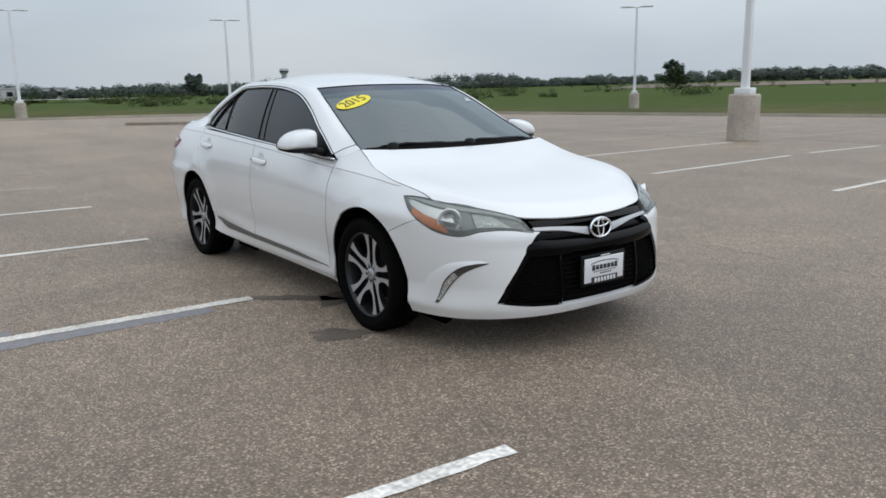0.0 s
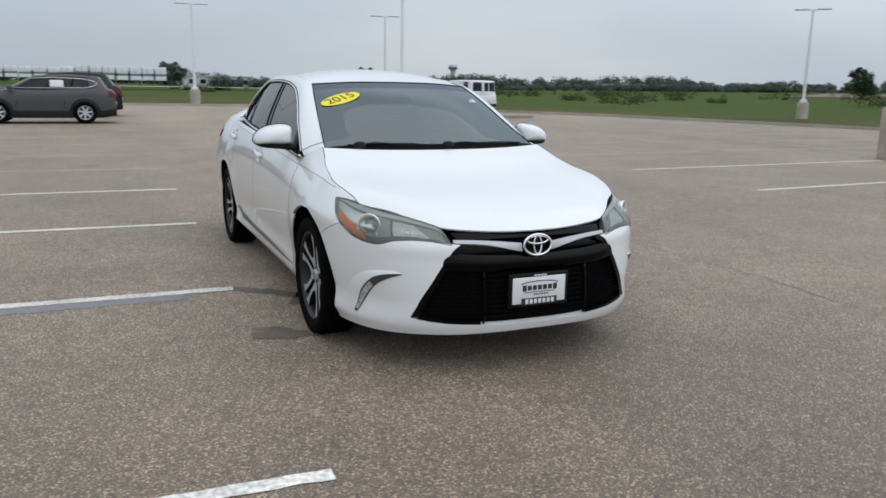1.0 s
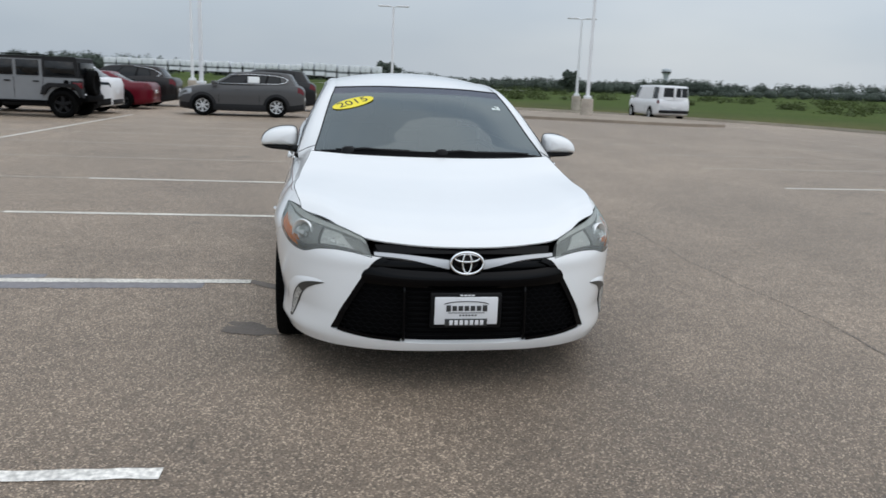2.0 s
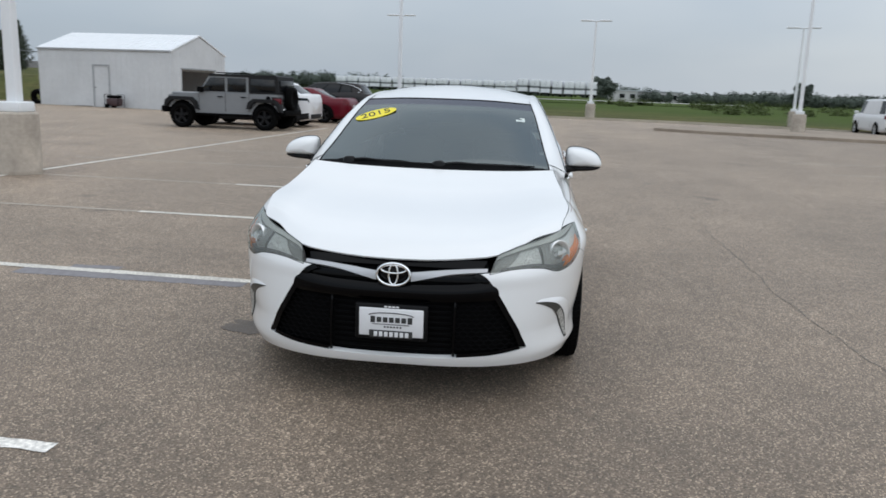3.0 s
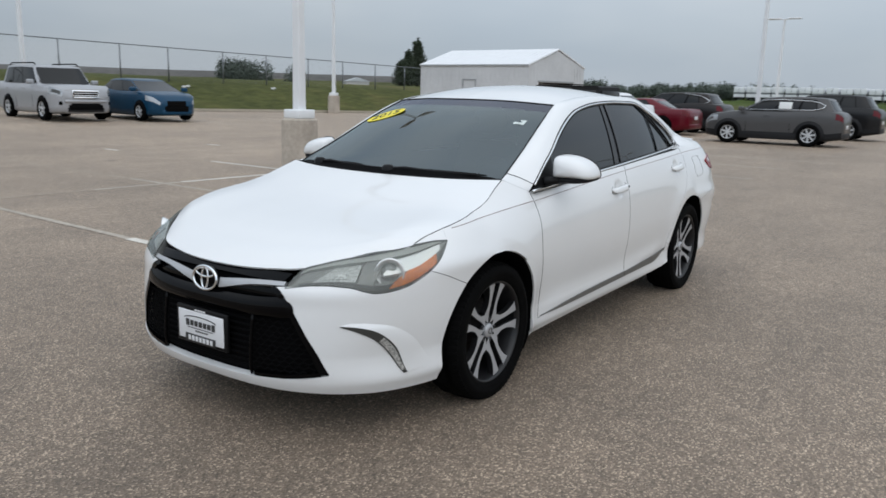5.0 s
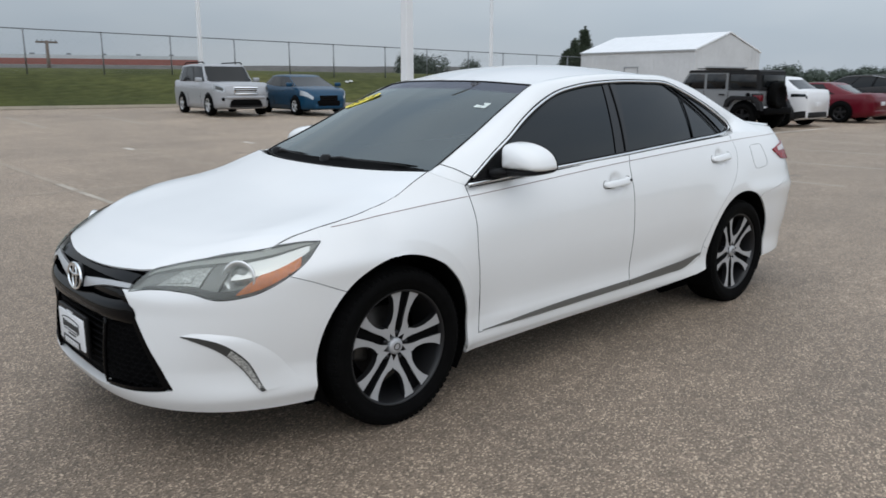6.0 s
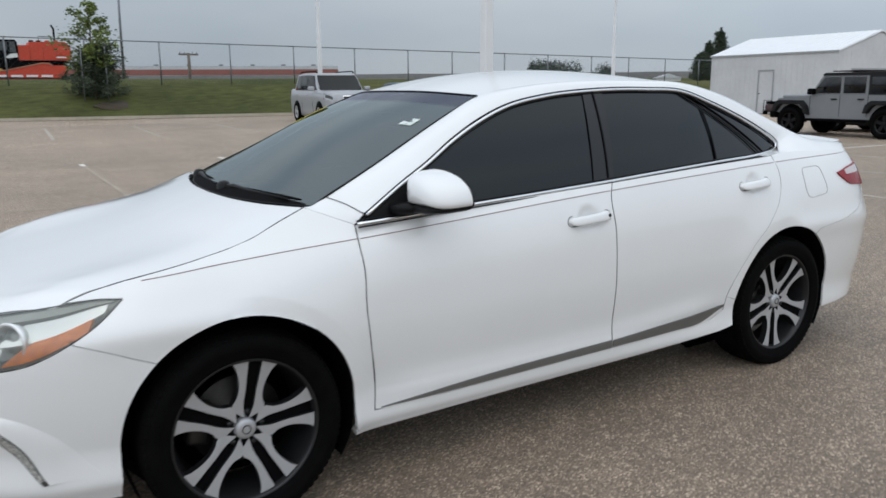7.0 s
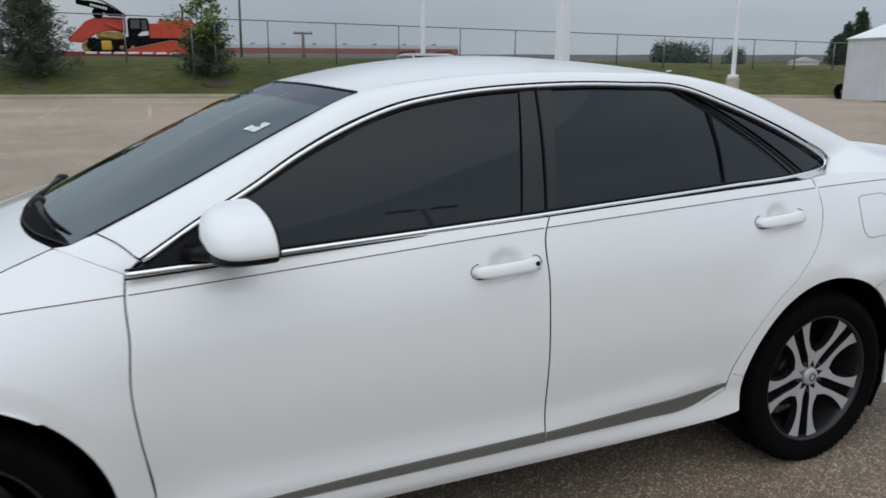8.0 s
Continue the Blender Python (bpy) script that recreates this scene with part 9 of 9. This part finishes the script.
    part("guard_rail", tube_bm([(-2.8, 1.2, 2.85), (-2.8, 1.2, 3.32), (-3.9, 1.2, 3.30), (-3.95, 1.2, 2.85)], 0.03, 6), dark, e)
    k = empty("haul_truck", pose(8.2, -78.2, zr), "dark red road tractor ahead of the lowboy", "truck")
    part("chassis", box_bm(-3.0, 3.4, -0.5, 0.5, 0.6, 0.95, 0.03), dark, k)
    part("cab", box_bm(-0.2, 2.0, -1.2, 1.2, 0.9, 3.0, 0.15, 2), material("dark truck paint", (0.10, 0.012, 0.014), 0.4), k)
    part("hood", box_bm(1.9, 3.5, -1.0, 1.0, 0.8, 1.9, 0.15, 2), material("dark truck hood", (0.10, 0.012, 0.014), 0.4), k)
    part("side_window", box_bm(0.6, 1.7, 1.18, 1.22, 2.0, 2.7, 0.02), WINDOW, k)
    for x in (-2.4, -1.2, 2.6):
        w = lathe_bm([(0, 0.15), (0.5, 0.15), (0.52, 0), (0.5, -0.15), (0, -0.15)], 20)
        bmesh.ops.transform(w, matrix=Matrix.Translation((x, 1.0, 0.52)), verts=w.verts)
        part("wheel", w, RUBBER, k)


build_excavator()


def build_utility_poles():
    wood = material("utility pole wood", (0.16, 0.13, 0.11), 0.9, var=0.15, scale=4)
    x, y = -13.3, -55.0
    u = empty("utility_pole", pose(x, y, float(rise(x, y)), 0, 0, 8), "short brown wooden pole with a crossarm beyond the fence", "utility pole")
    part("mast", tube_bm([(0, 0, -0.5), (0, 0, 1.95)], [0.13, 0.11], 8), wood, u)
    a = part("crossarm", box_bm(-0.72, 0.72, -0.06, 0.06, 1.78, 1.90, 0.01), wood, u)
    for k in (-0.62, -0.30, 0.30, 0.62):
        part("insulator", tube_bm([(k, 0, 1.90), (k, 0, 2.02)], 0.035, 6), GALV, a)
    x, y = -9.0, -56.0
    m = empty("street_light", pose(x, y, float(rise(x, y))), "slim grey steel street light beyond the fence", "street light")
    part("mast", tube_bm([(0, 0, -0.3), (-0.05, 0, 4.0), (-0.16, 0, 8.6)], [0.10, 0.08, 0.055], 8), GALV, m)
    part("arm", tube_bm([(-0.16, 0, 8.55), (0.5, 0, 8.95), (1.3, 0, 9.0)], 0.035, 6), GALV, m)
    part("lamp_head", box_bm(1.2, 1.75, -0.13, 0.13, 8.94, 9.06, 0.04), GALV, m)


build_utility_poles()


# ---- marks on the asphalt close by ----
def blot(name, x, y, rx, ry, seed, mat, label, category, lift=0.003, turn=0.0):
    rng = random.Random(seed)
    ph = [rng.uniform(0, 6.3) for _ in range(4)]
    ca, sa = math.cos(radians(turn)), math.sin(radians(turn))
    pts = []
    for a in np.linspace(0, 2 * math.pi, 56, endpoint=False):
        k = 1 + 0.20 * math.sin(2 * a + ph[0]) + 0.15 * math.sin(3 * a + ph[1]) + 0.10 * math.sin(7 * a + ph[2]) + 0.05 * math.sin(13 * a + ph[3])
        u, v = rx * k * math.cos(a), ry * k * math.sin(a)
        pts.append((x + u * ca - v * sa, y + u * sa + v * ca))
    bm = bmesh.new()
    bm.faces.new([bm.verts.new((u, v, float(rise(u, v)) + lift)) for u, v in pts])
    return tagged(part(name, bm, mat, smooth=False), label, category, kind="structure")


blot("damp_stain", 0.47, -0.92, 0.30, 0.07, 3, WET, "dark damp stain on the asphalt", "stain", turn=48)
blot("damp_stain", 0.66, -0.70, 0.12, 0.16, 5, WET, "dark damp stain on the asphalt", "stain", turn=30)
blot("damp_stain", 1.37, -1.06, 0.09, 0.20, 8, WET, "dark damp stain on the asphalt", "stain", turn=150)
rng = random.Random(11)
crack = [(-7.5, 2.75)]
while crack[-1][0] < 7.0:
    crack.append((crack[-1][0] + rng.uniform(0.1, 0.3), crack[-1][1] * 0.9 + 2.58 * 0.1 + rng.uniform(-0.035, 0.035)))
lay("crack", crack, 0.006, SEALER, "thin crack across the asphalt", "crack", 0.003, ragged=0.003)
lay("painted_over_line", [(0.36, -1.45), (0.355, -2.3), (0.36, -3.25)], 0.20, PATCH, "dull grey patch beside a parking line", "patch", 0.002, ragged=0.012)
lay("painted_over_line", [(0.115, -2.55), (0.14, -2.95)], 0.10, PATCH, "dull grey patch beside a parking line", "patch", 0.002, ragged=0.012)
